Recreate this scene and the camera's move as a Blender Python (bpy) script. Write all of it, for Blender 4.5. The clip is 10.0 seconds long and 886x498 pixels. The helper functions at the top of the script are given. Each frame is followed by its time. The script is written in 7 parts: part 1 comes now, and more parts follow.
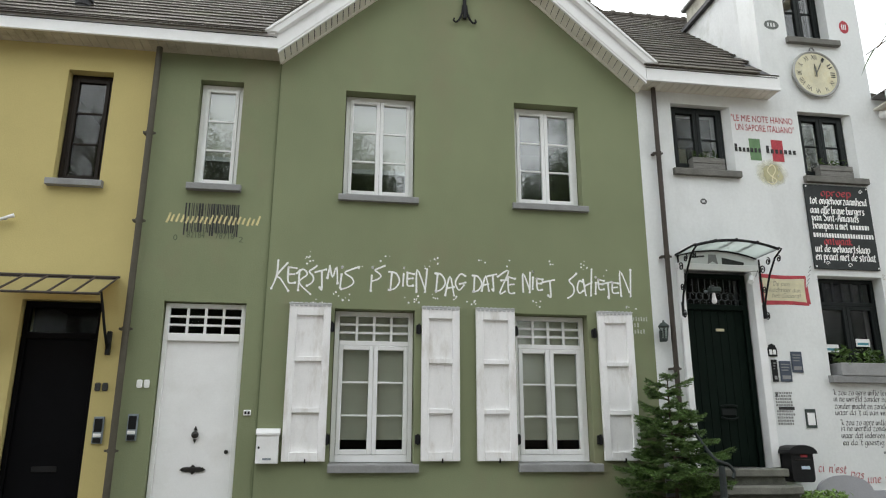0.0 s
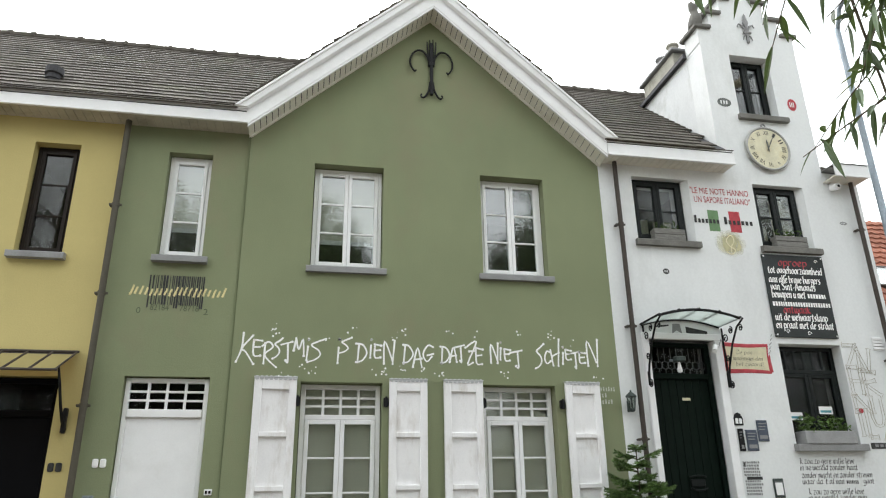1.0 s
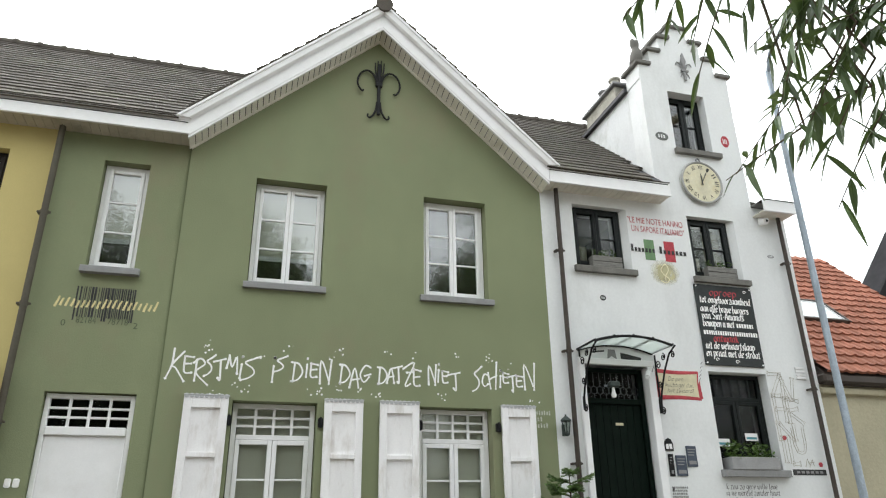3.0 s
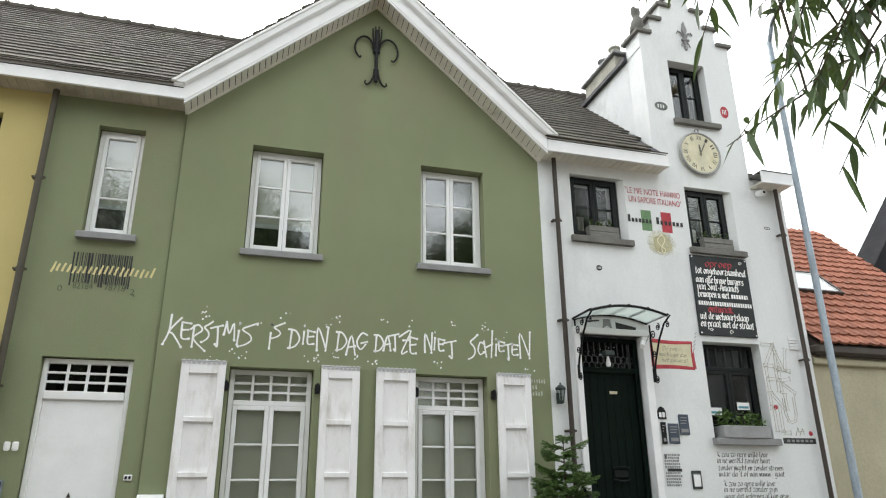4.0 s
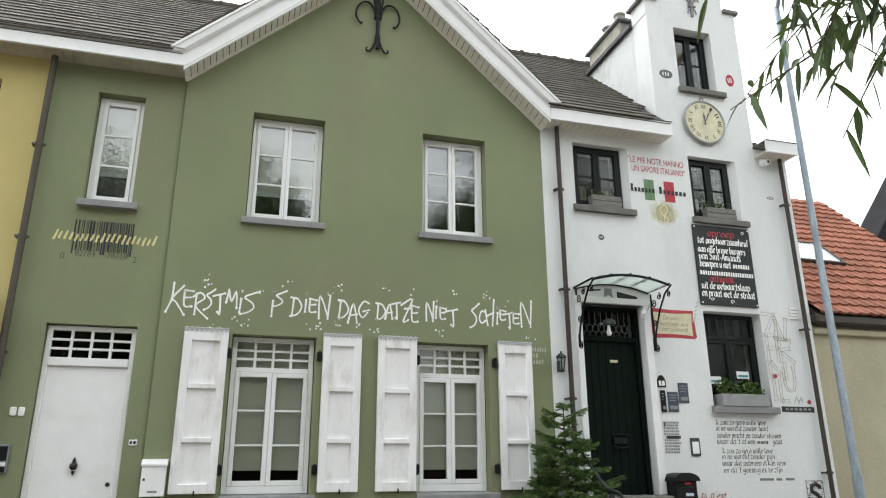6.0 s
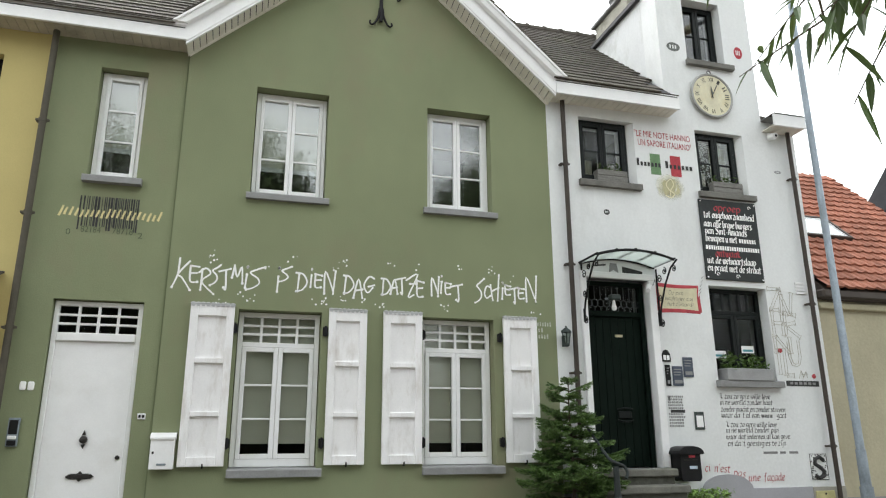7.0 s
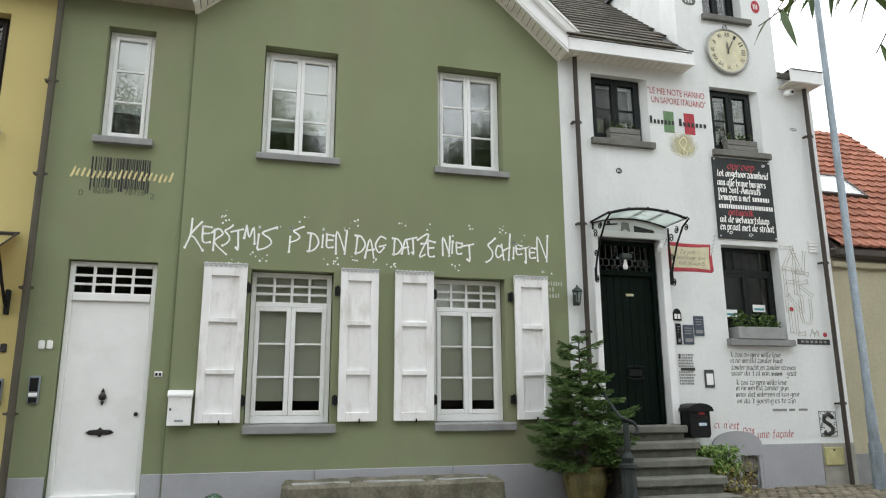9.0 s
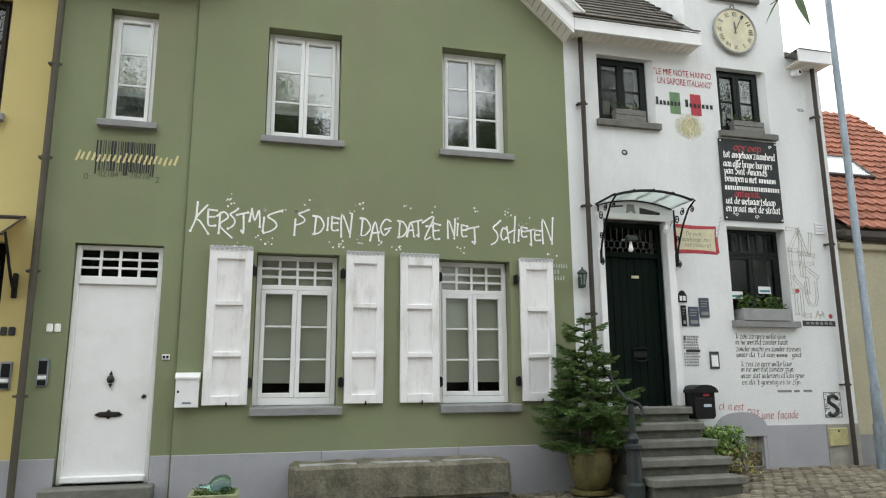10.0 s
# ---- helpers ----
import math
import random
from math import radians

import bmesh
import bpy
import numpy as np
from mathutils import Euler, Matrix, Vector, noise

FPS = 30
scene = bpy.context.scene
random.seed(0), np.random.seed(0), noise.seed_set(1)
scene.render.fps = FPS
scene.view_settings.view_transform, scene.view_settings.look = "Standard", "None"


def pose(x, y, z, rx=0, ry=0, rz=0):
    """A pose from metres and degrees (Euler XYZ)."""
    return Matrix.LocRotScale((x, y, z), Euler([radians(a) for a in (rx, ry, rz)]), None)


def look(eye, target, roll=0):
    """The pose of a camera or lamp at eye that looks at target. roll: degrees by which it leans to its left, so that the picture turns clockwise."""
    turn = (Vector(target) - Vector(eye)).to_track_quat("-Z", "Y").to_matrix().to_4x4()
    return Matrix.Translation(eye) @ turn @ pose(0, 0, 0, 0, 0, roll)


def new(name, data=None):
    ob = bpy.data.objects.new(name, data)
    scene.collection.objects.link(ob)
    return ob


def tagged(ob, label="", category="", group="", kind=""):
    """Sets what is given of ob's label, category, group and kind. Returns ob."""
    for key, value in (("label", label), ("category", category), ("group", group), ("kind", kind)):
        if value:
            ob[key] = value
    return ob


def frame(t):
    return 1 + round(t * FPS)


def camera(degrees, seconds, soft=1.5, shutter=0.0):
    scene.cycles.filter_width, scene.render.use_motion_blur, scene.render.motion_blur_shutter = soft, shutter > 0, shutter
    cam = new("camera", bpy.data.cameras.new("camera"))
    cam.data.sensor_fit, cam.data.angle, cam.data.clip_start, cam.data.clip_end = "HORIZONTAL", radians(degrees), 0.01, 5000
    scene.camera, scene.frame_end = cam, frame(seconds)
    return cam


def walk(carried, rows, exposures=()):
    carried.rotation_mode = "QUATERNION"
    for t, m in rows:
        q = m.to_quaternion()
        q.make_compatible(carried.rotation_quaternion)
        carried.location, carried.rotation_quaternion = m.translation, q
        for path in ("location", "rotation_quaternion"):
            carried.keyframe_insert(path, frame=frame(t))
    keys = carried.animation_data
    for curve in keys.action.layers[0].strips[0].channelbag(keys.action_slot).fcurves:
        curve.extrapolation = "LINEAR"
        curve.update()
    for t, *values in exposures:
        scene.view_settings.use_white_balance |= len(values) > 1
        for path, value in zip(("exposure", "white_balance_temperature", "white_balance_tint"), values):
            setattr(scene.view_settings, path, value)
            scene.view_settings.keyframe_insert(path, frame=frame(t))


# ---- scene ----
cam = camera(64.5, 10.0, 1.15)
PATH = [
    (0, (-0.047, -8.125, 1.128), (0.24, -6.215, 1.65), 0.1),
    (0.5, (-0.046, -8.159, 1.165), (0.25, -6.275, 1.768), -0.4),
    (1, (-0.039, -8.193, 1.198), (0.326, -6.354, 1.892), -0.9),
    (1.5, (-0.029, -8.198, 1.189), (0.414, -6.393, 1.928), -1.2),
    (2, (-0.015, -8.191, 1.179), (0.459, -6.407, 1.948), -1.2),
    (2.5, (-0.001, -8.188, 1.17), (0.496, -6.413, 1.945), -1.0),
    (4, (-0.008, -8.172, 1.142), (0.524, -6.367, 1.819), -0.5),
    (4.5, (0.006, -8.185, 1.151), (0.54, -6.374, 1.811), -0.3),
    (5, (0.005, -8.172, 1.133), (0.546, -6.36, 1.783), -0.4),
    (5.5, (0.002, -8.17, 1.132), (0.54, -6.349, 1.758), -0.3),
    (7, (0.006, -8.148, 1.109), (0.53, -6.293, 1.643), -0.3),
    (7.5, (0.001, -8.149, 1.105), (0.527, -6.286, 1.607), -0.3),
    (8, (0.005, -8.149, 1.104), (0.528, -6.279, 1.581), -0.3),
    (8.5, (-0.005, -8.138, 1.098), (0.505, -6.258, 1.549), -0.3),
    (9, (-0.001, -8.142, 1.091), (0.501, -6.253, 1.518), -0.3),
    (9.5, (-0.019, -8.133, 1.087), (0.482, -6.239, 1.49), -0.4),
    (10, (-0.014, -8.136, 1.089), (0.479, -6.235, 1.468), -0.4),
]
walk(cam, [(t, look(eye, target, roll)) for t, eye, target, roll in PATH], [(0, -0.17), (0.5, -0.06), (1.0, 0.0), (10.0, 0.0)])

# ---- world and light ----
world = bpy.data.worlds.new("overcast_sky")
scene.world = world
world.use_nodes = True
wn = world.node_tree.nodes
wl = world.node_tree.links
wbg = wn["Background"]
sky = wn.new("ShaderNodeTexSky")
sky.sky_type = 'NISHITA'
sky.sun_disc = False
sky.sun_elevation = radians(48)
sky.sun_rotation = radians(-20)
sky.dust_density = 6.0
sky.air_density = 1.2
sky.ozone_density = 1.0
pale = wn.new("ShaderNodeHueSaturation")
pale.inputs["Saturation"].default_value = 0.10
wl.new(sky.outputs["Color"], pale.inputs["Color"])
pale.inputs["Value"].default_value = 0.30
cloud = wn.new("ShaderNodeMix")
cloud.data_type = 'RGBA'
cloud.inputs["Factor"].default_value = 0.7
cloud.inputs["B"].default_value = (0.93, 0.985, 1.0, 1)
wl.new(pale.outputs["Color"], cloud.inputs["A"])
wl.new(cloud.outputs["Result"], wbg.inputs["Color"])
wbg.inputs["Strength"].default_value = 2.19

sun = new("sun", bpy.data.lights.new("sun", 'SUN'))
sun.data.energy = 0.55
sun.data.angle = radians(40)
sun.data.color = (1.0, 0.97, 0.92)
sun.matrix_world = look((-5, 7, 14), (0, 0, 0))


# ---- materials ----
def material(name, color, rough=0.8, metal=0.0, vary=0.12, scale=3.0, bump=0.2, grain=60.0, island=0.0, obj=0.0, stain=None,
             stain_amt=0.0, spec=0.3, streak=1.0):
    """A surface with broad variation, fine grain with relief, and optional stains."""
    m = bpy.data.materials.new(name)
    m.use_nodes = True
    n, l = m.node_tree.nodes, m.node_tree.links
    b = n["Principled BSDF"]
    b.inputs["Roughness"].default_value = rough
    b.inputs["Metallic"].default_value = metal
    b.inputs["Specular IOR Level"].default_value = spec
    tc = n.new("ShaderNodeTexCoord")
    mp = n.new("ShaderNodeMapping")
    mp.inputs["Scale"].default_value = (1, 1, streak)
    l.new(tc.outputs["Object"], mp.inputs["Vector"])
    big = n.new("ShaderNodeTexNoise")
    big.inputs["Scale"].default_value = scale
    big.inputs["Detail"].default_value = 5
    big.inputs["Roughness"].default_value = 0.6
    l.new(mp.outputs["Vector"], big.inputs["Vector"])
    fine = n.new("ShaderNodeTexNoise")
    fine.inputs["Scale"].default_value = grain
    fine.inputs["Detail"].default_value = 4
    l.new(tc.outputs["Object"], fine.inputs["Vector"])
    ramp = n.new("ShaderNodeMapRange")
    ramp.inputs["From Min"].default_value = 0.3
    ramp.inputs["From Max"].default_value = 0.7
    ramp.inputs["To Min"].default_value = 1 - vary
    ramp.inputs["To Max"].default_value = 1 + vary
    l.new(big.outputs["Fac"], ramp.inputs["Value"])
    ramp2 = n.new("ShaderNodeMapRange")
    ramp2.inputs["From Min"].default_value = 0.3
    ramp2.inputs["From Max"].default_value = 0.7
    ramp2.inputs["To Min"].default_value = 1 - vary * 0.5
    ramp2.inputs["To Max"].default_value = 1 + vary * 0.5
    l.new(fine.outputs["Fac"], ramp2.inputs["Value"])
    mul = n.new("ShaderNodeMath")
    mul.operation = 'MULTIPLY'
    l.new(ramp.outputs["Result"], mul.inputs[0])
    l.new(ramp2.outputs["Result"], mul.inputs[1])
    out = mul.outputs[0]
    for amount, node, socket in ((island, "ShaderNodeNewGeometry", "Random Per Island"), (obj, "ShaderNodeObjectInfo", "Random")):
        if amount:
            g = n.new(node)
            r = n.new("ShaderNodeMapRange")
            r.inputs["To Min"].default_value = 1 - amount
            r.inputs["To Max"].default_value = 1 + amount
            l.new(g.outputs[socket], r.inputs["Value"])
            k = n.new("ShaderNodeMath")
            k.operation = 'MULTIPLY'
            l.new(out, k.inputs[0])
            l.new(r.outputs["Result"], k.inputs[1])
            out = k.outputs[0]
    mix = n.new("ShaderNodeMix")
    mix.data_type, mix.blend_type = 'RGBA', 'MULTIPLY'
    mix.inputs["Factor"].default_value = 1.0
    mix.inputs["A"].default_value = (*color, 1)
    comb = n.new("ShaderNodeCombineColor")
    for s in ("Red", "Green", "Blue"):
        l.new(out, comb.inputs[s])
    l.new(comb.outputs["Color"], mix.inputs["B"])
    col = mix.outputs["Result"]
    if stain:
        sn = n.new("ShaderNodeTexNoise")
        sn.inputs["Scale"].default_value = scale * 0.7
        sn.inputs["Detail"].default_value = 8
        sn.inputs["Roughness"].default_value = 0.7
        l.new(mp.outputs["Vector"], sn.inputs["Vector"])
        sr = n.new("ShaderNodeMapRange")
        sr.inputs["From Min"].default_value = 0.52
        sr.inputs["From Max"].default_value = 0.75
        sr.inputs["To Max"].default_value = stain_amt
        l.new(sn.outputs["Fac"], sr.inputs["Value"])
        m2 = n.new("ShaderNodeMix")
        m2.data_type = 'RGBA'
        m2.inputs["B"].default_value = (*stain, 1)
        l.new(sr.outputs["Result"], m2.inputs["Factor"])
        l.new(col, m2.inputs["A"])
        col = m2.outputs["Result"]
    l.new(col, b.inputs["Base Color"])
    if bump:
        bp = n.new("ShaderNodeBump")
        bp.inputs["Strength"].default_value = bump
        bp.inputs["Distance"].default_value = 0.01
        l.new(fine.outputs["Fac"], bp.inputs["Height"])
        l.new(bp.outputs["Normal"], b.inputs["Normal"])
    return m


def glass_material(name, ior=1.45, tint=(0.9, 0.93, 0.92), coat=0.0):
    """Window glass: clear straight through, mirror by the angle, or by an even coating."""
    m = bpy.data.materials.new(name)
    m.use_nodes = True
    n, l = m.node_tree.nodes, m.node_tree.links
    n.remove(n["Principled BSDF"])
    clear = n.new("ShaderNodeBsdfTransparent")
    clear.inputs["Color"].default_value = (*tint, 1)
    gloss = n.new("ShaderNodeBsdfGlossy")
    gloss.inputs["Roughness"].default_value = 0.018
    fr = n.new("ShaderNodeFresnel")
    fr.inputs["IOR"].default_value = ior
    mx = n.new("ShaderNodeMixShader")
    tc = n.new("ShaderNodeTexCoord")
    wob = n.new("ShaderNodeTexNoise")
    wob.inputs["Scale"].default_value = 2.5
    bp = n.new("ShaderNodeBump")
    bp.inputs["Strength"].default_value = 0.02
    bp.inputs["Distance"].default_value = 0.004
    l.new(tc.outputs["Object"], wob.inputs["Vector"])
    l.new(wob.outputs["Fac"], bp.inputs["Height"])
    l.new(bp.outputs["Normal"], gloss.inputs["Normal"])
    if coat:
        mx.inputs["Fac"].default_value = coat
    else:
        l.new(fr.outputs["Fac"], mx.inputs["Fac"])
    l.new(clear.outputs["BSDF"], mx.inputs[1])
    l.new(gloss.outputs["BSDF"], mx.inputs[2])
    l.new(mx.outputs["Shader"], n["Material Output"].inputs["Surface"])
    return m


M_GREEN = material("green_render", (0.233, 0.260, 0.151), 0.9, vary=0.08, scale=0.8, bump=0.3, grain=90, stain=(0.25, 0.226, 0.146), stain_amt=0.85, streak=0.7)
M_YELLOW = material("ochre_render", (0.55, 0.462, 0.198), 0.9, vary=0.05, scale=0.9, bump=0.25, grain=90, stain=(0.45, 0.38, 0.18), stain_amt=0.35)
M_WHITE_WALL = material("white_limewash", (0.78, 0.795, 0.79), 0.9, vary=0.05, scale=1.1, bump=0.14, grain=25, stain=(0.54, 0.55, 0.53), stain_amt=0.6, streak=0.45)
M_CREAM_WALL = material("cream_render", (0.45, 0.415, 0.295), 0.9, vary=0.10, scale=1.5, bump=0.4, grain=30, stain=(0.36, 0.32, 0.22), stain_amt=0.7, streak=.5)
M_PLINTH = material("grey_plinth_paint", (0.39, 0.39, 0.415), 0.8, vary=0.08, scale=2, bump=0.2, stain=(0.3, 0.29, 0.27), stain_amt=0.3)
M_WHITE = material("white_gloss_paint", (0.88, 0.88, 0.88), 0.4, vary=0.03, scale=4, bump=0.05, stain=(0.66, 0.64, 0.58), stain_amt=0.25)
M_SHUTTER = material("weathered_white_paint", (0.88, 0.87, 0.87), 0.6, vary=0.04, scale=8, bump=0.15, stain=(0.50, 0.45, 0.39), stain_amt=0.6, streak=0.3)
M_SOFFIT = material("cream_pvc", (0.78, 0.75, 0.67), 0.6, vary=0.08, scale=3, bump=0.05, stain=(.40, .34, .24), stain_amt=.5)
M_TILE = material("brown_concrete_tile", (0.076, 0.066, 0.055), 0.85, vary=0.2, scale=2, bump=0.4, grain=70, island=0.22, stain=(0.10, 0.11, 0.06), stain_amt=0.5)
M_ORANGE = material("orange_clay_tile", (0.315, 0.128, 0.082), 0.8, vary=0.25, scale=5, bump=0.3, grain=60, obj=0.2, stain=(0.2, 0.11, 0.07), stain_amt=0.5)
M_SLATE = material("dark_slate", (0.06, 0.06, 0.065), 0.7, vary=0.15, scale=2)
M_STONE = material("blue_stone", (0.27, 0.27, 0.27), 0.75, vary=0.12, scale=6, bump=0.25, stain=(0.17, 0.17, 0.16), stain_amt=0.4)
M_OLDSTONE = material("stained_stone", (0.17, 0.165, 0.15), 0.85, vary=0.2, scale=6, bump=0.4, stain=(0.09, 0.09, 0.07), stain_amt=0.6)
M_PIPE2 = material("olive_brown_pipe_paint", (0.085, 0.075, 0.055), 0.6, vary=0.15, scale=4, bump=0.1)
M_STEP = material("worn_blue_stone_step", (0.17, 0.168, 0.145), 0.8, vary=0.22, scale=5, bump=0.4, stain=(0.12, 0.13, 0.09), stain_amt=0.6)
M_PIPE = material("brown_zinc_pipe", (0.06, 0.048, 0.04), 0.55, 0.1, vary=0.15, scale=4, bump=0.1)
M_BLACK = material("black_iron", (0.010, 0.010, 0.011), 0.5, vary=0.2, scale=10, bump=0.15, spec=0.2)
M_DKGREEN = material("dark_green_paint", (0.004, 0.0095, 0.0065), 0.6, vary=0.15, scale=5, bump=0.06, spec=0.08)
M_DARKFRAME = material("dark_window_paint", (0.008, 0.011, 0.0105), 0.45, vary=0.15, scale=5, bump=0.06, spec=0.2)
# room walls: the shade of unlit interiors is put into this dark colour
M_ROOM = material("room_shade_colour", (0.055, 0.052, 0.05), 0.9, vary=0.1)
M_BLIND = material("pale_roller_blind", (0.74, 0.71, 0.60), 0.9, vary=0.05, scale=8, bump=0.05)
M_PAINTWHITE = material("white_brush_paint", (0.92, 0.92, 0.90), 0.7, vary=0.04, scale=12)
M_PAINTBLACK = material("black_brush_paint", (0.05, 0.05, 0.05), 0.8, vary=0.3, scale=15)
M_PAINTRED = material("red_brush_paint", (0.46, 0.065, 0.08), 0.8, vary=0.2, scale=15)
M_PAINTGREEN = material("green_flag_paint", (0.16, 0.27, 0.14), 0.8, vary=0.12, scale=10)
M_PAINTYELLOW = material("yellow_brush_paint", (0.68, 0.60, 0.31), 0.8, vary=0.12, scale=12)
M_CREAM = material("cream_brush_paint", (0.68, 0.63, 0.44), 0.8, vary=0.1, scale=8)
M_GALV = material("galvanised_steel", (0.245, 0.285, 0.32), 0.55, 0.3, vary=0.22, scale=14, bump=0.08, grain=45, stain=(0.24, 0.26, 0.26), stain_amt=0.6, streak=0.3)
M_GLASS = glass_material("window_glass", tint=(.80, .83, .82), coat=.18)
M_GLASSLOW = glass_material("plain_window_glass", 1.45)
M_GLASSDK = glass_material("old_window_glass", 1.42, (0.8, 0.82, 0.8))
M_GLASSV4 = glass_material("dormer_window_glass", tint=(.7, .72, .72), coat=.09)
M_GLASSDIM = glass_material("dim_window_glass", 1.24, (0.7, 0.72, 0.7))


# ---- mesh helpers ----
def part(name, bm, mat, parent=None, label="", smooth=False):
    """Links a bmesh as one mesh object, under a thing or a part."""
    me = bpy.data.meshes.new(name)
    bm.normal_update()
    bm.to_mesh(me)
    bm.free()
    if mat:
        me.materials.append(mat)
    if smooth:
        me.shade_smooth()
    ob = new(name, me)
    if parent:
        ob.parent = parent
    if label:
        ob["label"] = label
    return ob


def thing(name, label, category, group="", kind="", at=(0, 0, 0)):
    ob = new(name)
    ob.location = at
    return tagged(ob, label, category, group, kind)


def box(bm, x0, x1, y0, y1, z0, z1, b=0.0):
    """A box, with its edges bevelled by b."""
    t = bmesh.new()
    bmesh.ops.create_cube(t, size=1)
    for v in t.verts:
        v.co = Vector((x0 + (v.co.x + .5) * (x1 - x0), y0 + (v.co.y + .5) * (y1 - y0), z0 + (v.co.z + .5) * (z1 - z0)))
    if b:
        bmesh.ops.bevel(t, geom=t.edges[:], offset=b, segments=1, affect='EDGES', profile=0.5)
    join(bm, t)
    return bm


def join(bm, t, m=None):
    """Adds the faces of t to bm, moved by m, and frees t."""
    made = {}
    for v in t.verts:
        made[v] = bm.verts.new(m @ v.co if m else v.co)
    for f in t.faces:
        bm.faces.new([made[v] for v in f.verts])
    t.free()


def boxed(*args, b=0.0):
    return box(bmesh.new(), *args, b=b)


def extrude_x(bm, profile, x0, x1, rise0=0.0, rise1=0.0):
    """A profile of (y, z) swept from x0 to x1, lifted by the two rises."""
    a = [bm.verts.new((x0, y, z + rise0)) for y, z in profile]
    c = [bm.verts.new((x1, y, z + rise1)) for y, z in profile]
    k = len(profile)
    for i in range(k):
        bm.faces.new((a[i], a[(i + 1) % k], c[(i + 1) % k], c[i]))
    bm.faces.new(a[::-1])
    bm.faces.new(c)
    bmesh.ops.recalc_face_normals(bm, faces=bm.faces[:])
    return bm


def tube(bm, pts, r0, r1=None, sides=8):
    """A round bar along points, from radius r0 to r1."""
    r1 = r0 if r1 is None else r1
    pts = [Vector(p) for p in pts]
    rings = []
    side = None
    for i, p in enumerate(pts):
        d = (pts[min(i + 1, len(pts) - 1)] - pts[max(i - 1, 0)]).normalized()
        if side is None:
            side = d.orthogonal().normalized()
        side = (side - d * side.dot(d))
        side = side.normalized() if side.length > 1e-6 else d.orthogonal().normalized()
        up = d.cross(side)
        r = r0 + (r1 - r0) * i / max(1, len(pts) - 1)
        rings.append([bm.verts.new(p + (side * math.cos(2 * math.pi * k / sides) + up * math.sin(2 * math.pi * k / sides)) * r) for k in range(sides)])
    for a, c in zip(rings, rings[1:]):
        for k in range(sides):
            bm.faces.new((a[k], a[(k + 1) % sides], c[(k + 1) % sides], c[k]))
    bm.faces.new(rings[0][::-1])
    bm.faces.new(rings[-1])
    return bm


def lathe(bm, profile, cx, cy, sides=24):
    """A turned form from (radius, z) pairs, closed at both ends."""
    rings = [[bm.verts.new((cx + r * math.cos(2 * math.pi * k / sides), cy + r * math.sin(2 * math.pi * k / sides), z)) for k in range(sides)] for r, z in profile]
    for a, c in zip(rings, rings[1:]):
        for k in range(sides):
            bm.faces.new((a[k], a[(k + 1) % sides], c[(k + 1) % sides], c[k]))
    bm.faces.new(rings[0][::-1])
    bm.faces.new(rings[-1])
    return bm


def slab(bm, xs, zs, holes, y0, y1):
    """An upright wall from y0 (front) to y1, with holes (x0, x1, z0, z1) right through it."""
    xs = sorted(set(list(xs) + [h[0] for h in holes] + [h[1] for h in holes]))
    zs = sorted(set(list(zs) + [h[2] for h in holes] + [h[3] for h in holes]))
    nx, nz = len(xs) - 1, len(zs) - 1

    def full(i, k):
        if not (0 <= i < nx and 0 <= k < nz):
            return False
        cx, cz = (xs[i] + xs[i + 1]) / 2, (zs[k] + zs[k + 1]) / 2
        return not any(h[0] < cx < h[1] and h[2] < cz < h[3] for h in holes)

    def quad(*p):
        bm.faces.new([bm.verts.new(q) for q in p])
    for i in range(nx):
        for k in range(nz):
            if not full(i, k):
                continue
            a, c, d, e = xs[i], xs[i + 1], zs[k], zs[k + 1]
            quad((a, y0, d), (c, y0, d), (c, y0, e), (a, y0, e))
            quad((c, y1, d), (a, y1, d), (a, y1, e), (c, y1, e))
            if not full(i - 1, k):
                quad((a, y1, d), (a, y0, d), (a, y0, e), (a, y1, e))
            if not full(i + 1, k):
                quad((c, y0, d), (c, y1, d), (c, y1, e), (c, y0, e))
            if not full(i, k - 1):
                quad((a, y1, d), (c, y1, d), (c, y0, d), (a, y0, d))
            if not full(i, k + 1):
                quad((a, y0, e), (c, y0, e), (c, y1, e), (a, y1, e))
    bmesh.ops.remove_doubles(bm, verts=bm.verts[:], dist=1e-4)
    return bm


def prism(bm, outline, y0, y1):
    """A polygon of (x, z), counter-clockwise from the front, made solid from y0 to y1."""
    a = [bm.verts.new((x, y0, z)) for x, z in outline]
    c = [bm.verts.new((x, y1, z)) for x, z in outline]
    k = len(outline)
    bm.faces.new(a)
    bm.faces.new(c[::-1])
    for i in range(k):
        bm.faces.new((a[i], c[i], c[(i + 1) % k], a[(i + 1) % k]))
    bmesh.ops.recalc_face_normals(bm, faces=bm.faces[:])
    return bm


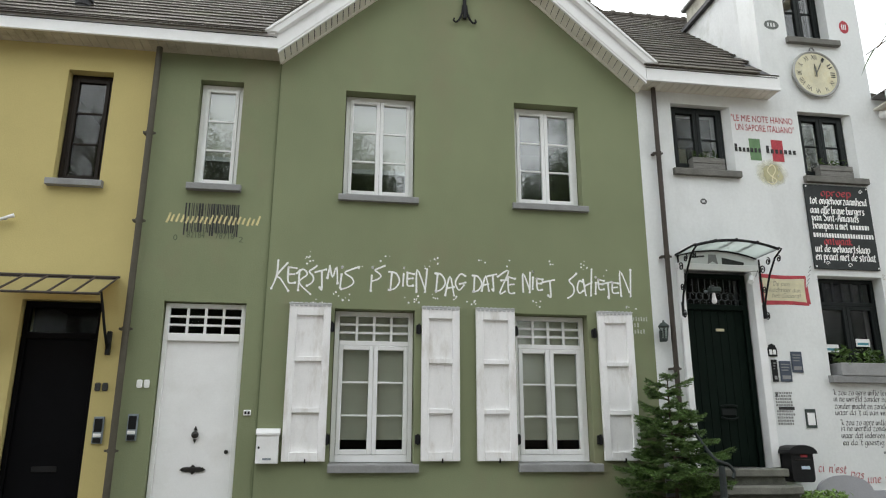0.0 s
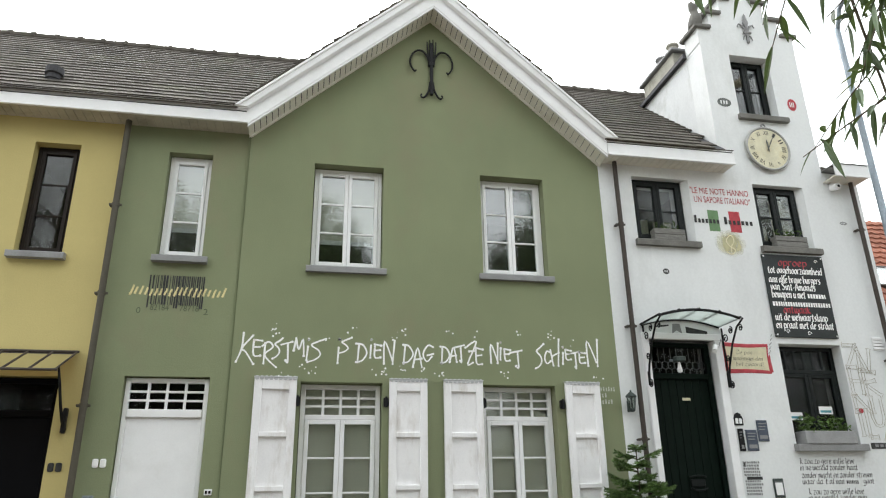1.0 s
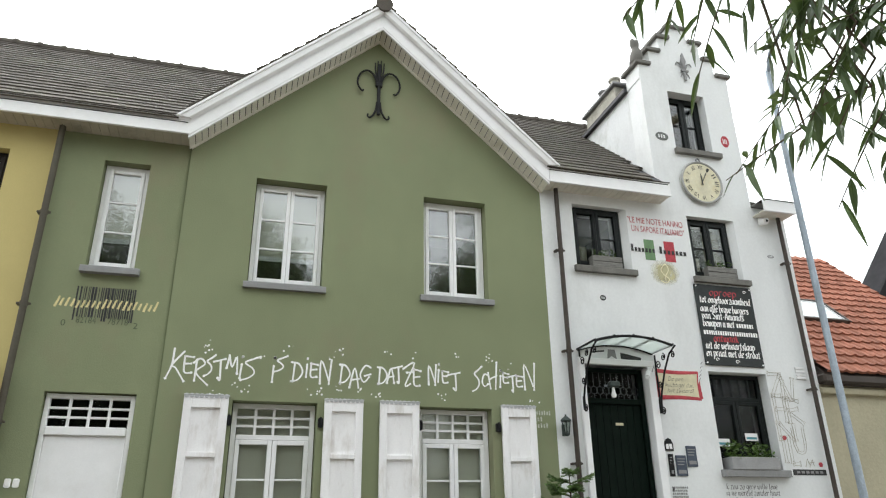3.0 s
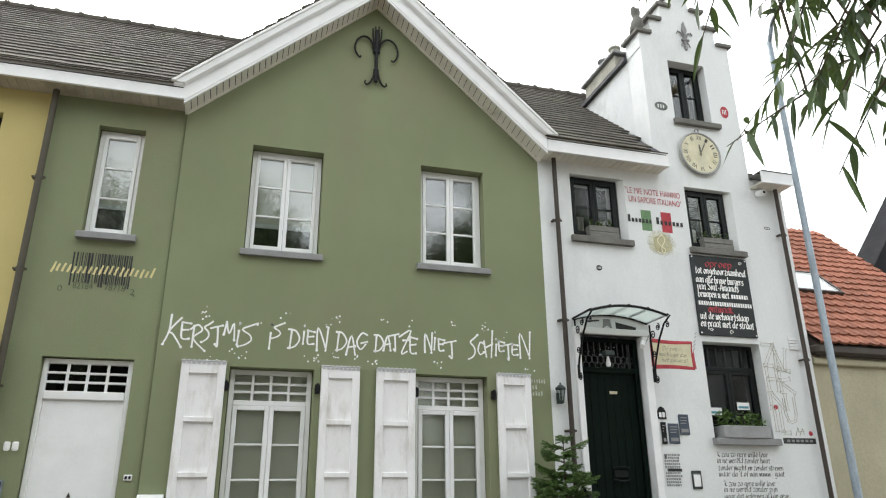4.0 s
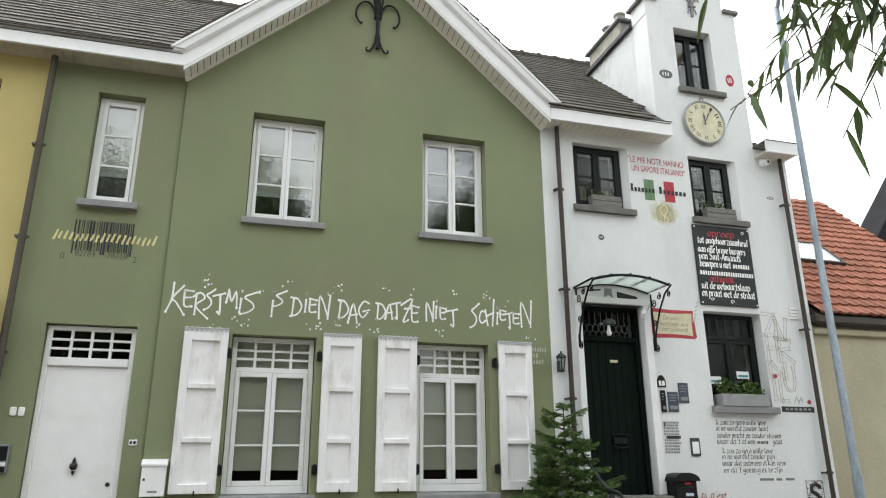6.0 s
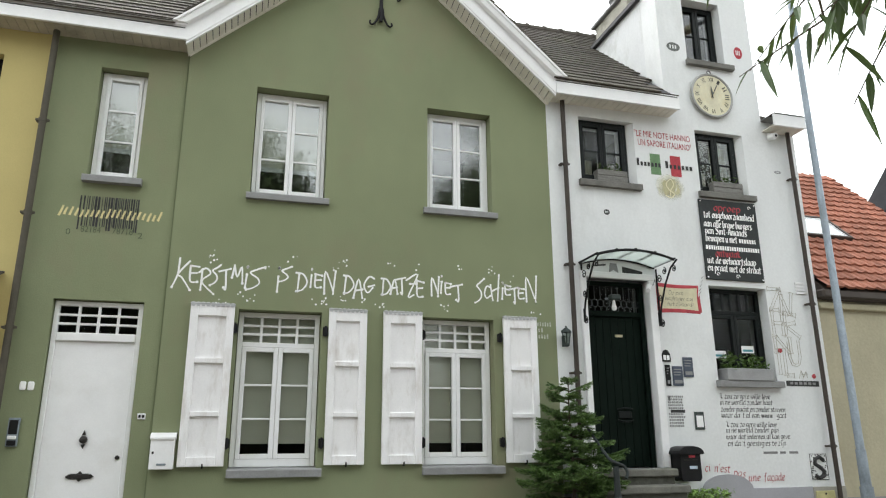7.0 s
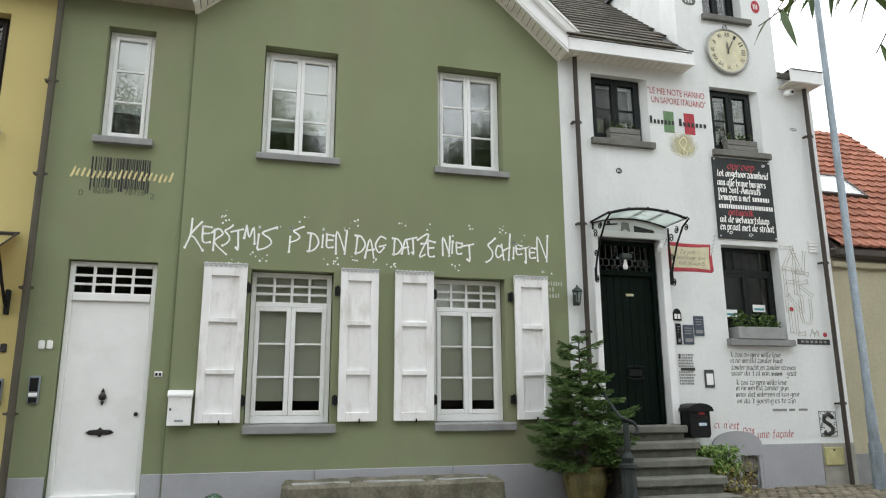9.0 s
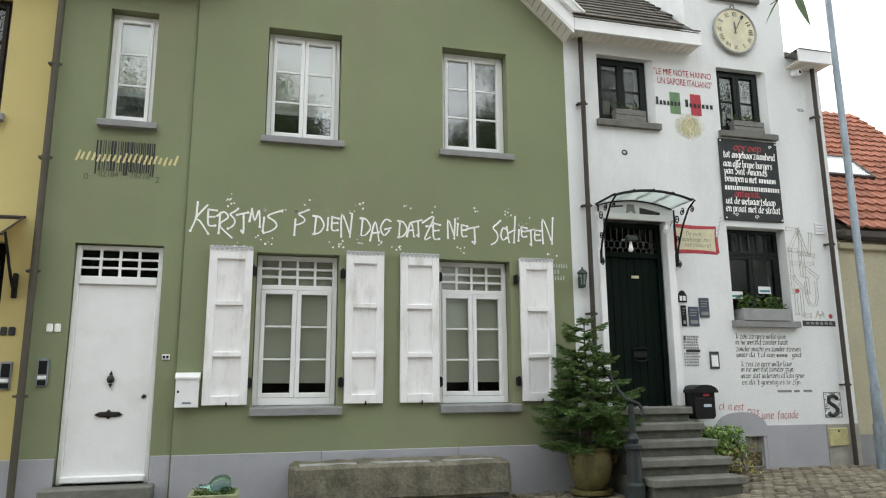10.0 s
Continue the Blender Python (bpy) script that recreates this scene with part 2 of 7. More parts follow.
def tile_field(name, origin, u, v, nu, nv, w, h, thick, mat, parent, keep=None, label=""):
    """Courses of flat tiles on a slope: u along the eaves, v up the slope; each tile laps the one below."""
    origin, u, v = Vector(origin), Vector(u).normalized(), Vector(v).normalized()
    n = u.cross(v)
    rnd = random.Random(7)
    verts, faces = [], []
    for j in range(nv):
        shift = (j % 2) * w * 0.5
        for i in range(-1, nu):
            jit = rnd.uniform(-.004, .004)
            lift = rnd.uniform(0, .005)
            c0, c1 = max(i * w + shift + .003, 0), min((i + 1) * w + shift - .003, nu * w)
            if c1 - c0 < .03:
                continue
            mid = origin + u * (c0 + c1) / 2 + v * (j + .5) * h
            if keep and not keep(mid):
                continue
            k = len(verts)
            lo, hi = j * h + jit, (j + 1) * h + .05
            for s, t, d in ((c0, lo, 0), (c1, lo, 0), (c1, hi, 0), (c0, hi, 0)):
                verts.append(origin + u * s + v * t + n * (.004 if t == hi else thick * .9 + lift))
            for s, t in ((c0, lo), (c1, lo), (c1, hi), (c0, hi)):
                verts.append(origin + u * s + v * t + n * (-.02 if t == hi else 0 + lift))
            faces += [(k, k + 1, k + 2, k + 3), (k + 7, k + 6, k + 5, k + 4), (k, k + 4, k + 5, k + 1), (k + 1, k + 5, k + 6, k + 2), (k + 3, k + 7, k + 4, k)]
    me = bpy.data.meshes.new(name)
    me.from_pydata([tuple(p) for p in verts], [], faces)
    me.materials.append(mat)
    ob = new(name, me)
    ob.parent = parent
    tagged(ob, label, kind="stuff")
    return ob


def window_unit(house, x0, x1, z0, z1, y, mat, glass, leaves=2, rows=3, fw=0.05, sash=0.045, top=0.0, topgrid=(4, 3), bottom=0.0, label="", depth=0.06,
                muntin=0.022):
    """A casement window: outer frame, sashes, glazing bars and panes, with an optional barred fanlight."""
    bm = bmesh.new()
    box(bm, x0, x0 + fw, y, y + depth, z0, z1, .004)
    box(bm, x1 - fw, x1, y, y + depth, z0, z1, .004)
    box(bm, x0 + fw, x1 - fw, y, y + depth, z1 - fw, z1, .004)
    box(bm, x0 + fw, x1 - fw, y - bottom * .35, y + depth, z0, z0 + fw + bottom, .004)
    win = part("window", bm, mat, house, label)
    zt = z1 - fw
    a, c = x0 + fw, x1 - fw
    if top:
        zb = zt - top
        part("transom", boxed(a, c, y - .006, y + depth, zb - .055, zb, b=.006), mat, win)
        nx, nz = topgrid
        for i in range(1, nx):
            xm = a + (c - a) * i / nx
            part("glazing_bar", boxed(xm - .016, xm + .016, y + .012, y + .045, zb, zt, b=.003), mat, win)
        for k in range(1, nz):
            zm = zb + (zt - zb) * k / nz
            part("glazing_bar", boxed(a, c, y + .014, y + .043, zm - .014, zm + .014, b=.003), mat, win)
        p = part("pane", boxed(a, c, y + .028, y + .034, zb, zt), glass, win)
        p.visible_shadow = False
        zt = zb - .055
    zb = z0 + fw + bottom
    wl_ = (c - a) / leaves
    for i in range(leaves):
        p0, p1 = a + wl_ * i + .002, a + wl_ * (i + 1) - .002
        bm = bmesh.new()
        ys, ye = y - .012, y + depth - .015
        box(bm, p0, p0 + sash, ys, ye, zb + .002, zt - .002, .005)
        box(bm, p1 - sash, p1, ys, ye, zb + .002, zt - .002, .005)
        box(bm, p0 + sash, p1 - sash, ys, ye, zt - sash - .002, zt - .002, .005)
        box(bm, p0 + sash, p1 - sash, ys, ye, zb + .002, zb + sash * 1.15, .005)
        part("sash", bm, mat, win)
        g0, g1, h0, h1 = p0 + sash, p1 - sash, zb + sash * 1.15, zt - sash
        for k in range(1, rows):
            zm = h0 + (h1 - h0) * k / rows
            part("glazing_bar", boxed(g0, g1, y + .006, y + .036, zm - muntin / 2, zm + muntin / 2, b=.003), mat, win)
        for k in range(rows):
            q0 = h0 + (h1 - h0) * k / rows + (muntin / 2 if k else 0)
            q1 = h0 + (h1 - h0) * (k + 1) / rows - (muntin / 2 if k < rows - 1 else 0)
            p = part("pane", boxed(g0, g1, y + .018, y + .024, q0, q1), glass, win)
            p.visible_shadow = False
    return win


def sill(win, x0, x1, z_top, h=0.075, proud=0.06, depth=0.2, mat=None):
    bm = bmesh.new()
    extrude_x(bm, [(-proud, z_top - h), (-proud, z_top - .012), (-proud + .008, z_top), (depth, z_top + .02), (depth, z_top - h)], x0, x1)
    return part("window_sill", bm, mat or M_STONE, win, "grey blue-stone sill")


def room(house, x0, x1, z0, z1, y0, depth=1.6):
    """The room behind a window, open towards it; its dimness is in the wall colour."""
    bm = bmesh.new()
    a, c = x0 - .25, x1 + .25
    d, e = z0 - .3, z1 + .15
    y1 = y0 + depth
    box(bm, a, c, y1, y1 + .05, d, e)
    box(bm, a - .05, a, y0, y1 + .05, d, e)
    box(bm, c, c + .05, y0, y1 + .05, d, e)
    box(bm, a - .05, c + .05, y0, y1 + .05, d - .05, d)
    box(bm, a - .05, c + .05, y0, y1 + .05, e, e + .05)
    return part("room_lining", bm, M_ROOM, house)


def text_mesh(name, body, x, z, height, width, mat, y=-0.004, parent=None, rot=0.0, shear=0.0, thick=0.0):
    """Painted words on an upright face, in the built-in font, set to the height of a capital and a width."""
    cu = bpy.data.curves.new(name, 'FONT')
    cu.body, cu.align_x, cu.shear, cu.offset = body, 'LEFT', shear, thick
    cu.resolution_u = 3
    cu.extrude = 0.0
    ob = bpy.data.objects.new(name, cu)
    scene.collection.objects.link(ob)
    me = bpy.data.meshes.new_from_object(ob.evaluated_get(bpy.context.evaluated_depsgraph_get()))
    bpy.data.objects.remove(ob)
    xs = [v.co.x for v in me.vertices]
    w0, w1 = min(xs), max(xs)
    sx = width / (w1 - w0) if width else height / 0.7
    sz = height / 0.7
    c, s = math.cos(radians(rot)), math.sin(radians(rot))
    for v in me.vertices:
        px, pz = (v.co.x - w0) * sx, v.co.y * sz
        v.co = Vector((x + px * c - pz * s, y, z + px * s + pz * c))
    me.materials.append(mat)
    out = new(name, me)
    if parent:
        out.parent = parent
    return out


# strokes of brushed capitals, in a box of ten by ten
CAPS = {
    "K": "3,10 2.4,5 0,.8|8.5,9.2 2.6,5 5,4 10,0", "E": "1,9.5 1.5,.5 9,.2|1,9.8 10,9|1.4,5.2 8,5.5", "R": "2,9.5 1.5,1.5|0,8.5 4,10 7,8 2,4.8 10,0",
    "S": "10,10 6,8.6 2,7 6,5 7,3 4,1 0,0", "T": "0,8.6 10,10|6,9 6.5,0 4.5,.8", "M": "0,3 1.5,9 2,10 4.5,3.5 8.5,9.5 10,0", "i": "6,6.5 4,0|7,9.6 7.3,9.9",
    "D": "2.5,9 1,0|0,9.6 6,9 10,5 6,1 .2,.2", "N": "1,0 1.5,9.6 8,1.5|10,10 8.5,0", "A": "0,0 5,10 9,0|2,3.8 8.5,4.4", "G": "9.5,9 5,10 .5,5 3.5,.2 8.5,3.2|4.8,4.2 10,5",
    "Z": "0,7 9.6,10 1.4,.4 6,1|3,5.5 7.6,5.8", "C": "10,9 4,10 0,4 4,0 10,2", "H": "0,6 2,0|9,10 7,0|1.5,3.6 8.5,5",
}
# strokes of a broad-nibbed book script: five units to the small letters' height
SCRIPT = {
    "a": "4,5 1,4.5 .3,1.5 1.2,.2 3.5,2|3.8,5 3.4,1 4.2,.2", "b": ".6,8 .5,1 2,0 3.8,1.5 3.5,4.5 .8,4", "c": "3.6,4.4 1.8,5 .3,2.5 1.2,.2 3.5,.8",
    "d": "3.6,4.6 1.2,4.6 .3,2 1.2,.2 3.5,1.5|3.9,8 3.5,1 4.3,.2", "e": ".5,2.4 3.5,3.4 2.6,5 .8,4.2 .4,1.5 1.6,.1 3.6,1", "f": "3.6,7.6 2.2,7.6 1.6,5 1.4,-1.5|.3,5 3,5",
    "g": "3.6,4.8 1.2,4.8 .4,2.4 1.6,.8 3.6,2.4|3.8,5 3.6,-1.6 2,-3 .2,-2.2", "h": ".6,8 .5,0|.6,3.6 2.4,5 3.5,4 3.4,.6 4.2,.2", "i": "1,5 .9,.6 1.6,.1|1,6.6 1.5,7",
    "j": "1.2,5 1.1,-1.6 0,-2.8|1.2,6.6 1.7,7", "k": ".6,8 .5,0|3.4,5 .7,2.6 3.6,.1", "l": "1,8 .9,.8 1.8,.1", "m": ".5,5 .5,0|.5,3.8 1.9,5 2.6,4.2 2.6,0|2.6,3.8 4,5 4.8,4.2 4.8,.5 5.5,.1",
    "n": ".5,5 .5,0|.5,3.8 2.2,5 3.2,4.2 3.2,.5 4,.1", "o": "2,5 .4,3 .9,.6 2.2,0 3.8,2.2 3.2,4.5 2,5", "p": ".5,5.2 .5,-3|.5,4 2.2,5 3.8,3.4 3.2,.6 .8,.4", "r": ".5,5 .5,0|.5,3.6 1.8,5 3,4.6",
    "s": "3.2,4.6 1.6,5 .6,3.8 3,1.6 2,.1 .3,.5", "t": "1.3,7 1.1,.8 2,.1 2.8,.5|.1,5 2.8,5", "u": ".5,5 .5,1.2 1.6,.1 3.3,1.6|3.4,5 3.3,.6 4.1,.1", "v": ".4,5 1,.8 1.8,.1 3.4,2.5 3,5",
    "w": ".4,5 .8,.8 1.6,.1 2.8,2|2.8,5 3,.8 3.8,.1 5.2,2.6 4.8,5", "z": ".4,5 3.4,5 .5,.2 3.6,.2", "ç": "3.6,4.4 1.8,5 .3,2.5 1.2,.2 3.5,.8|2,0 2.6,-1 1.6,-1.6",
    "'": ".8,8 .4,6.6", "-": ".4,2.6 2.4,2.6", "!": "1,8 .8,2|.7,.3 1,0", "S": "4,7 2,8 .5,6.4 4,2.8 2.6,.2 .3,1.2", "A": ".2,0 2.6,8 4.6,0|1,3 3.8,3", "D": ".8,8 .8,0|.2,7.6 3,8 4.8,4 3,.2 .3,.2",
}


def strokes(code):
    return [[tuple(float(q) for q in p.split(",")) for p in st.split()] for st in code.split("|")]


def smooth_line(pts, cuts=4):
    """A soft curve through points of the wall plane."""
    if len(pts) < 3:
        return pts
    out = []
    for i in range(len(pts) - 1):
        p0, p1, p2, p3 = pts[max(i - 1, 0)], pts[i], pts[i + 1], pts[min(i + 2, len(pts) - 1)]
        for k in range(cuts):
            t = k / cuts
            out.append(tuple(.5 * (2 * b + (c - a) * t + (2 * a - 5 * b + 4 * c - d) * t * t + (3 * b - a - 3 * c + d) * t ** 3) for a, b, c, d in zip(p0, p1, p2, p3)))
    return out + [pts[-1]]


def brush(bm, pts, r, y):
    """A flat round-brushed stroke lying on an upright face."""
    t = bmesh.new()
    tube(t, [(p[0], y, p[1]) for p in smooth_line(pts)], r * 1.1, r * .85, 8)
    for v in t.verts:
        v.co.y = y + (v.co.y - y) * .2
    join(bm, t)


def nib(bm, pts, w, y, angle=40):
    """A broad-nibbed pen stroke: wide across the nib's angle, a hairline along it."""
    c, s = math.cos(radians(angle)) * w / 2, math.sin(radians(angle)) * w / 2
    line = smooth_line(pts, 3)
    rows = []
    for i, p in enumerate(line):
        a, b = line[max(i - 1, 0)], line[min(i + 1, len(line) - 1)]
        dx, dz = b[0] - a[0], b[1] - a[1]
        ln = math.hypot(dx, dz) + 1e-9
        hx, hz = dz / ln * w * .15, -dx / ln * w * .15
        sg = 1 if hx * c + hz * s >= 0 else -1
        rows.append((bm.verts.new((p[0] + sg * c + hx, y, p[1] + sg * s + hz)), bm.verts.new((p[0] - sg * c - hx, y, p[1] - sg * s - hz))))
    for a, b in zip(rows, rows[1:]):
        bm.faces.new((a[0], a[1], b[1], b[0]))


def script_line(name, body, x, z, small, width, mat, y, parent, weight=.9, shear=.12, rot=0.0):
    """A line of pen-written words: small is the height of a small letter."""
    u = small / 5
    pen, words = 0.0, [[]]
    for c in body:
        if c == " ":
            pen += 2.4
            words.append([])
            continue
        st = strokes(SCRIPT[c])
        words[-1].append((pen, st))
        pen += max(p[0] for q in st for p in q) + 1.0
    sx = width / pen
    cr, sr = math.cos(radians(rot)), math.sin(radians(rot))
    for word in words:
        bm = bmesh.new()
        for k, (o, st) in enumerate(word):
            for q in st:
                pts = []
                for px, pz in q:
                    a, b = (o + px + shear * pz) * sx, pz * u
                    pts.append((x + a * cr - b * sr, z + a * sr + b * cr))
                nib(bm, pts, weight * u, y - .0001 * (k % 3))
        part(name, bm, mat, parent)


# ---- ground ----
def ground_z(x, y):
    """The street falls a little from the white house towards the yellow one."""
    t = min(1, max(0, (x - 3.4) / 2.8))
    base = -0.155 + 0.155 * t * t * (3 - 2 * t)
    return base - 0.012 * max(0.0, min(-y, 9.0))


def ground_sheet():
    bm = bmesh.new()
    xs = [-600, -200, -60, -20, -10, -6, -3, 0, 2, 3, 3.4, 3.8, 4.2, 4.6, 5, 5.4, 5.8, 6.2, 7, 8, 10, 14, 20, 60, 200, 600]
    ys = [-600, -200, -60, -30, -20, -14, -9, -6, -4, -3, -2, -1, 0, 6, 20, 60, 200, 600]
    g = [[bm.verts.new((x, y, ground_z(x, y) - .035)) for x in xs] for y in ys]
    for j in range(len(ys) - 1):
        for i in range(len(xs) - 1):
            bm.faces.new((g[j][i], g[j][i + 1], g[j + 1][i + 1], g[j + 1][i]))
    m = material("earth_and_mortar", (0.16, 0.14, 0.12), 0.95, vary=0.25, scale=3, bump=0.5)
    return tagged(part("ground", bm, m), "grey-brown street ground between the paving stones", "ground", kind="structure")


ground_sheet()

# ---- green house ----
APX, APZ = 1.45, 7.81          # where the gable soffit meets at the wall
EZ = 5.72                      # soffit level
SL = (APZ - EZ) / (APX + 0.875)
green = thing("house", "green rendered terraced house with white gable trim and shutters", "house")
bm = bmesh.new()
DOOR = (-1.99, -1.09, 0.10, 2.62)
slab(bm, (-2.33, -0.875), (-0.4, EZ + .1), [DOOR, (-1.835, -1.319, 4.02, 5.392)], 0.03, 0.40)
part("wall", bm, M_GREEN, green, "green rendered wall of the entrance bay")
bm = bmesh.new()
slab(bm, (-0.875, 3.797), (-0.4, EZ), [(-0.09, 0.845, 0.852, 2.585), (2.05, 2.955, 0.852, 2.585), (-0.062, 0.82, 3.97, 5.37), (2.105, 2.975, 3.97, 5.37)], 0.0, 0.40)
prism(bm, [(-0.875, EZ), (3.797, EZ), (3.797, EZ + .02), (APX, APZ + .04), (-0.875, EZ + .02)], 0.0, 0.40)
part("wall", bm, M_GREEN, green, "green rendered gable wall")
# plinths, with two open joints under the gable
JA, JB = .685, 2.26
# added darker green strip that draws the shadow line at the bay corner
part("shadow_strip", boxed(-.889, -.876, .012, .03, -.1, EZ), material("shadow_joint", (.15, .18, .10), .9), green, "thin dark strip painted as the shadow line between the two bays")
for a, c, y in ((-2.33, -1.99, .02), (-1.09, -0.875, .02), (-0.875, JA, -.012), (JA + .006, JB, -.012), (JB + .006, 3.797, -.012)):
    part("plinth", boxed(a, c, y, y + .05, -.4, .375, b=.006), M_PLINTH, green, "grey painted plinth")

# windows of the green house
for x0, x1, s0, s1 in ((-0.062, .82, -.105, .868), (2.105, 2.975, 2.05, 3.033)):
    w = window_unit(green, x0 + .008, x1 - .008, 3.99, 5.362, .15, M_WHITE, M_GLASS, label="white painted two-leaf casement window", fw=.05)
    sill(w, s0, s1, 3.975)
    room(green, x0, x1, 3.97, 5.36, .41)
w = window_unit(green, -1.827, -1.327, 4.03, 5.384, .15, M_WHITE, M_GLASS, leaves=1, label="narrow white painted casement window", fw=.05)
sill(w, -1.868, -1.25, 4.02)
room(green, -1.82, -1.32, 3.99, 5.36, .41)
for x0, x1, s0, s1 in ((-0.09, .845, -.10, .90), (2.05, 2.955, 2.045, 3.04)):
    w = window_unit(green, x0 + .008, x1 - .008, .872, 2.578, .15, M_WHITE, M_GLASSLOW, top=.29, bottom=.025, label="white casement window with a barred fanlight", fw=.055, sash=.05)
    sill(w, s0, s1, .852, h=.085)
    room(green, x0, x1, .83, 2.59, .41)
    part("roller_blind", boxed(x0 + .06, x1 - .06, .228, .232, 1.115, 2.57), M_BLIND, green, "pale fabric blind, almost lowered")
for x0, x1, zb in ((-0.05, .822, 4.36), (-1.818, -1.319, 4.42)):
    blind = part("roller_blind", boxed(x0 + .04, x1 - .04, .235, .239, zb, 5.34), M_BLIND, green, "pale fabric blind, half lowered")
    part("hem_bar", boxed(x0 + .04, x1 - .04, .226, .234, zb - .01, zb + .05, b=.003), M_WHITE, blind, "white hem bar")


def shutter(x0, x1):
    """A boarded shutter: stiles, rails, three sunk panels and a scalloped zinc cap."""
    z0, z1, y0, y1 = .885, 2.615, -.062, -.018
    bm = bmesh.new()
    st = .085
    box(bm, x0, x0 + st, y0, y1, z0, z1, .005)
    box(bm, x1 - st, x1, y0, y1, z0, z1, .005)
    hs = [z0, z0 + .10, 1.40, 1.455, 1.965, 2.02, z1 - .13, z1]
    for k in range(0, 8, 2):
        box(bm, x0 + st, x1 - st, y0, y1, hs[k], hs[k + 1], .005)
    sh = part("shutter", bm, M_SHUTTER, green, "weathered white wooden shutter, folded open")
    for k in range(1, 7, 2):
        part("panel", boxed(x0 + st, x1 - st, y0 + .034, y1 - .002, hs[k], hs[k + 1]), M_SHUTTER, sh)
    bm = bmesh.new()
    box(bm, x0 - .006, x1 + .006, y0 - .012, y1, z1, z1 + .012, .003)
    n = 9
    for i in range(n):
        cx = x0 + (x1 - x0) * (i + .5) / n
        t = bmesh.new()
        bmesh.ops.create_circle(t, cap_ends=True, segments=10, radius=(x1 - x0) / n * .5)
        join(bm, t, Matrix.Translation((cx, y0 - .007, z1 - .004)) @ pose(0, 0, 0, 90))
    part("scalloped_cap", bm, material("zinc_cap", (.55, .55, .56), .5, .3), sh, "scalloped grey zinc strip")
    xm = (x0 + x1) / 2 + .02
    bm = bmesh.new()
    tube(bm, [(xm, -.02, z0 - .01), (xm, -.075, z0 - .012), (xm, -.08, z0 + .03)], .009, sides=6)
    part("shutter_catch", bm, M_BLACK, sh, "small black iron catch")
    return sh


for x0, x1, hx in ((-.599, -.13, -.115), (.92, 1.365, .885), (1.562, 2.032, 2.045), (3.063, 3.508, 3.02)):
    sh = shutter(x0, x1)
    for z in (1.12, 2.36):
        bm = bmesh.new()
        box(bm, hx - .028, hx + .028, -.05, .0, z - .05, z + .05, .006)
        tube(bm, [(hx, -.055, z - .06), (hx, -.055, z + .06)], .012, sides=6)
        part("hinge", bm, M_BLACK, sh, "black iron hinge")

# front door of the green house
dx0, dx1 = DOOR[0] + .008, DOOR[1] - .008
bm = bmesh.new()
box(bm, dx0, dx0 + .05, .10, .17, .10, 2.61, .005)
box(bm, dx1 - .05, dx1, .10, .17, .10, 2.61, .005)
box(bm, dx0 + .05, dx1 - .05, .10, .17, 2.56, 2.61, .005)
box(bm, dx0 + .05, dx1 - .05, .085, .17, 2.18, 2.27, .008)
door = part("door", bm, M_WHITE, green, "closed white panelled front door with barred fanlight")
part("door_leaf", boxed(dx0 + .05, dx1 - .05, .12, .16, .12, 2.18, b=.006), M_WHITE, door)
part("weather_bar", boxed(dx0 + .03, dx1 - .03, .07, .13, .115, .185, b=.012), M_WHITE, door)
for i in range(1, 4):
    xm = dx0 + .05 + (dx1 - dx0 - .1) * i / 4
    part("glazing_bar", boxed(xm - .014, xm + .014, .11, .14, 2.27, 2.56, b=.003), M_WHITE, door)
for k in (1, 2):
    zm = 2.27 + .29 * k / 3
    part("glazing_bar", boxed(dx0 + .05, dx1 - .05, .112, .138, zm - .012, zm + .012, b=.003), M_WHITE, door)
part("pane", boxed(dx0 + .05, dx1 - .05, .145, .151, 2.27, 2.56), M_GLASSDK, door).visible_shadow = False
room(green, DOOR[0], DOOR[1], .1, 2.62, .41)
M_BRONZE = material("aged_bronze", (.045, .042, .04), .45, .6, vary=.2, scale=12)
bm = bmesh.new()
lathe(bm, [(.012, -.03), (.035, -.02), (.04, 0), (.03, .02), (.012, .03)], 0, 0, 12)
for v in bm.verts:
    v.co = Vector((-1.54 + v.co.x, .10 + v.co.z, 1.165 + v.co.y))
prism(bm, [(-1.56, 1.12), (-1.54, 1.075), (-1.52, 1.12)], .105, .12)
prism(bm, [(-1.56, 1.21), (-1.52, 1.21), (-1.54, 1.26)], .105, .12)
part("door_knob", bm, M_BRONZE, door, "dark bronze centre knob")
bm = bmesh.new()
box(bm, -1.63, -1.44, .098, .122, .775, .83, .012)
prism(bm, [(-1.67, .80), (-1.63, .775), (-1.63, .83)], .104, .12)
prism(bm, [(-1.44, .775), (-1.40, .80), (-1.44, .83)], .104, .12)
prism(bm, [(-1.56, .83), (-1.51, .83), (-1.535, .855)], .104, .12)
prism(bm, [(-1.56, .775), (-1.535, .75), (-1.51, .775)], .104, .12)
part("letter_slot", bm, M_BRONZE, door, "ornate dark bronze letter slot")
bm = bmesh.new()
lathe(bm, [(.022, 0), (.022, .012), (.012, .016)], 0, 0, 14)
for v in bm.verts:
    v.co = Vector((-1.20 + v.co.x, .12 - v.co.z, .985 + v.co.y))
part("door_lock", bm, M_BRONZE, door, "round dark lock")
part("doorstep", boxed(-2.05, -1.02, -.28, .11, -.25, .10, b=.012), M_STEP, green, "worn blue-stone doorstep")

# eaves, soffits and barge boards
FY = -.29


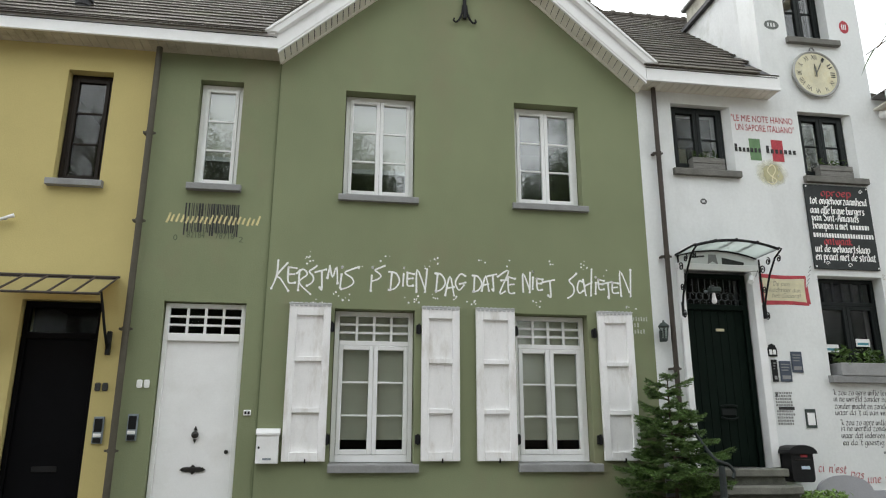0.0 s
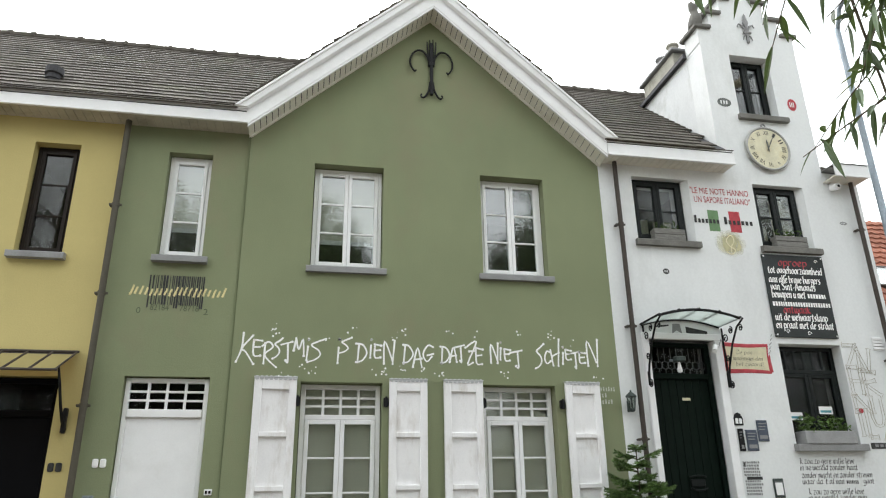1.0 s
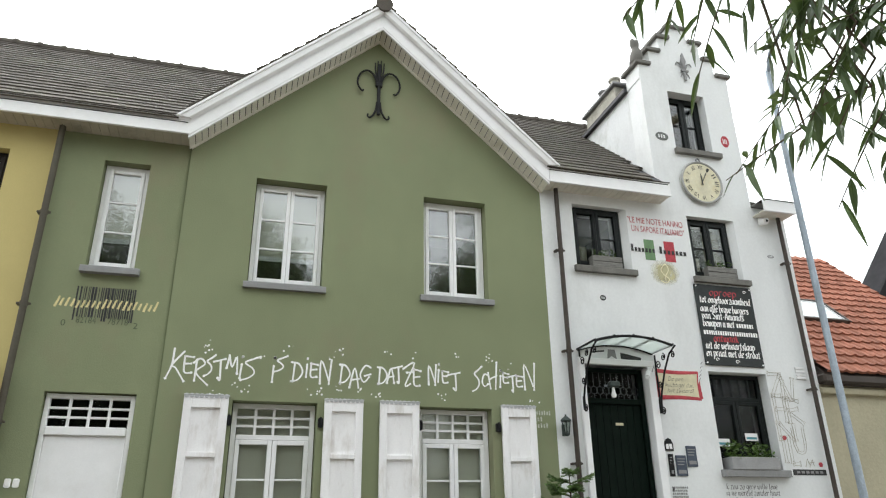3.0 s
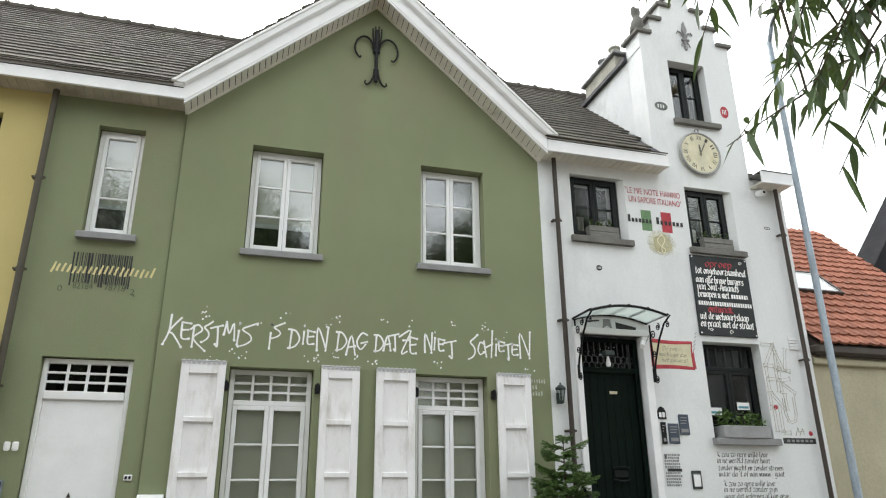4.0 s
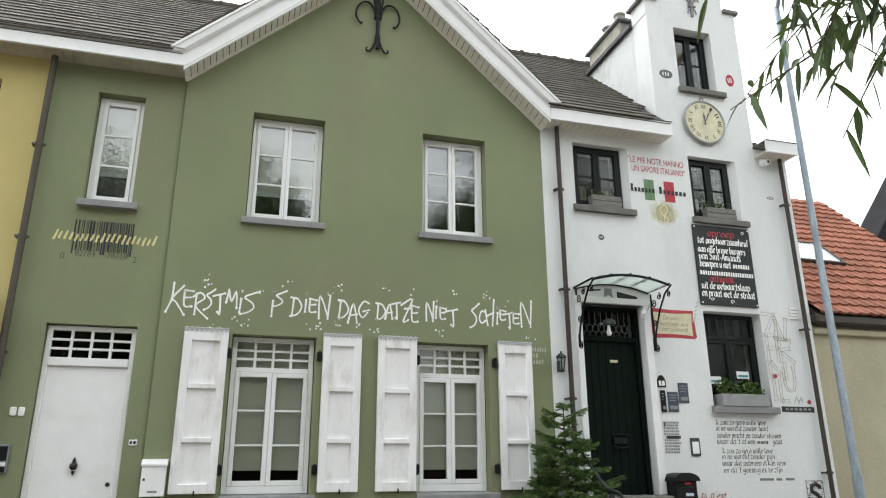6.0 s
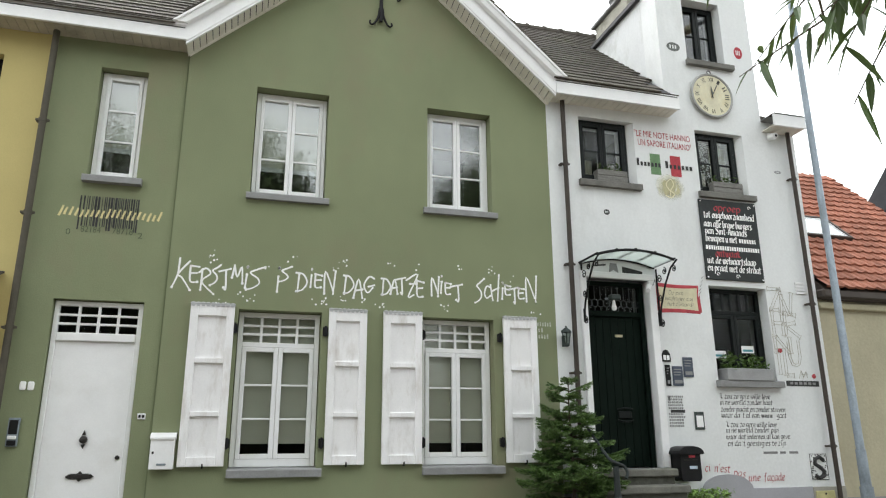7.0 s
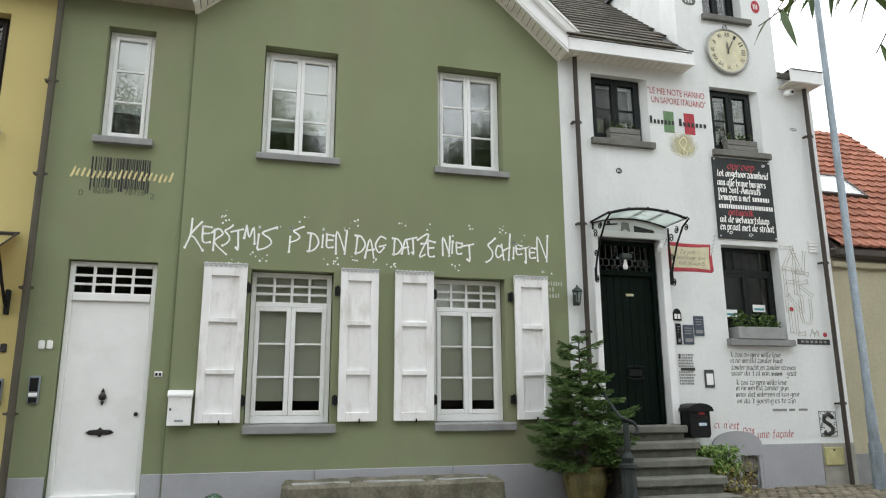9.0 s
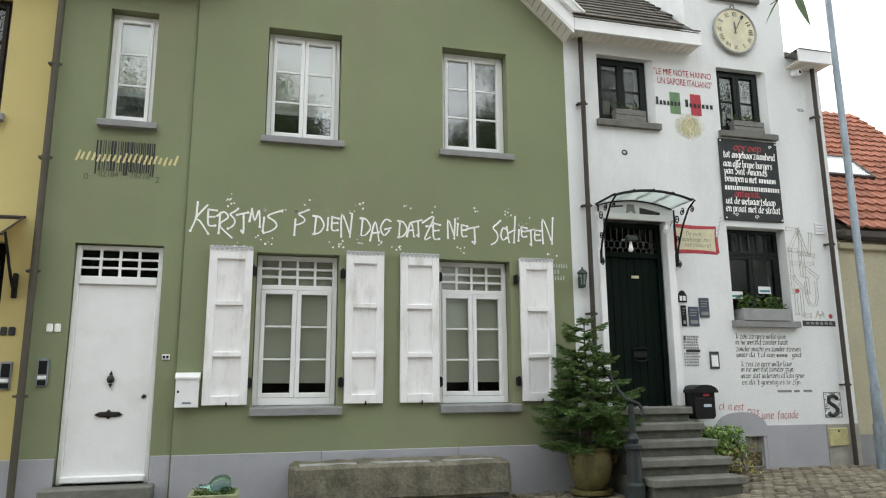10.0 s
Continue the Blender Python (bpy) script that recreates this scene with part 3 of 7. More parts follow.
def board_profile(z0, h):
    """Front board with a crown moulding on its upper edge, as (y, z)."""
    return [(FY + .03, z0), (FY, z0), (FY, z0 + .03), (FY - .008, z0 + .038), (FY - .008, z0 + h * .62), (FY - .022, z0 + h * .68), (FY - .03, z0 + h * .9),
            (FY - .042, z0 + h * .95), (FY - .042, z0 + h), (FY + .03, z0 + h)]


def eaves(house, x0, x1, z=EZ, h=.225, soffit=None):
    a = z - .005
    fascia = [(FY + .03, a), (FY - .004, a), (FY - .004, a + .022), (FY, a + .027), (FY, a + h), (FY + .03, a + h)]
    part("gutter", extrude_x(bmesh.new(), fascia, x0, x1), M_WHITE, house, "white painted box gutter")
    part("gutter_lining", boxed(x0, x1, FY - .012, FY + .12, a + h - .002, a + h + .010, b=.003), M_PIPE, house, "dark zinc gutter edge")
    so = part("soffit", boxed(x0, x1, FY + .028, .03, z + .015, z + .022), soffit or M_SOFFIT, house, "cream ribbed soffit")
    n = max(1, round((x1 - x0) / .1))
    for i in range(n):
        a = x0 + (x1 - x0) * i / n
        part("soffit_panel", boxed(a + .0025, a + (x1 - x0) / n - .0025, FY + .028, .03, z + .002, z + .014, b=.003), soffit or M_SOFFIT, so)


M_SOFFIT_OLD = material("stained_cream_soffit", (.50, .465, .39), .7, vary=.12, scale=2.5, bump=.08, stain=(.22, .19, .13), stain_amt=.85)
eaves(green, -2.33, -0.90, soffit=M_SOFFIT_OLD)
for side in (-1, 1):
    bm = bmesh.new()
    xe = APX + side * (APX + .875 + .03) if side < 0 else 3.83
    rise = (APX - xe) * SL if side < 0 else (xe - APX) * SL
    prof = board_profile(APZ - .035, .38)
    if side < 0:
        extrude_x(bm, prof, xe, APX, -rise, 0)
    else:
        extrude_x(bm, prof, APX, xe, 0, -rise)
    part("barge_board", bm, M_WHITE, green, "white moulded barge board")
    bm = bmesh.new()
    zb = APZ - .035
    crown = [(FY - .03, zb + .235), (FY - .065, zb + .26), (FY - .075, zb + .345), (FY - .09, zb + .36), (FY - .09, zb + .395), (FY - .03, zb + .395)]
    ends = [bm.verts.new((APX + side * (z - 5.905) / SL, y, 5.905)) for y, z in crown]
    tops = [bm.verts.new((APX, y, z)) for y, z in crown]
    for k in range(len(crown)):
        m = (k + 1) % len(crown)
        bm.faces.new((ends[k], ends[m], tops[m], tops[k]))
    bm.faces.new(ends)
    bm.faces.new(tops[::-1])
    bmesh.ops.recalc_face_normals(bm, faces=bm.faces[:])
    part("crown_moulding", bm, M_WHITE, green, "white crown moulding")
    bm = bmesh.new()
    bead = [(-.032, APZ - .055), (-.002, APZ - .062), (-.002, APZ - .036), (-.032, APZ - .032)]
    extrude_x(bm, bead, *((xe + .03, APX, -rise + .03 * SL, 0) if side < 0 else (APX, xe - .03, 0, -rise + .03 * SL)))
    part("trim_bead", bm, M_SOFFIT, green, "cream bead between soffit and wall")
    n = 34
    for i in range(n):
        bm = bmesh.new()
        a, c = APX + (xe - APX) * (i + .07) / n, APX + (xe - APX) * (i + .93) / n
        za, zc = APZ - abs(a - APX) * SL, APZ - abs(c - APX) * SL
        pts = [(a, za), (c, zc), (c, zc + .014), (a, za + .014)]
        if side < 0:
            pts = pts[::-1]
        va = [bm.verts.new((x, FY + .028, z)) for x, z in pts]
        vb = [bm.verts.new((x, -.002, z - .04)) for x, z in pts]
        for k in range(4):
            bm.faces.new((va[k], va[(k + 1) % 4], vb[(k + 1) % 4], vb[k]))
        bm.faces.new(va)
        bm.faces.new(vb[::-1])
        bmesh.ops.recalc_face_normals(bm, faces=bm.faces[:])
        part("soffit_panel", bm, M_SOFFIT, green, "cream ribbed soffit panel")

# roofs: the long roof behind, and the gable roof running into it
RY, RZ, GY, GZ = 3.0, 8.90, -.30, 5.885
up = Vector((0, RY - GY, RZ - GZ))
slope_len = up.length


def roof_plate(house, x0, x1, front=0.0):
    """The deck of the long roof; front: how far up the slope it begins."""
    bm = bmesh.new()
    GY_, GZ_ = GY + front, GZ + front * (RZ - GZ) / (RY - GY)
    v = [bm.verts.new(p) for p in ((x0, GY_, GZ_ - .02), (x1, GY_, GZ_ - .02), (x1, RY, RZ - .02), (x0, RY, RZ - .02), (x0, GY_ + .1, GZ_ - .06), (x1, GY_ + .1, GZ_ - .06), (x1, RY, RZ - .14), (x0, RY, RZ - .14),
                                   (x0, 2 * RY - GY, GZ), (x1, 2 * RY - GY, GZ))]
    for f in ((0, 1, 2, 3), (7, 6, 5, 4), (0, 4, 5, 1), (1, 5, 6, 2), (3, 7, 4, 0), (3, 2, 9, 8)):
        bm.faces.new([v[i] for i in f])
    return part("roof", bm, M_SLATE, house, "roof deck below the tiles")


def ridge(house, x0, x1, roof):
    n = round((x1 - x0) / .375)
    for i in range(n):
        bm = bmesh.new()
        a = x0 + (x1 - x0) * i / n
        tube(bm, [(a + .004, RY, RZ + .0), (a + (x1 - x0) / n - .004, RY, RZ + .0)], .085, sides=10)
        tube(bm, [(a - .03, RY, RZ + .005), (a + .03, RY, RZ + .005)], .10, sides=10)
        part("ridge_tile", bm, M_TILE, roof)


gr = roof_plate(green, -2.33, -.93)
roof_plate(green, -.93, 3.80, .75)
tile_field("roof_tiles", (-2.33, GY - .02, GZ), (1, 0, 0), up, 19, 22, 6.13 / 19, slope_len / 22, .022, M_TILE, gr, label="courses of flat brown concrete tiles",
           keep=lambda p: p.x < -.92 or (p.x < -.6 and p.y > -.05) or p.y > .6)
ridge(green, -2.33, 3.8, gr)
# gable roof
GRZ = APZ - .035 + .395 + .01
bm = bmesh.new()
prism(bm, [(APX - 2.34, GRZ - 2.34 * SL - .03), (APX, GRZ - .05), (APX + 2.36, GRZ - 2.36 * SL - .03), (APX + 2.36, GRZ - 2.36 * SL), (APX, GRZ), (APX - 2.34, GRZ - 2.34 * SL)], FY + .0, 2.4)
grf = part("roof", bm, M_SLATE, green, "gable roof deck")
gl = math.hypot(2.37, 2.37 * SL)
for side in (-1, 1):
    org = (APX + side * 2.37, FY - .085 if side > 0 else 2.4, GRZ - 2.37 * SL + .005)
    tile_field("roof_tiles", org, (0, side, 0), (-side, 0, SL), 9, 16, 2.775 / 9, gl / 16, .034, M_TILE, grf, label="courses of flat brown concrete tiles")
bm = bmesh.new()
tube(bm, [(APX, FY - .06, GRZ), (APX, 2.3, GRZ)], .10, sides=16)
tube(bm, [(APX, FY - .105, GRZ - .03), (APX, FY + .03, GRZ - .03)], .122, sides=16)
part("ridge_tile", bm, M_TILE, grf, "dark rounded ridge tile over the gable")

# ---- yellow house ----
yellow = thing("house", "ochre yellow rendered terraced house with a dark door", "house")
bm = bmesh.new()
slab(bm, (-9, -2.33), (-.4, EZ + .1), [(-3.36, -2.85, 3.99, 5.40), (-3.47, -2.64, .12, 2.60)], .03, .40)
part("wall", bm, M_YELLOW, yellow, "ochre yellow rendered wall")
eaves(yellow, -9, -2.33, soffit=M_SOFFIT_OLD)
yr = roof_plate(yellow, -9, -2.33)
tile_field("roof_tiles", (-9, GY - .02, GZ), (1, 0, 0), up, 21, 22, 6.67 / 21, slope_len / 22, .022, M_TILE, yr, label="courses of flat brown concrete tiles")
ridge(yellow, -9, -2.33, yr)
M_BROWNFRAME = material("dark_brown_window_paint", (.018, .013, .010), .5, vary=.15, scale=5, bump=.06, spec=.2)
M_BLACKDOOR = material("black_door_paint", (.0035, .0035, .0045), .6, vary=.15, scale=5, bump=.05, spec=.06)
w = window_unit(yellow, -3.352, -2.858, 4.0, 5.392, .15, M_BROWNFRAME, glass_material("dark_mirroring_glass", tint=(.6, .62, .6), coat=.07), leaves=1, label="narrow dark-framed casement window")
sill(w, -3.406, -2.798, 3.99)
room(yellow, -3.35, -2.85, 3.99, 5.38, .41)
part("plinth", boxed(-2.64, -2.33, .0, .05, -.4, .375, b=.006), M_PLINTH, yellow, "grey painted plinth")
bm = bmesh.new()
box(bm, -3.462, -3.41, .12, .19, .12, 2.59, .004)
box(bm, -2.70, -2.648, .12, .19, .12, 2.59, .004)
box(bm, -3.41, -2.70, .12, .19, 2.53, 2.59, .004)
box(bm, -3.41, -2.70, .12, .19, 2.18, 2.25, .004)
yd = part("door", bm, M_BLACKDOOR, yellow, "closed black front door with fanlight")
part("door_leaf", boxed(-3.41, -2.70, .15, .19, .12, 2.18, b=.005), M_BLACKDOOR, yd)
part("pane", boxed(-3.41, -2.70, .16, .166, 2.25, 2.53), M_GLASSDIM, yd)
part("letter_slot", boxed(-3.17, -2.92, .138, .15, .78, .84, b=.006), M_BLACK, yd)
room(yellow, -3.45, -2.65, .1, 2.6, .41)

# ---- white house ----
white = thing("house", "white limewashed terraced house with stepped dormer gable", "house")
V1, V2, V3, V4 = (4.285, 5.145, 4.575, 5.53), (6.165, 6.985, 4.575, 5.55), (6.119, 7.055, 1.90, 3.20), (6.18, 6.85, 6.70, 7.78)
WD = (4.24, 5.175, .80, 3.20)
CELLAR = (6.14, 6.40, .02, .43)
bm = bmesh.new()
slab(bm, (3.797, 7.93), (-.4, EZ + .1), [V1, V2, V3, WD, CELLAR], .0, .42)
part("wall", bm, M_WHITE_WALL, white, "white limewashed wall with stains")
TX0, TX1, TC = 5.715, 7.37, 6.54
bm = bmesh.new()
slab(bm, (TX0, TX1), (EZ + .1, 7.95), [V4], .0, .40)
STEPS = ((7.95, 8.22, .835), (8.22, 8.52, .61), (8.52, 8.83, .39), (8.83, 9.08, .175))
tower = part("dormer_wall", bm, M_WHITE_WALL, white, "white stepped gable wall of the dormer")
bm = bmesh.new()
outline = [(TC - STEPS[0][2], STEPS[0][0]), (TC + STEPS[0][2], STEPS[0][0])]
for a, c, hw in STEPS:
    outline += [(TC + hw, a), (TC + hw, c)] if hw != STEPS[0][2] else [(TC + hw, c)]
for a, c, hw in STEPS[::-1]:
    outline += [(TC - hw, c), (TC - hw, a)] if hw != STEPS[0][2] else [(TC - hw, c)]
prism(bm, outline, .0, .40)
part("stepped_top", bm, M_WHITE_WALL, tower, "white crow-stepped top")
for a, c, hw in STEPS:
    for s in (-1, 1):
        nxt = dict(zip((.835, .61, .39), (.61, .39, .175))).get(hw)
        if nxt is None:
            if s < 0:
                part("coping_stone", boxed(TC - hw - .05, TC + hw + .05, -.05, .45, c, c + .065, b=.008), M_OLDSTONE, tower, "grey coping stone")
            continue
        lo, hi = sorted((TC + s * (hw + .06), TC + s * nxt))
        part("coping_stone", boxed(lo, hi, -.05, .45, c, c + .065, b=.008), M_OLDSTONE, tower, "grey coping stone")
# cheeks and roof of the dormer
M_CHEEK = material("stained_limewash", (.74, .755, .755), .9, vary=.06, scale=1.5, bump=.3, grain=25, stain=(.36, .37, .30), stain_amt=.8, streak=.6)
for xa, xb in ((TX0, TX0 + .2), (TX1 - .2, TX1)):
    bm = bmesh.new()
    o = [(.40, EZ + .5), (.40, 7.95), (2.35, 7.95), (2.35, 7.7)]
    va = [bm.verts.new((xa, y, z)) for y, z in o]
    vb = [bm.verts.new((xb, y, z)) for y, z in o]
    for k in range(4):
        bm.faces.new((va[k], va[(k + 1) % 4], vb[(k + 1) % 4], vb[k]))
    bm.faces.new(va)
    bm.faces.new(vb[::-1])
    bmesh.ops.recalc_face_normals(bm, faces=bm.faces[:])
    part("dormer_cheek", bm, M_CHEEK, white, "white rendered dormer cheek with algae stains")
bm = bmesh.new()
prism(bm, [(TX0 - .07, 7.93), (TX1 + .07, 7.93), (TX1 + .07, 8.0), (TC, 8.75), (TX0 - .07, 8.0)], .40, 2.6)
part("dormer_roof", bm, M_SLATE, white, "dark slated dormer roof")
eaves(white, 3.84, 5.75, EZ - .03, .21)
eaves(white, 7.36, 7.92, EZ - .07, .19)
part("roof_edge", boxed(7.36, 7.92, -.30, .42, 5.835, 5.845), M_STONE, white, "dark flat roof edge above the stub gutter")
part("roof_edge", boxed(7.37, 7.50, .02, .42, 5.845, 5.95, b=.02), M_TILE, white, "dark tile upstand beside the dormer")

wr = roof_plate(white, 3.80, 5.72)
roof_plate(white, 5.72, 7.37, .9)
tile_field("roof_tiles", (3.80, GY - .02, GZ), (1, 0, 0), up, 13, 22, 3.57 / 13, slope_len / 22, .022, M_TILE, wr, label="courses of flat brown concrete tiles", keep=lambda p: not (TX0 < p.x < TX1 and p.y < .7) and not (p.x > TX0 - .14 and p.y < .06))
ridge(white, 3.8, 7.37, wr)
for o, s0, s1, lv, dp in ((V1, 4.24, 5.185, 2, .09), (V2, 6.12, 7.06, 2, .09), (V4, 6.145, 6.965, 2, .16)):
    jamb = 0 if o is V4 else .07
    if jamb:
        bm = bmesh.new()
        lo = [bm.verts.new((x, y, o[2])) for x, y in ((o[1] - .001, .004), (o[1] - .001, .41), (o[1] - jamb, .41), (o[1] - jamb, .09))]
        hi = [bm.verts.new((v.co.x, v.co.y, o[3])) for v in lo]
        for k in range(4):
            bm.faces.new((lo[k], lo[(k + 1) % 4], hi[(k + 1) % 4], hi[k]))
        bm.faces.new(hi)
        bm.faces.new(lo[::-1])
        bmesh.ops.recalc_face_normals(bm, faces=bm.faces[:])
        part("splayed_jamb", bm, M_WHITE_WALL, white, "white limewashed splayed window jamb")
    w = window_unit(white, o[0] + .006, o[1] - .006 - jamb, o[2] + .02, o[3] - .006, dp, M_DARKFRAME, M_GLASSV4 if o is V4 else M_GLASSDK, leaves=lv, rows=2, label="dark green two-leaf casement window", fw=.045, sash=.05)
    sill(w, s0, s1, o[2], h=.085, proud=.07, mat=M_OLDSTONE)
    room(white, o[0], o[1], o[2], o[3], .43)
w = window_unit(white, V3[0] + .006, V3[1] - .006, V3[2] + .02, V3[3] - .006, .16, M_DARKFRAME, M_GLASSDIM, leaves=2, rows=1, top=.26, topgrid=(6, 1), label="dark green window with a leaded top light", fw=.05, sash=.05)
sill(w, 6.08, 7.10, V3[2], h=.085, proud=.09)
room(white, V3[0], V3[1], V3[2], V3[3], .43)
for a, c in ((3.797, 4.12), (5.25, 5.72), (6.44, 7.39)):
    part("plinth", boxed(a, c, -.02, .02, -.3, .535, b=.006), M_PLINTH, white, "grey painted plinth")

part("plinth", boxed(7.394, 7.93, -.018, .02, -.3, .53, b=.006), material("bare_concrete_plinth", (.37, .355, .31), .9, vary=.15, scale=6, bump=.3, stain=(.24, .23, .19), stain_amt=.6), white, "bare stained concrete plinth")

# ---- white house: door, canopy, chimney ----
def arc_pts(cx, cz, r, a0, a1, n, y):
    return [(cx + r * math.cos(radians(a0 + (a1 - a0) * i / n)), y, cz + r * math.sin(radians(a0 + (a1 - a0) * i / n))) for i in range(n + 1)]


bm = bmesh.new()
box(bm, 4.155, 4.24, -.05, .10, .80, 3.20, .008)
box(bm, 5.152, 5.262, -.05, .10, .80, 3.20, .008)
box(bm, 4.155, 5.262, -.05, .10, 3.20, 3.285, .008)
part("door_surround", bm, M_WHITE, white, "white painted door surround")
bm = bmesh.new()
box(bm, 4.246, 4.31, .10, .19, .80, 3.19, .005)
box(bm, 5.085, 5.148, .10, .19, .80, 3.19, .005)
box(bm, 4.31, 5.085, .10, .19, 3.13, 3.19, .005)
box(bm, 4.31, 5.085, .10, .19, 2.72, 2.79, .005)
wdoor = part("door", bm, M_DKGREEN, white, "closed dark green front door with leaded fanlight")
bm = bmesh.new()
for i in range(7):
    a = 4.31 + .775 * i / 7
    box(bm, a + .002, a + .775 / 7 - .002, .14, .18, .81, 2.72, .004)
part("door_leaf", bm, M_DKGREEN, wdoor, "dark green boarded door leaf")
part("pane", boxed(4.31, 5.085, .15, .156, 2.79, 3.13), M_GLASSDIM, wdoor)
M_LEAD = material("lead_came", (.07, .08, .08), .5, .3)
for i in range(9):
    bm = bmesh.new()
    cx = 4.31 + .775 * (i + .5) / 9
    tube(bm, arc_pts(cx, 2.90, .05, 0, 360, 14, .145), .006, sides=5)
    tube(bm, [(cx, .145, 2.79), (cx, .145, 2.85)], .006, sides=5)
    tube(bm, [(cx, .145, 2.95), (cx, .145, 3.13)], .006, sides=5)
    part("lead_came", bm, M_LEAD, wdoor)
room(white, WD[0], WD[1], .8, 3.2, .43)
bm = bmesh.new()
box(bm, 4.66, 4.86, .118, .142, 1.40, 1.50, .012)
tube(bm, [(4.65, .11, 1.52), (4.70, .10, 1.53), (4.76, .10, 1.535), (4.82, .10, 1.53), (4.87, .11, 1.52)], .012, sides=6)
tube(bm, [(4.65, .11, 1.39), (4.70, .10, 1.37), (4.76, .10, 1.365), (4.82, .10, 1.37), (4.87, .11, 1.39)], .012, sides=6)
part("letter_slot", bm, M_DARKFRAME, wdoor, "ornate iron letter slot")
part("name_plate", boxed(4.70, 4.81, .128, .142, 2.45, 2.485, b=.003), M_CREAM, wdoor, "small brass name plate")
part("threshold", boxed(4.25, 5.15, .02, .42, .745, .80, b=.006), M_STEP, white)

canopy = thing("door_canopy", "arched glass canopy on black scrolled iron brackets", "canopy")
CX0, CX1, CZ, CR, CY = 4.17, 5.27, 3.385, .09, -.50


def vault(x):
    t = (x - (CX0 + CX1) / 2) / ((CX1 - CX0) / 2)
    return CZ + CR * (1 - t * t)


for y in (-.02, CY):
    bm = bmesh.new()
    tube(bm, [(CX0 + (CX1 - CX0) * i / 16, y, vault(CX0 + (CX1 - CX0) * i / 16)) for i in range(17)], .018, sides=8)
    part("arched_rail", bm, M_BLACK, canopy)
for i in range(5):
    x = CX0 + (CX1 - CX0) * i / 4
    bm = bmesh.new()
    tube(bm, [(x, .0, vault(x) + .012), (x, CY - .02, vault(x) + .012)], .014, sides=6)
    part("rib", bm, M_BLACK, canopy)
M_CANGLASS = bpy.data.materials.new("frosted_canopy_glass")
M_CANGLASS.use_nodes = True
cgn, cgl = M_CANGLASS.node_tree.nodes, M_CANGLASS.node_tree.links
cgt = cgn.new("ShaderNodeBsdfTranslucent")
cgt.inputs["Color"].default_value = (.68, .72, .69, 1)
cgc = cgn.new("ShaderNodeBsdfTransparent")
cgc.inputs["Color"].default_value = (.80, .83, .81, 1)
cgm = cgn.new("ShaderNodeMixShader")
cgm.inputs["Fac"].default_value = .45
cgl.new(cgt.outputs["BSDF"], cgm.inputs[1])
cgl.new(cgc.outputs["BSDF"], cgm.inputs[2])
cgl.new(cgm.outputs["Shader"], cgn["Material Output"].inputs["Surface"])
for i in range(4):
    bm = bmesh.new()
    xs = [CX0 + (CX1 - CX0) * (i + k / 4) / 4 for k in range(5)]
    a = [[bm.verts.new((x, y, vault(x) + d)) for x in xs] for y, d in ((-.01, .004), (CY, .004), (CY, -.004), (-.01, -.004))]
    for r in range(4):
        for k in range(4):
            bm.faces.new((a[r][k], a[r][k + 1], a[(r + 1) % 4][k + 1], a[(r + 1) % 4][k]))
    part("glass_panel", bm, M_CANGLASS, canopy)
for x in (4.185, 5.295):
    bm = bmesh.new()
    box(bm, x - .022, x + .022, -.055, -.001, 2.60, 2.78, .008)
    tube(bm, [(x, -.03, 2.66), (x, -.03, 3.37)], .012, sides=6)
    tube(bm, [(x, -.04, 2.70), (x, -.09, 2.86), (x, -.22, 3.12), (x, -.37, 3.31), (x, -.52, 3.385)], .013, sides=6)
    for cy, cz, r, a0 in ((-.09, 3.22, .06, 0), (-.22, 3.30, .05, 90), (-.085, 2.97, .045, 200), (-.44, 3.28, .045, 45), (-.08, 2.62, .05, 90)):
        pts = []
        for k in range(22):
            a = radians(a0 + k * 25)
            rr = r * (1 - k / 26)
            pts.append((x, cy + rr * math.cos(a), cz + rr * math.sin(a)))
        tube(bm, pts, .008, sides=5)
    part("scroll_bracket", bm, M_BLACK, canopy, "black wrought-iron scroll bracket")

# painted ribbon over the door
rib = thing("painted_ribbon", "faded black and grey ribbon ornament painted above the door", "wall painting")
bm = bmesh.new()
prism(bm, [(4.80, 3.30), (5.10, 3.275), (5.10, 3.33), (4.80, 3.385)], -.004, 0)
part("ribbon_tail", bm, M_PAINTBLACK, rib)
bm = bmesh.new()
prism(bm, [(4.36, 3.36), (4.56, 3.385), (4.56, 3.405), (4.36, 3.385)], -.004, 0)
part("ribbon_tail", bm, M_PAINTBLACK, rib)
bm = bmesh.new()
prism(bm, [(4.60, 3.29), (4.67, 3.33), (4.74, 3.29), (4.72, 3.42), (4.62, 3.42)], -.004, 0)
part("ribbon_knot", bm, M_STONE, rib)

# chimney behind the dormer
M_CHIM = material("weathered_chimney_render", (.40, .385, .33), .9, vary=.2, scale=5, bump=.4, stain=(.22, .21, .17), stain_amt=.7)
chim = thing("chimney", "grey weathered chimney with stone cap and two clay pots", "chimney")
part("stack", boxed(5.86, 6.36, 1.0, 2.1, 7.9, 8.50, b=.01), M_CHIM, chim)
part("cap", boxed(5.80, 6.42, .93, 2.17, 8.50, 8.56, b=.012), M_STONE, chim, "grey stone cap")
for y in (1.15, 1.55):
    bm = lathe(bmesh.new(), [(.10, 8.55), (.11, 8.57), (.085, 8.60), (.08, 8.70), (.11, 8.72), (.11, 8.75), (.07, 8.75)], 5.97, y, 14)
    part("chimney_pot", bm, M_STONE if y > 1.3 else M_CHIM, chim)

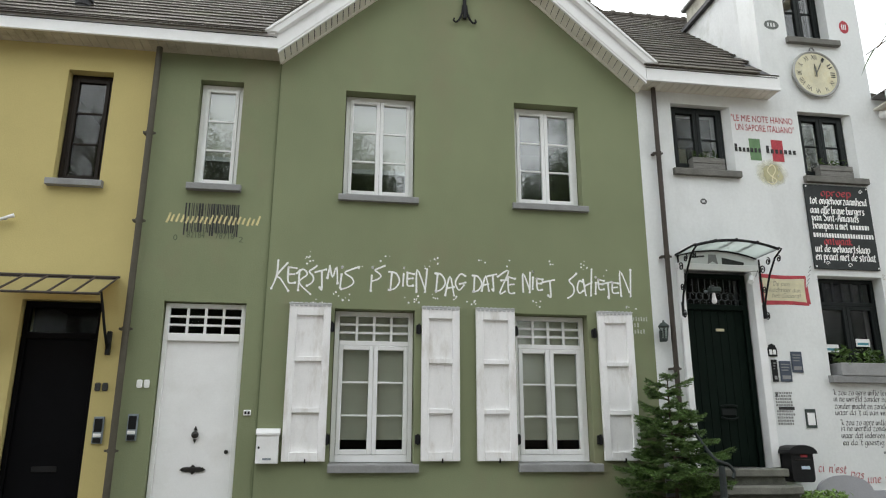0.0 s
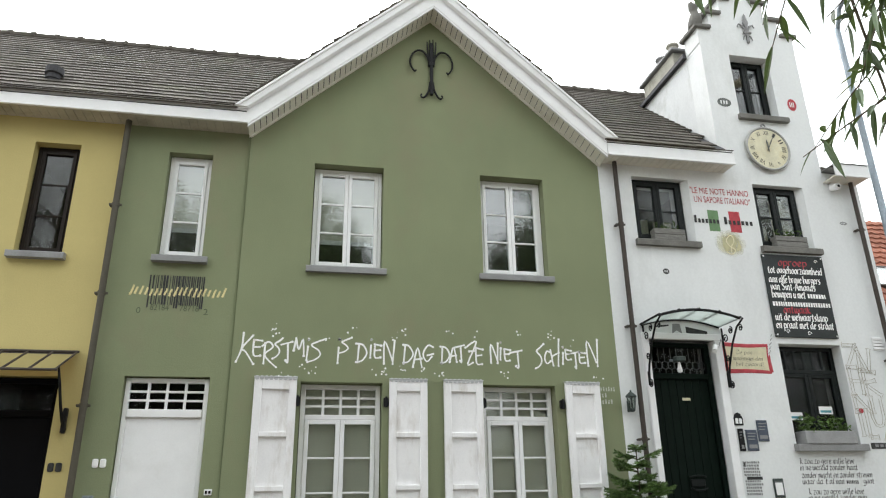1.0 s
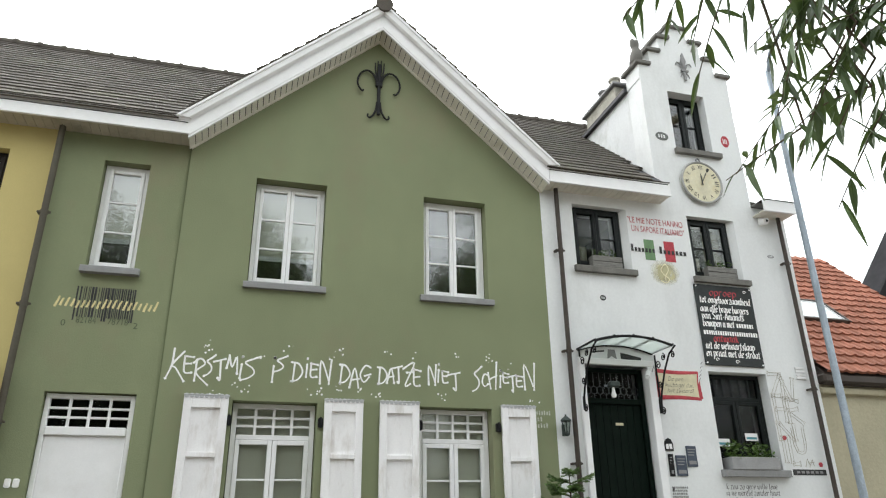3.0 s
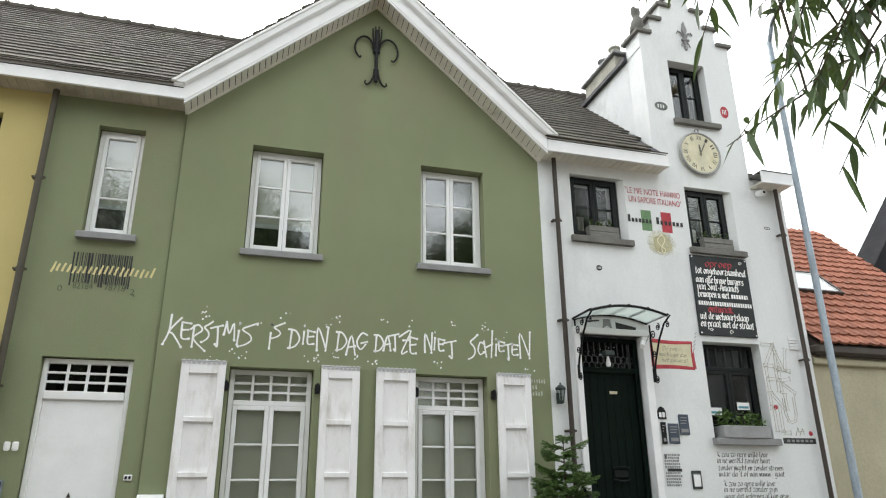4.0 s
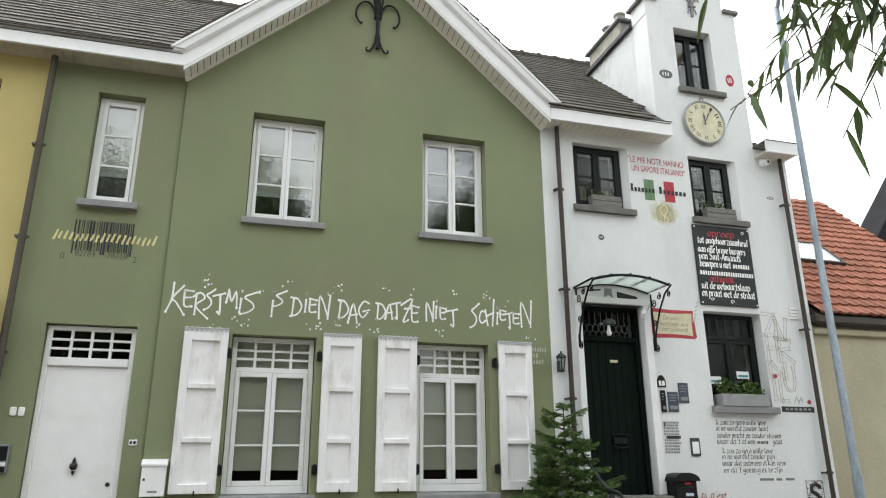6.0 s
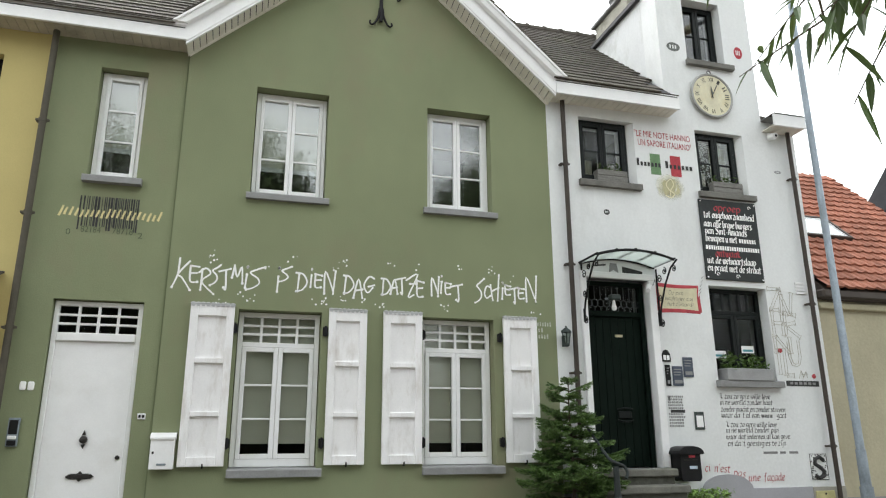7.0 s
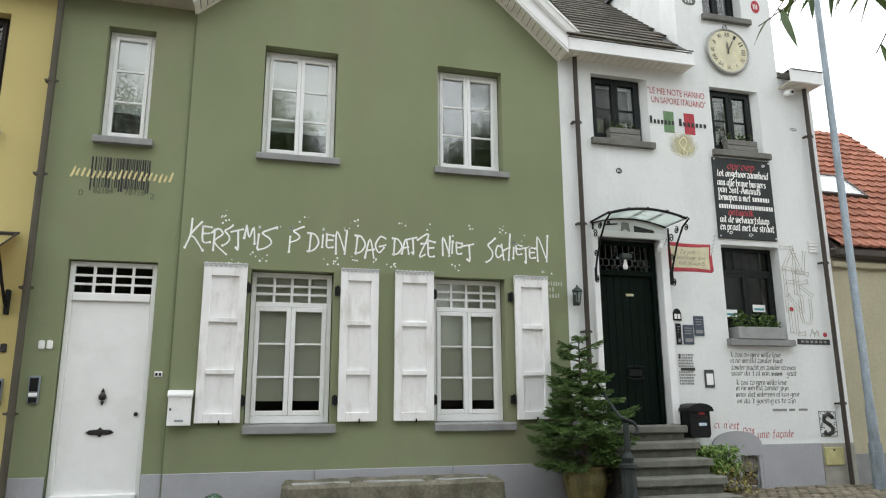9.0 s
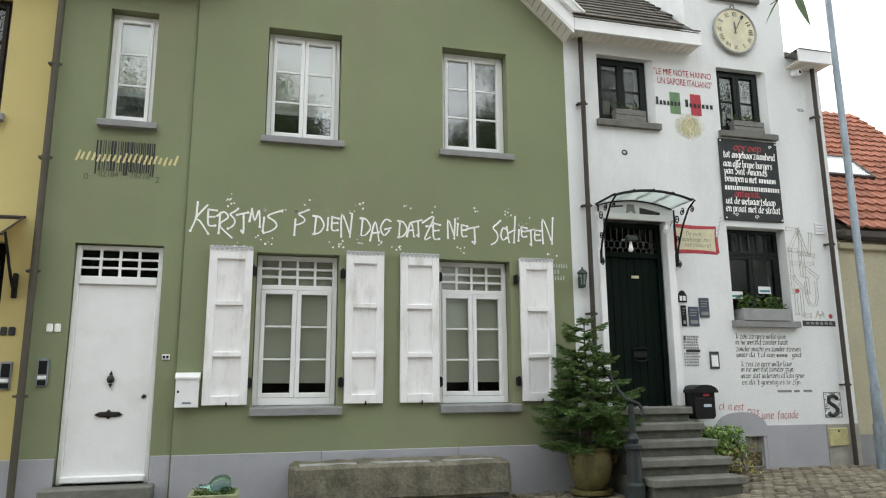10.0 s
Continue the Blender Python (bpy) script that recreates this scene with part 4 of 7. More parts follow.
# figurine on the lowest step of the gable
fg = thing("stone_figurine", "small weathered grey stone figurine on the gable step", "figurine")
bm = lathe(bmesh.new(), [(.085, 8.283), (.10, 8.30), (.105, 8.40), (.09, 8.49), (.055, 8.56), (.06, 8.60), (.072, 8.64), (.065, 8.69), (.03, 8.715)], 5.735, .09, 16)
for v in bm.verts:
    k_ = (v.co.z - 8.283) / .43
    v.co.x += .03 * math.sin(k_ * 3.1) - .01
    v.co.y = .09 + (v.co.y - .09) * 1.15 - .03 * k_
    if v.co.z > 8.68 and abs(v.co.x - 5.73) > .03:
        v.co.z += .045
part("body", bm, M_OLDSTONE, fg, smooth=True)

# iron ornaments
orn = thing("wall_anchor", "black wrought-iron lily wall anchor on the green gable", "wall anchor")
bm = bmesh.new()
ox = 1.455
box(bm, ox - .022, ox + .022, -.06, -.02, 6.52, 7.36, .006)
part("stem", bm, M_BLACK, orn)
for s in (-1, 1):
    bm = bmesh.new()
    arm = smooth_line([(.03, 6.98), (.05, 7.12), (.12, 7.215), (.20, 7.22), (.27, 7.15), (.30, 7.04), (.285, 6.95), (.235, 6.88), (.215, 6.90)], 4)
    tube(bm, [(ox + s * a, -.04, c) for a, c in arm], .016, .012, 7)
    part("curled_arm", bm, M_BLACK, orn)
    bm = bmesh.new()
    foot = smooth_line([(.02, 6.72), (.035, 6.60), (.08, 6.50), (.12, 6.465), (.15, 6.49), (.14, 6.52)], 4)
    tube(bm, [(ox + s * a, -.04, c) for a, c in foot], .016, .011, 7)
    part("curled_foot", bm, M_BLACK, orn)
for dx, h in ((-.05, 7.37), (-.017, 7.41), (.02, 7.42), (.055, 7.38)):
    bm = bmesh.new()
    tube(bm, [(ox + dx * .5, -.05, 7.05), (ox + dx * 1.1, -.055, 7.25), (ox + dx * 1.2, -.05, h)], .014, .008, 6)
    part("spike", bm, M_BLACK, orn)
part("collar", boxed(ox - .045, ox + .045, -.065, -.01, 6.98, 7.04, b=.008), M_BLACK, orn)

fleur = thing("lily_ornament", "weathered white metal lily on the stepped gable", "ornament")
bm = bmesh.new()
fx, fz = 6.56, 8.25
box(bm, fx - .02, fx + .02, -.035, -.002, fz - .22, fz + .30, .006)
part("stem", bm, M_STONE, fleur)
for s in (-1, 1):
    bm = bmesh.new()
    tube(bm, [(fx + s * .02, -.02, fz), (fx + s * .06, -.02, fz + .10), (fx + s * .12, -.02, fz + .13), (fx + s * .15, -.02, fz + .08)], .016, .01, 6)
    tube(bm, [(fx + s * .01, -.02, fz - .06), (fx + s * .06, -.02, fz - .10), (fx + s * .08, -.02, fz - .16)], .014, .008, 6)
    part("petal", bm, M_STONE, fleur)
part("band", boxed(fx - .07, fx + .07, -.045, -.01, fz - .05, fz - .015, b=.006), M_STONE, fleur)
bm = bmesh.new()
prism(bm, [(fx, fz + .02), (fx + .045, fz + .16), (fx, fz + .33), (fx - .045, fz + .16)], -.04, -.005)
part("petal", bm, M_STONE, fleur)


# ---- pipes ----
def downpipe(x, z0, z1, label, mat=M_PIPE, joints=(1.0, 2.6, 4.2), r=.031):
    dp = thing("drain_pipe", label, "drain pipe")
    bm = bmesh.new()
    tube(bm, [(x, -.075, z1 + .01), (x, -.075, z0)], r, sides=14)
    part("pipe", bm, mat, dp)
    for z in joints:
        bm = bmesh.new()
        tube(bm, [(x, -.075, z - .02), (x, -.075, z + .02)], r + .008, sides=14)
        box(bm, x - .075, x - r, -.085, -.002, z - .012, z + .012, .003)
        box(bm, x + r, x + r + .03, -.085, -.06, z - .012, z + .012, .003)
        part("bracket", bm, mat, dp)
    return dp


downpipe(-2.33, -.2, EZ, mat=M_PIPE2, label="brown zinc drain pipe between the yellow and green walls", joints=(1.0, 2.28, 3.52, 4.6), r=.036)
downpipe(4.018, -.15, EZ - .02, "brown zinc drain pipe on the white wall", joints=(1.95, 3.35, 4.75))
downpipe(7.76, -.05, EZ - .07, "brown zinc drain pipe at the white corner", joints=(1.05, 3.0, 4.9))

# ---- neighbour with orange roof ----
nb = thing("house", "low cream rendered house with an orange clay tile roof", "house")
part("wall", boxed(7.95, 11.6, .05, 4.0, -.4, 3.12, b=.01), M_CREAM_WALL, nb, "stained cream rendered wall")
part("cornice", boxed(7.95, 11.7, -.02, .05, 2.96, 3.06, b=.015), M_CREAM_WALL, nb)
part("plinth", boxed(7.955, 11.6, .02, .05, -.3, .38, b=.006), M_STONE, nb)
part("gutter", boxed(7.95, 11.75, -.12, .06, 3.10, 3.24, b=.03), M_PIPE, nb, "dark brown gutter")
NA = radians(45)
nv = Vector((0, math.cos(NA), math.sin(NA)))
NE = Vector((8.0, -.12, 3.25))
RL = 4.7
bm = bmesh.new()
va = [bm.verts.new(p) for p in (NE + Vector((0, 0, -.05)), NE + Vector((3.75, 0, -.05)), NE + Vector((3.75, 0, -.05)) + nv * RL, NE + Vector((0, 0, -.05)) + nv * RL)]
vb = [bm.verts.new(v.co + Vector((0, .1, -.12))) for v in va]
bm.faces.new(va)
bm.faces.new(vb[::-1])
for k in range(4):
    bm.faces.new((va[k], vb[k], vb[(k + 1) % 4], va[(k + 1) % 4]))
bmesh.ops.recalc_face_normals(bm, faces=bm.faces[:])
nroof = part("roof", bm, M_PIPE, nb, "roof deck below the clay tiles")
bm = bmesh.new()
prism(bm, [(11.35, 3.1), (11.60, 3.1), (11.60, 3.25), (11.35, 3.25)], .1, 7)
part("gable_edge", bm, M_CREAM_WALL, nb)
# one clay pantile: a flat pan with a roll at one side
TW, TH = .19, .235
tb = bmesh.new()
prof = [(0, .008), (.045, .003), (.100, .003), (.118, .016), (.142, .024), (.168, .016), (TW + .010, .006)]
lo = [tb.verts.new((x, 0, z * 1.25 + .034)) for x, z in prof]
hi = [tb.verts.new((x, TH + .05, z)) for x, z in prof]
un = [tb.verts.new((x, 0, z)) for x, z in prof]
for k in range(len(prof) - 1):
    tb.faces.new((lo[k], lo[k + 1], hi[k + 1], hi[k]))
    tb.faces.new((un[k], un[k + 1], lo[k + 1], lo[k]))
tile_me = bpy.data.meshes.new("clay_tile")
tb.normal_update()
tb.to_mesh(tile_me)
tb.free()
tile_me.materials.append(M_ORANGE)
tm = Matrix.Rotation(NA, 4, 'X')
rt = random.Random(3)
SKY = (8.66, 9.82, 1.60, 2.36)       # skylight on the roof: x from, to; along the slope from, to
rv, rfc = [], []
for j in range(20):
    for i in range(20):
        x, s = 8.0 + i * TW, j * TH
        if SKY[0] - TW < x < SKY[1] - .02 and SKY[2] - TH * .72 < s < SKY[3] - .02:
            continue
        m = Matrix.Translation(NE + Vector((x - 8.0, 0, 0)) + nv * (s + rt.uniform(-.006, .006))) @ tm @ pose(0, 0, 0, 0, rt.uniform(-.8, .8), rt.uniform(-.6, .6))
        if j < 15:
            o = new("clay_tile", tile_me)
            o.parent = nroof
            o.matrix_basis = m
        else:
            k = len(rv)
            rv.extend([tuple(m @ v.co) for v in tile_me.vertices])
            rfc.extend([tuple(k + q for q in p.vertices) for p in tile_me.polygons])
me = bpy.data.meshes.new("upper_tiles")
me.from_pydata(rv, [], rfc)
me.materials.append(material("orange_clay_tile_upper", (0.315, 0.128, 0.082), 0.8, vary=0.25, scale=5, bump=0.3, grain=60, island=0.2, stain=(0.2, 0.11, 0.07), stain_amt=0.5))
o = new("upper_tiles", me)
o.parent = nroof
tagged(o, kind="stuff")


def on_roof(bm):
    """From roof coordinates (x, along the slope, off it) into the world."""
    for v in bm.verts:
        v.co = Vector((v.co.x, NE.y, NE.z)) + nv * v.co.y + Vector((0, -math.sin(NA), math.cos(NA))) * v.co.z
    return bm


bm = bmesh.new()
a, c, d, e = SKY
box(bm, a, a + .05, d, e, 0, .08, .008)
box(bm, c - .05, c, d, e, 0, .08, .008)
box(bm, a + .05, c - .05, d, d + .05, 0, .08, .008)
box(bm, a + .05, c - .05, e - .05, e, 0, .08, .008)
skl = part("skylight", on_roof(bm), M_PIPE, nb, "dark framed roof skylight mirroring the sky")
part("pane", on_roof(boxed(a + .05, c - .05, d + .05, e - .05, .06, .07)), glass_material("skylight_glass", coat=.4), skl).visible_shadow = False
# added white sheet under the pane: paints the bright sky reflection
part("sky_reflection_panel", on_roof(boxed(a + .05, c - .05, d + .05, e - .05, .03, .035)), M_WHITE, skl, "white panel behind the skylight glass, standing in for reflected sky")

M_FARSLATE = material("sooty_slate", (.028, .028, .03), .95, vary=.2, scale=2, spec=.03)
far = thing("house", "distant dark slated house behind the orange roof", "house")
bm = bmesh.new()
prism(bm, [(17.0, -.3), (28.8, -.3), (28.8, 5.75), (22.9, 13.25), (17.0, 5.75)], 8.0, 9)
part("wall", bm, M_FARSLATE, far, "dark slate-clad gable wall")
bm = bmesh.new()
for x0, z0, x1, z1 in ((17.0, 5.6, 22.9, 13.1), (22.9, 13.1, 28.8, 5.6)):
    v = [bm.verts.new(p) for p in ((x0, 7.9, z0), (x1, 7.9, z1), (x1, 8.02, z1), (x0, 8.02, z0), (x0, 7.9, z0 + .2), (x1, 7.9, z1 + .2), (x1, 8.02, z1 + .2), (x0, 8.02, z0 + .2))]
    for f in ((0, 1, 2, 3), (7, 6, 5, 4), (0, 4, 5, 1), (1, 5, 6, 2), (2, 6, 7, 3), (3, 7, 4, 0)):
        bm.faces.new([v[i] for i in f])
bmesh.ops.recalc_face_normals(bm, faces=bm.faces[:])
part("roof", bm, M_FARSLATE, far, "dark slate roof")

# ---- yellow house details ----
yc = thing("door_canopy", "bronze-tinted lean-to glass canopy over the yellow house door", "canopy")
M_AMBER = glass_material("amber_glass", 1.5, (.50, .36, .10))
for i in range(6):
    x = -2.50 - i * .245
    bm = bmesh.new()
    tube(bm, [(x, .0, 2.86), (x, -.60, 2.565)], .011, sides=6)
    part("rib", bm, M_PIPE, yc)
    if i < 5:
        bm = bmesh.new()
        q = [(x - .012, .0, 2.858), (x - .012, -.6, 2.563), (x - .233, -.6, 2.563), (x - .233, .0, 2.858)]
        v = [bm.verts.new(p) for p in q] + [bm.verts.new((p[0], p[1], p[2] - .006)) for p in q]
        for f in ((0, 1, 2, 3), (7, 6, 5, 4), (0, 4, 5, 1), (1, 5, 6, 2), (2, 6, 7, 3), (3, 7, 4, 0)):
            bm.faces.new([v[k] for k in f])
        part("glass_panel", bm, M_AMBER, yc, "amber tinted glass panel")
for y, z in ((-.005, 2.865), (-.60, 2.56)):
    bm = bmesh.new()
    tube(bm, [(-2.48, y, z), (-3.74, y, z)], .014, sides=8)
    part("rail", bm, M_PIPE, yc)
for x in (-2.515, -3.70):
    bm = bmesh.new()
    box(bm, x - .022, x + .022, -.03, .03, 2.0, 2.26, .008)
    for o in (0, .05):
        tube(bm, [(x, -.02, 2.06 + o), (x, -.10, 2.12 + o), (x, -.22, 2.26 + o), (x, -.33, 2.42 + o), (x, -.42, 2.55 + o * .6), (x, -.46, 2.63)], .011, sides=6)
    part("bracket", bm, M_BLACK, yc, "curved black iron bracket")


def entry_panel(x, z, label):
    """A door phone: steel rim, dark glass, button row and hood."""
    t = thing("door_phone", label, "door phone")
    part("housing", boxed(x - .052, x + .052, -.002, .03, z - .14, z + .14, b=.006), M_GALV, t, "brushed steel housing")
    part("screen", boxed(x - .04, x + .04, -.006, 0.0, z - .02, z + .118, b=.002), M_BLACK, t, "black glass screen")
    part("button", boxed(x - .04, x + .04, -.012, -.001, z - .07, z - .035, b=.004), M_WHITE, t, "pale lit call button")
    part("lower_plate", boxed(x - .04, x + .04, -.006, 0.0, z - .13, z - .08, b=.002), M_BLACK, t)
    return t


entry_panel(-2.175, 1.24, "steel door phone on the green wall by the door")
entry_panel(-2.515, 1.21, "steel door phone on the yellow wall by the door")
# house numbers as plain bars
for x, z, mat, lab in ((-2.115, 1.70, M_PAINTWHITE, "white metal house number bars on the green wall"), (-2.54, 1.66, M_PAINTBLACK, "black metal house number bars on the yellow wall")):
    t = thing("number_sign", lab, "number sign")
    for dx in (-.038, .038):
        part("bar", boxed(x + dx - .03, x + dx + .03, .012, .03, z - .045, z + .045, b=.012), mat, t)
t = thing("bell_plate", "small white double bell plate on the green wall", "bell plate")
part("plate", boxed(-1.035, -.955, .012, .03, 1.37, 1.43, b=.004), M_WHITE, t)
for dx in (-.018, .018):
    part("button", boxed(-.995 + dx - .011, -.995 + dx + .011, .004, .014, 1.385, 1.415, b=.003), M_BLACK, t)
t = thing("wall_ornament", "small white bird ornament fixed to the yellow wall", "wall ornament")
bm = bmesh.new()
tube(bm, [(-3.90, -.01, 3.44), (-3.80, -.04, 3.475), (-3.72, -.05, 3.50), (-3.665, -.04, 3.525)], .012, .024, 8)
part("wing", bm, M_WHITE, t)
bm = bmesh.new()
tube(bm, [(-3.92, .03, 3.47), (-3.86, -.02, 3.48), (-3.74, -.02, 3.478)], .014, .008, 8)
part("body", bm, M_GALV, t)
# roof vent and dormer on the yellow roof
t = thing("roof_vent", "short dark grey vent pipe on the tiled roof", "roof vent")
bm = lathe(bmesh.new(), [(.085, 6.30), (.085, 6.42), (.10, 6.43), (.10, 6.46), (.085, 6.47), (.085, 6.50), (.11, 6.51), (.11, 6.60), (.08, 6.61)], -3.42, .30, 14)
part("pipe", bm, M_SLATE, t)
t = thing("dormer", "pale yellow roof dormer on the tiled roof", "dormer")
part("wall", boxed(-6.6, -4.93, .45, 2.2, 6.3, 7.5, b=.01), M_CREAM_WALL, t)
part("roof", boxed(-6.7, -4.87, .35, 2.3, 7.5, 7.6, b=.02), M_WHITE, t)

# ---- wall mounted things ----
t = thing("mailbox", "white metal mailbox on the green wall beside the shutter", "mailbox")
part("body", boxed(-.865, -.63, -.105, -.001, .865, 1.17, b=.006), M_WHITE, t)
bm = bmesh.new()
extrude_x(bm, [(-.118, 1.165), (-.118, 1.185), (-.09, 1.225), (-.001, 1.235), (-.001, 1.165)], -.873, -.622)
part("lid", bm, M_WHITE, t, "hinged white lid")
part("slot", boxed(-.79, -.70, -.109, -.104, .905, .925, b=.002), M_GALV, t)
part("lock", boxed(-.845, -.825, -.109, -.104, 1.02, 1.045, b=.004), M_BRONZE, t)

t = thing("post_box", "black curved-lid post box on the white wall beside the steps", "post box")
bm = bmesh.new()
prism(bm, [(5.27, .68), (5.30, .645), (5.53, .645), (5.555, .68), (5.555, .98), (5.27, .98)], -.24, -.001)
part("body", bm, M_BLACK, t)
bm = bmesh.new()
o = [(5.232, .965)] + [(5.412 + .178 * math.cos(radians(180 - a)), .98 + .085 * math.sin(radians(a))) for a in range(0, 181, 20)] + [(5.592, .965)]
prism(bm, o[::-1], -.275, -.001)
part("lid", bm, M_BLACK, t, "curved black lid")
part("label_strip", boxed(5.39, 5.48, -.244, -.239, .925, .955, b=.002), M_PAINTRED, t, "red sticker")
part("label_strip", boxed(5.39, 5.50, -.244, -.239, .79, .825, b=.002), material("pale_blue_paper", (.55, .65, .75), .8), t, "pale blue sticker")
part("slot", boxed(5.32, 5.51, -.248, -.239, .89, .902, b=.003), M_BRONZE, t)

t = thing("wall_lantern", "grey-green metal wall lantern on the white wall", "lantern")
M_VERD = material("dull_grey_green_metal", (.06, .075, .07), .6, .4, vary=.2, scale=15)
lx = 3.885
part("glass", lathe(bmesh.new(), [(.035, 2.31), (.055, 2.45)], lx, -.10, 6), glass_material("lantern_glass", 1.5, (.7, .75, .72)), t)
part("roof", lathe(bmesh.new(), [(.075, 2.45), (.07, 2.465), (.035, 2.495), (.012, 2.51), (.012, 2.53)], lx, -.10, 6), M_VERD, t)
part("base", lathe(bmesh.new(), [(.02, 2.27), (.042, 2.29), (.04, 2.31)], lx, -.10, 6), M_VERD, t)
for k in range(6):
    a = math.pi / 3 * k
    bm = bmesh.new()
    tube(bm, [(lx + .036 * math.cos(a), -.10 + .036 * math.sin(a), 2.31), (lx + .057 * math.cos(a), -.10 + .057 * math.sin(a), 2.45)], .006, sides=5)
    part("bar", bm, M_VERD, t)
bm = bmesh.new()
box(bm, lx - .02, lx + .02, -.012, 0, 2.28, 2.42, .004)
tube(bm, [(lx, -.005, 2.33), (lx, -.05, 2.30), (lx, -.10, 2.28)], .01, sides=6)
part("wall_bracket", bm, M_VERD, t)

t = thing("security_light", "grey floodlight with motion sensor over the door", "floodlight")
part("lamp_head", boxed(4.52, 4.66, -.16, -.06, 2.895, 2.965, b=.012), M_VERD, t)
bm = bmesh.new()
lathe(bm, [(.01, 2.76), (.028, 2.77), (.033, 2.80), (.024, 2.83), (.014, 2.895)], 4.585, -.10, 12)
part("sensor", bm, M_WHITE, t, "white motion sensor")
bm = bmesh.new()
tube(bm, [(4.59, -.10, 2.92), (4.59, .03, 2.94), (4.59, .12, 2.96)], .014, sides=6)
part("arm", bm, M_GALV, t)
t = thing("security_camera", "small white security camera by the door", "camera")
bm = bmesh.new()
tube(bm, [(5.14, -.07, 3.12), (5.05, -.19, 3.03)], .032, sides=12)
part("body", bm, M_WHITE, t)
bm = bmesh.new()
tube(bm, [(5.20, -.045, 3.13), (5.14, -.08, 3.12)], .015, sides=8)
part("arm", bm, M_WHITE, t)
bm = bmesh.new()
tube(bm, [(5.21, -.052, 3.13), (5.25, -.055, 3.22), (5.29, -.01, 3.18), (5.30, -.008, 3.10)], .005, sides=5)
part("cable", bm, M_STONE, t)
t = thing("security_camera", "round white camera below the stub gutter", "camera")
bm = bmesh.new()
tube(bm, [(7.47, -.02, 5.57), (7.47, -.15, 5.545)], .05, sides=12)
part("body", bm, M_WHITE, t)
part("lens", boxed(7.45, 7.49, -.17, -.15, 5.525, 5.565, b=.01), M_BLACK, t)
part("foot", boxed(7.44, 7.50, -.06, -.001, 5.55, 5.64, b=.008), M_WHITE, t)
t = thing("air_vent", "white louvred wall vent", "vent")
for k in range(4):
    part("slat", boxed(7.56, 7.72, -.022, -.001, 3.15 + k * .045, 3.188 + k * .045, b=.004), M_WHITE, t)

clock = thing("wall_clock", "round cream wall clock with roman numerals on white wall", "clock")
CKX, CKZ, CKR = 6.51, 6.13, .345


def disc(cx, cz, r, y0, y1, n=40):
    bm = bmesh.new()
    prism(bm, [(cx + r * math.cos(2 * math.pi * k / n), cz + r * math.sin(2 * math.pi * k / n)) for k in range(n)], y0, y1)
    return bm


part("face", disc(CKX, CKZ, CKR - .015, -.05, -.001), material("aged_clock_face", (.70, .66, .48), .6, vary=.12, scale=5, stain=(.62, .48, .18), stain_amt=.5), clock, "aged cream clock face")
bm = bmesh.new()
tube(bm, arc_pts(CKX, CKZ, CKR, 0, 360, 40, -.045), .02, sides=8)
part("rim", bm, material("clock_rim", (.35, .35, .33), .5, .3), clock, "grey metal rim")
bm = bmesh.new()
tube(bm, arc_pts(CKX, CKZ + CKR + .045, .032, 0, 360, 14, -.03), .011, sides=6)
part("hanging_ring", bm, M_STONE, clock)
for k, s in enumerate(("XII", "I", "II", "III", "IV", "V", "VI", "VII", "VIII", "IX", "X", "XI")):
    a = radians(90 - 30 * k)
    nx_, nz_ = CKX + .262 * math.cos(a), CKZ + .262 * math.sin(a)
    rot = -30 * k
    w = .022 + .02 * len(s)
    cr, sr = math.cos(radians(rot)), math.sin(radians(rot))
    text_mesh("numeral", s, nx_ - (w / 2) * cr + .035 * sr, nz_ - (w / 2) * sr - .035 * cr, .07, w, M_PAINTBLACK, -.0535, clock, rot, thick=.0)
M_HANDLE_GREY = material("grey_pointer_paint", (.13, .135, .12), .6, vary=.1)
for ang, ln, wd in ((95, .15, .012), (62, .25, .008)):
    a = radians(ang)
    bm = bmesh.new()
    d, n_ = Vector((math.cos(a), 0, math.sin(a))), Vector((-math.sin(a), 0, math.cos(a)))
    c0 = Vector((CKX, 0, CKZ))
    prism(bm, [((c0 + d * t_ + n_ * w_).x, (c0 + d * t_ + n_ * w_).z) for t_, w_ in ((-.05, -wd * .5), (ln * .6, -wd), (ln, 0), (ln * .6, wd), (-.05, wd * .5))], -.066, -.060)
    part("hand_pointer", bm, M_HANDLE_GREY, clock)

# board and signs
board = thing("sign_board", "black wooden board with white and red blackletter text", "sign")
part("panel", boxed(6.09, 7.04, -.028, -.004, 3.285, 4.46, b=.004), material("chalkboard_black", (.035, .04, .04), .7, vary=.2, scale=6), board)
for x in (6.115, 7.015):
    for z in (3.315, 4.43):
        part("screw", disc(x, z, .012, -.034, -.028, 10), M_WHITE, board)
BL = [("oproep", 6.32, .46, 4.30, M_PAINTRED), ("tot ongehoorzaamheid", 6.145, .85, 4.185, M_PAINTWHITE), ("aan alle brave burgers", 6.135, .80, 4.05, M_PAINTWHITE), ("van Sint-Amands", 6.14, .70, 3.945, M_PAINTWHITE),
      ("bewapen u met", 6.14, .52, 3.835, M_PAINTWHITE), (None, 6.69, .30, 3.84, M_PAINTWHITE), (None, 6.13, .88, 3.715, M_PAINTWHITE), ("ontwaak", 6.27, .42, 3.62, M_PAINTRED), ("uit de welvaartslaap", 6.13, .80, 3.515, M_PAINTWHITE), ("en praat met de straat", 6.12, .88, 3.405, M_PAINTWHITE)]


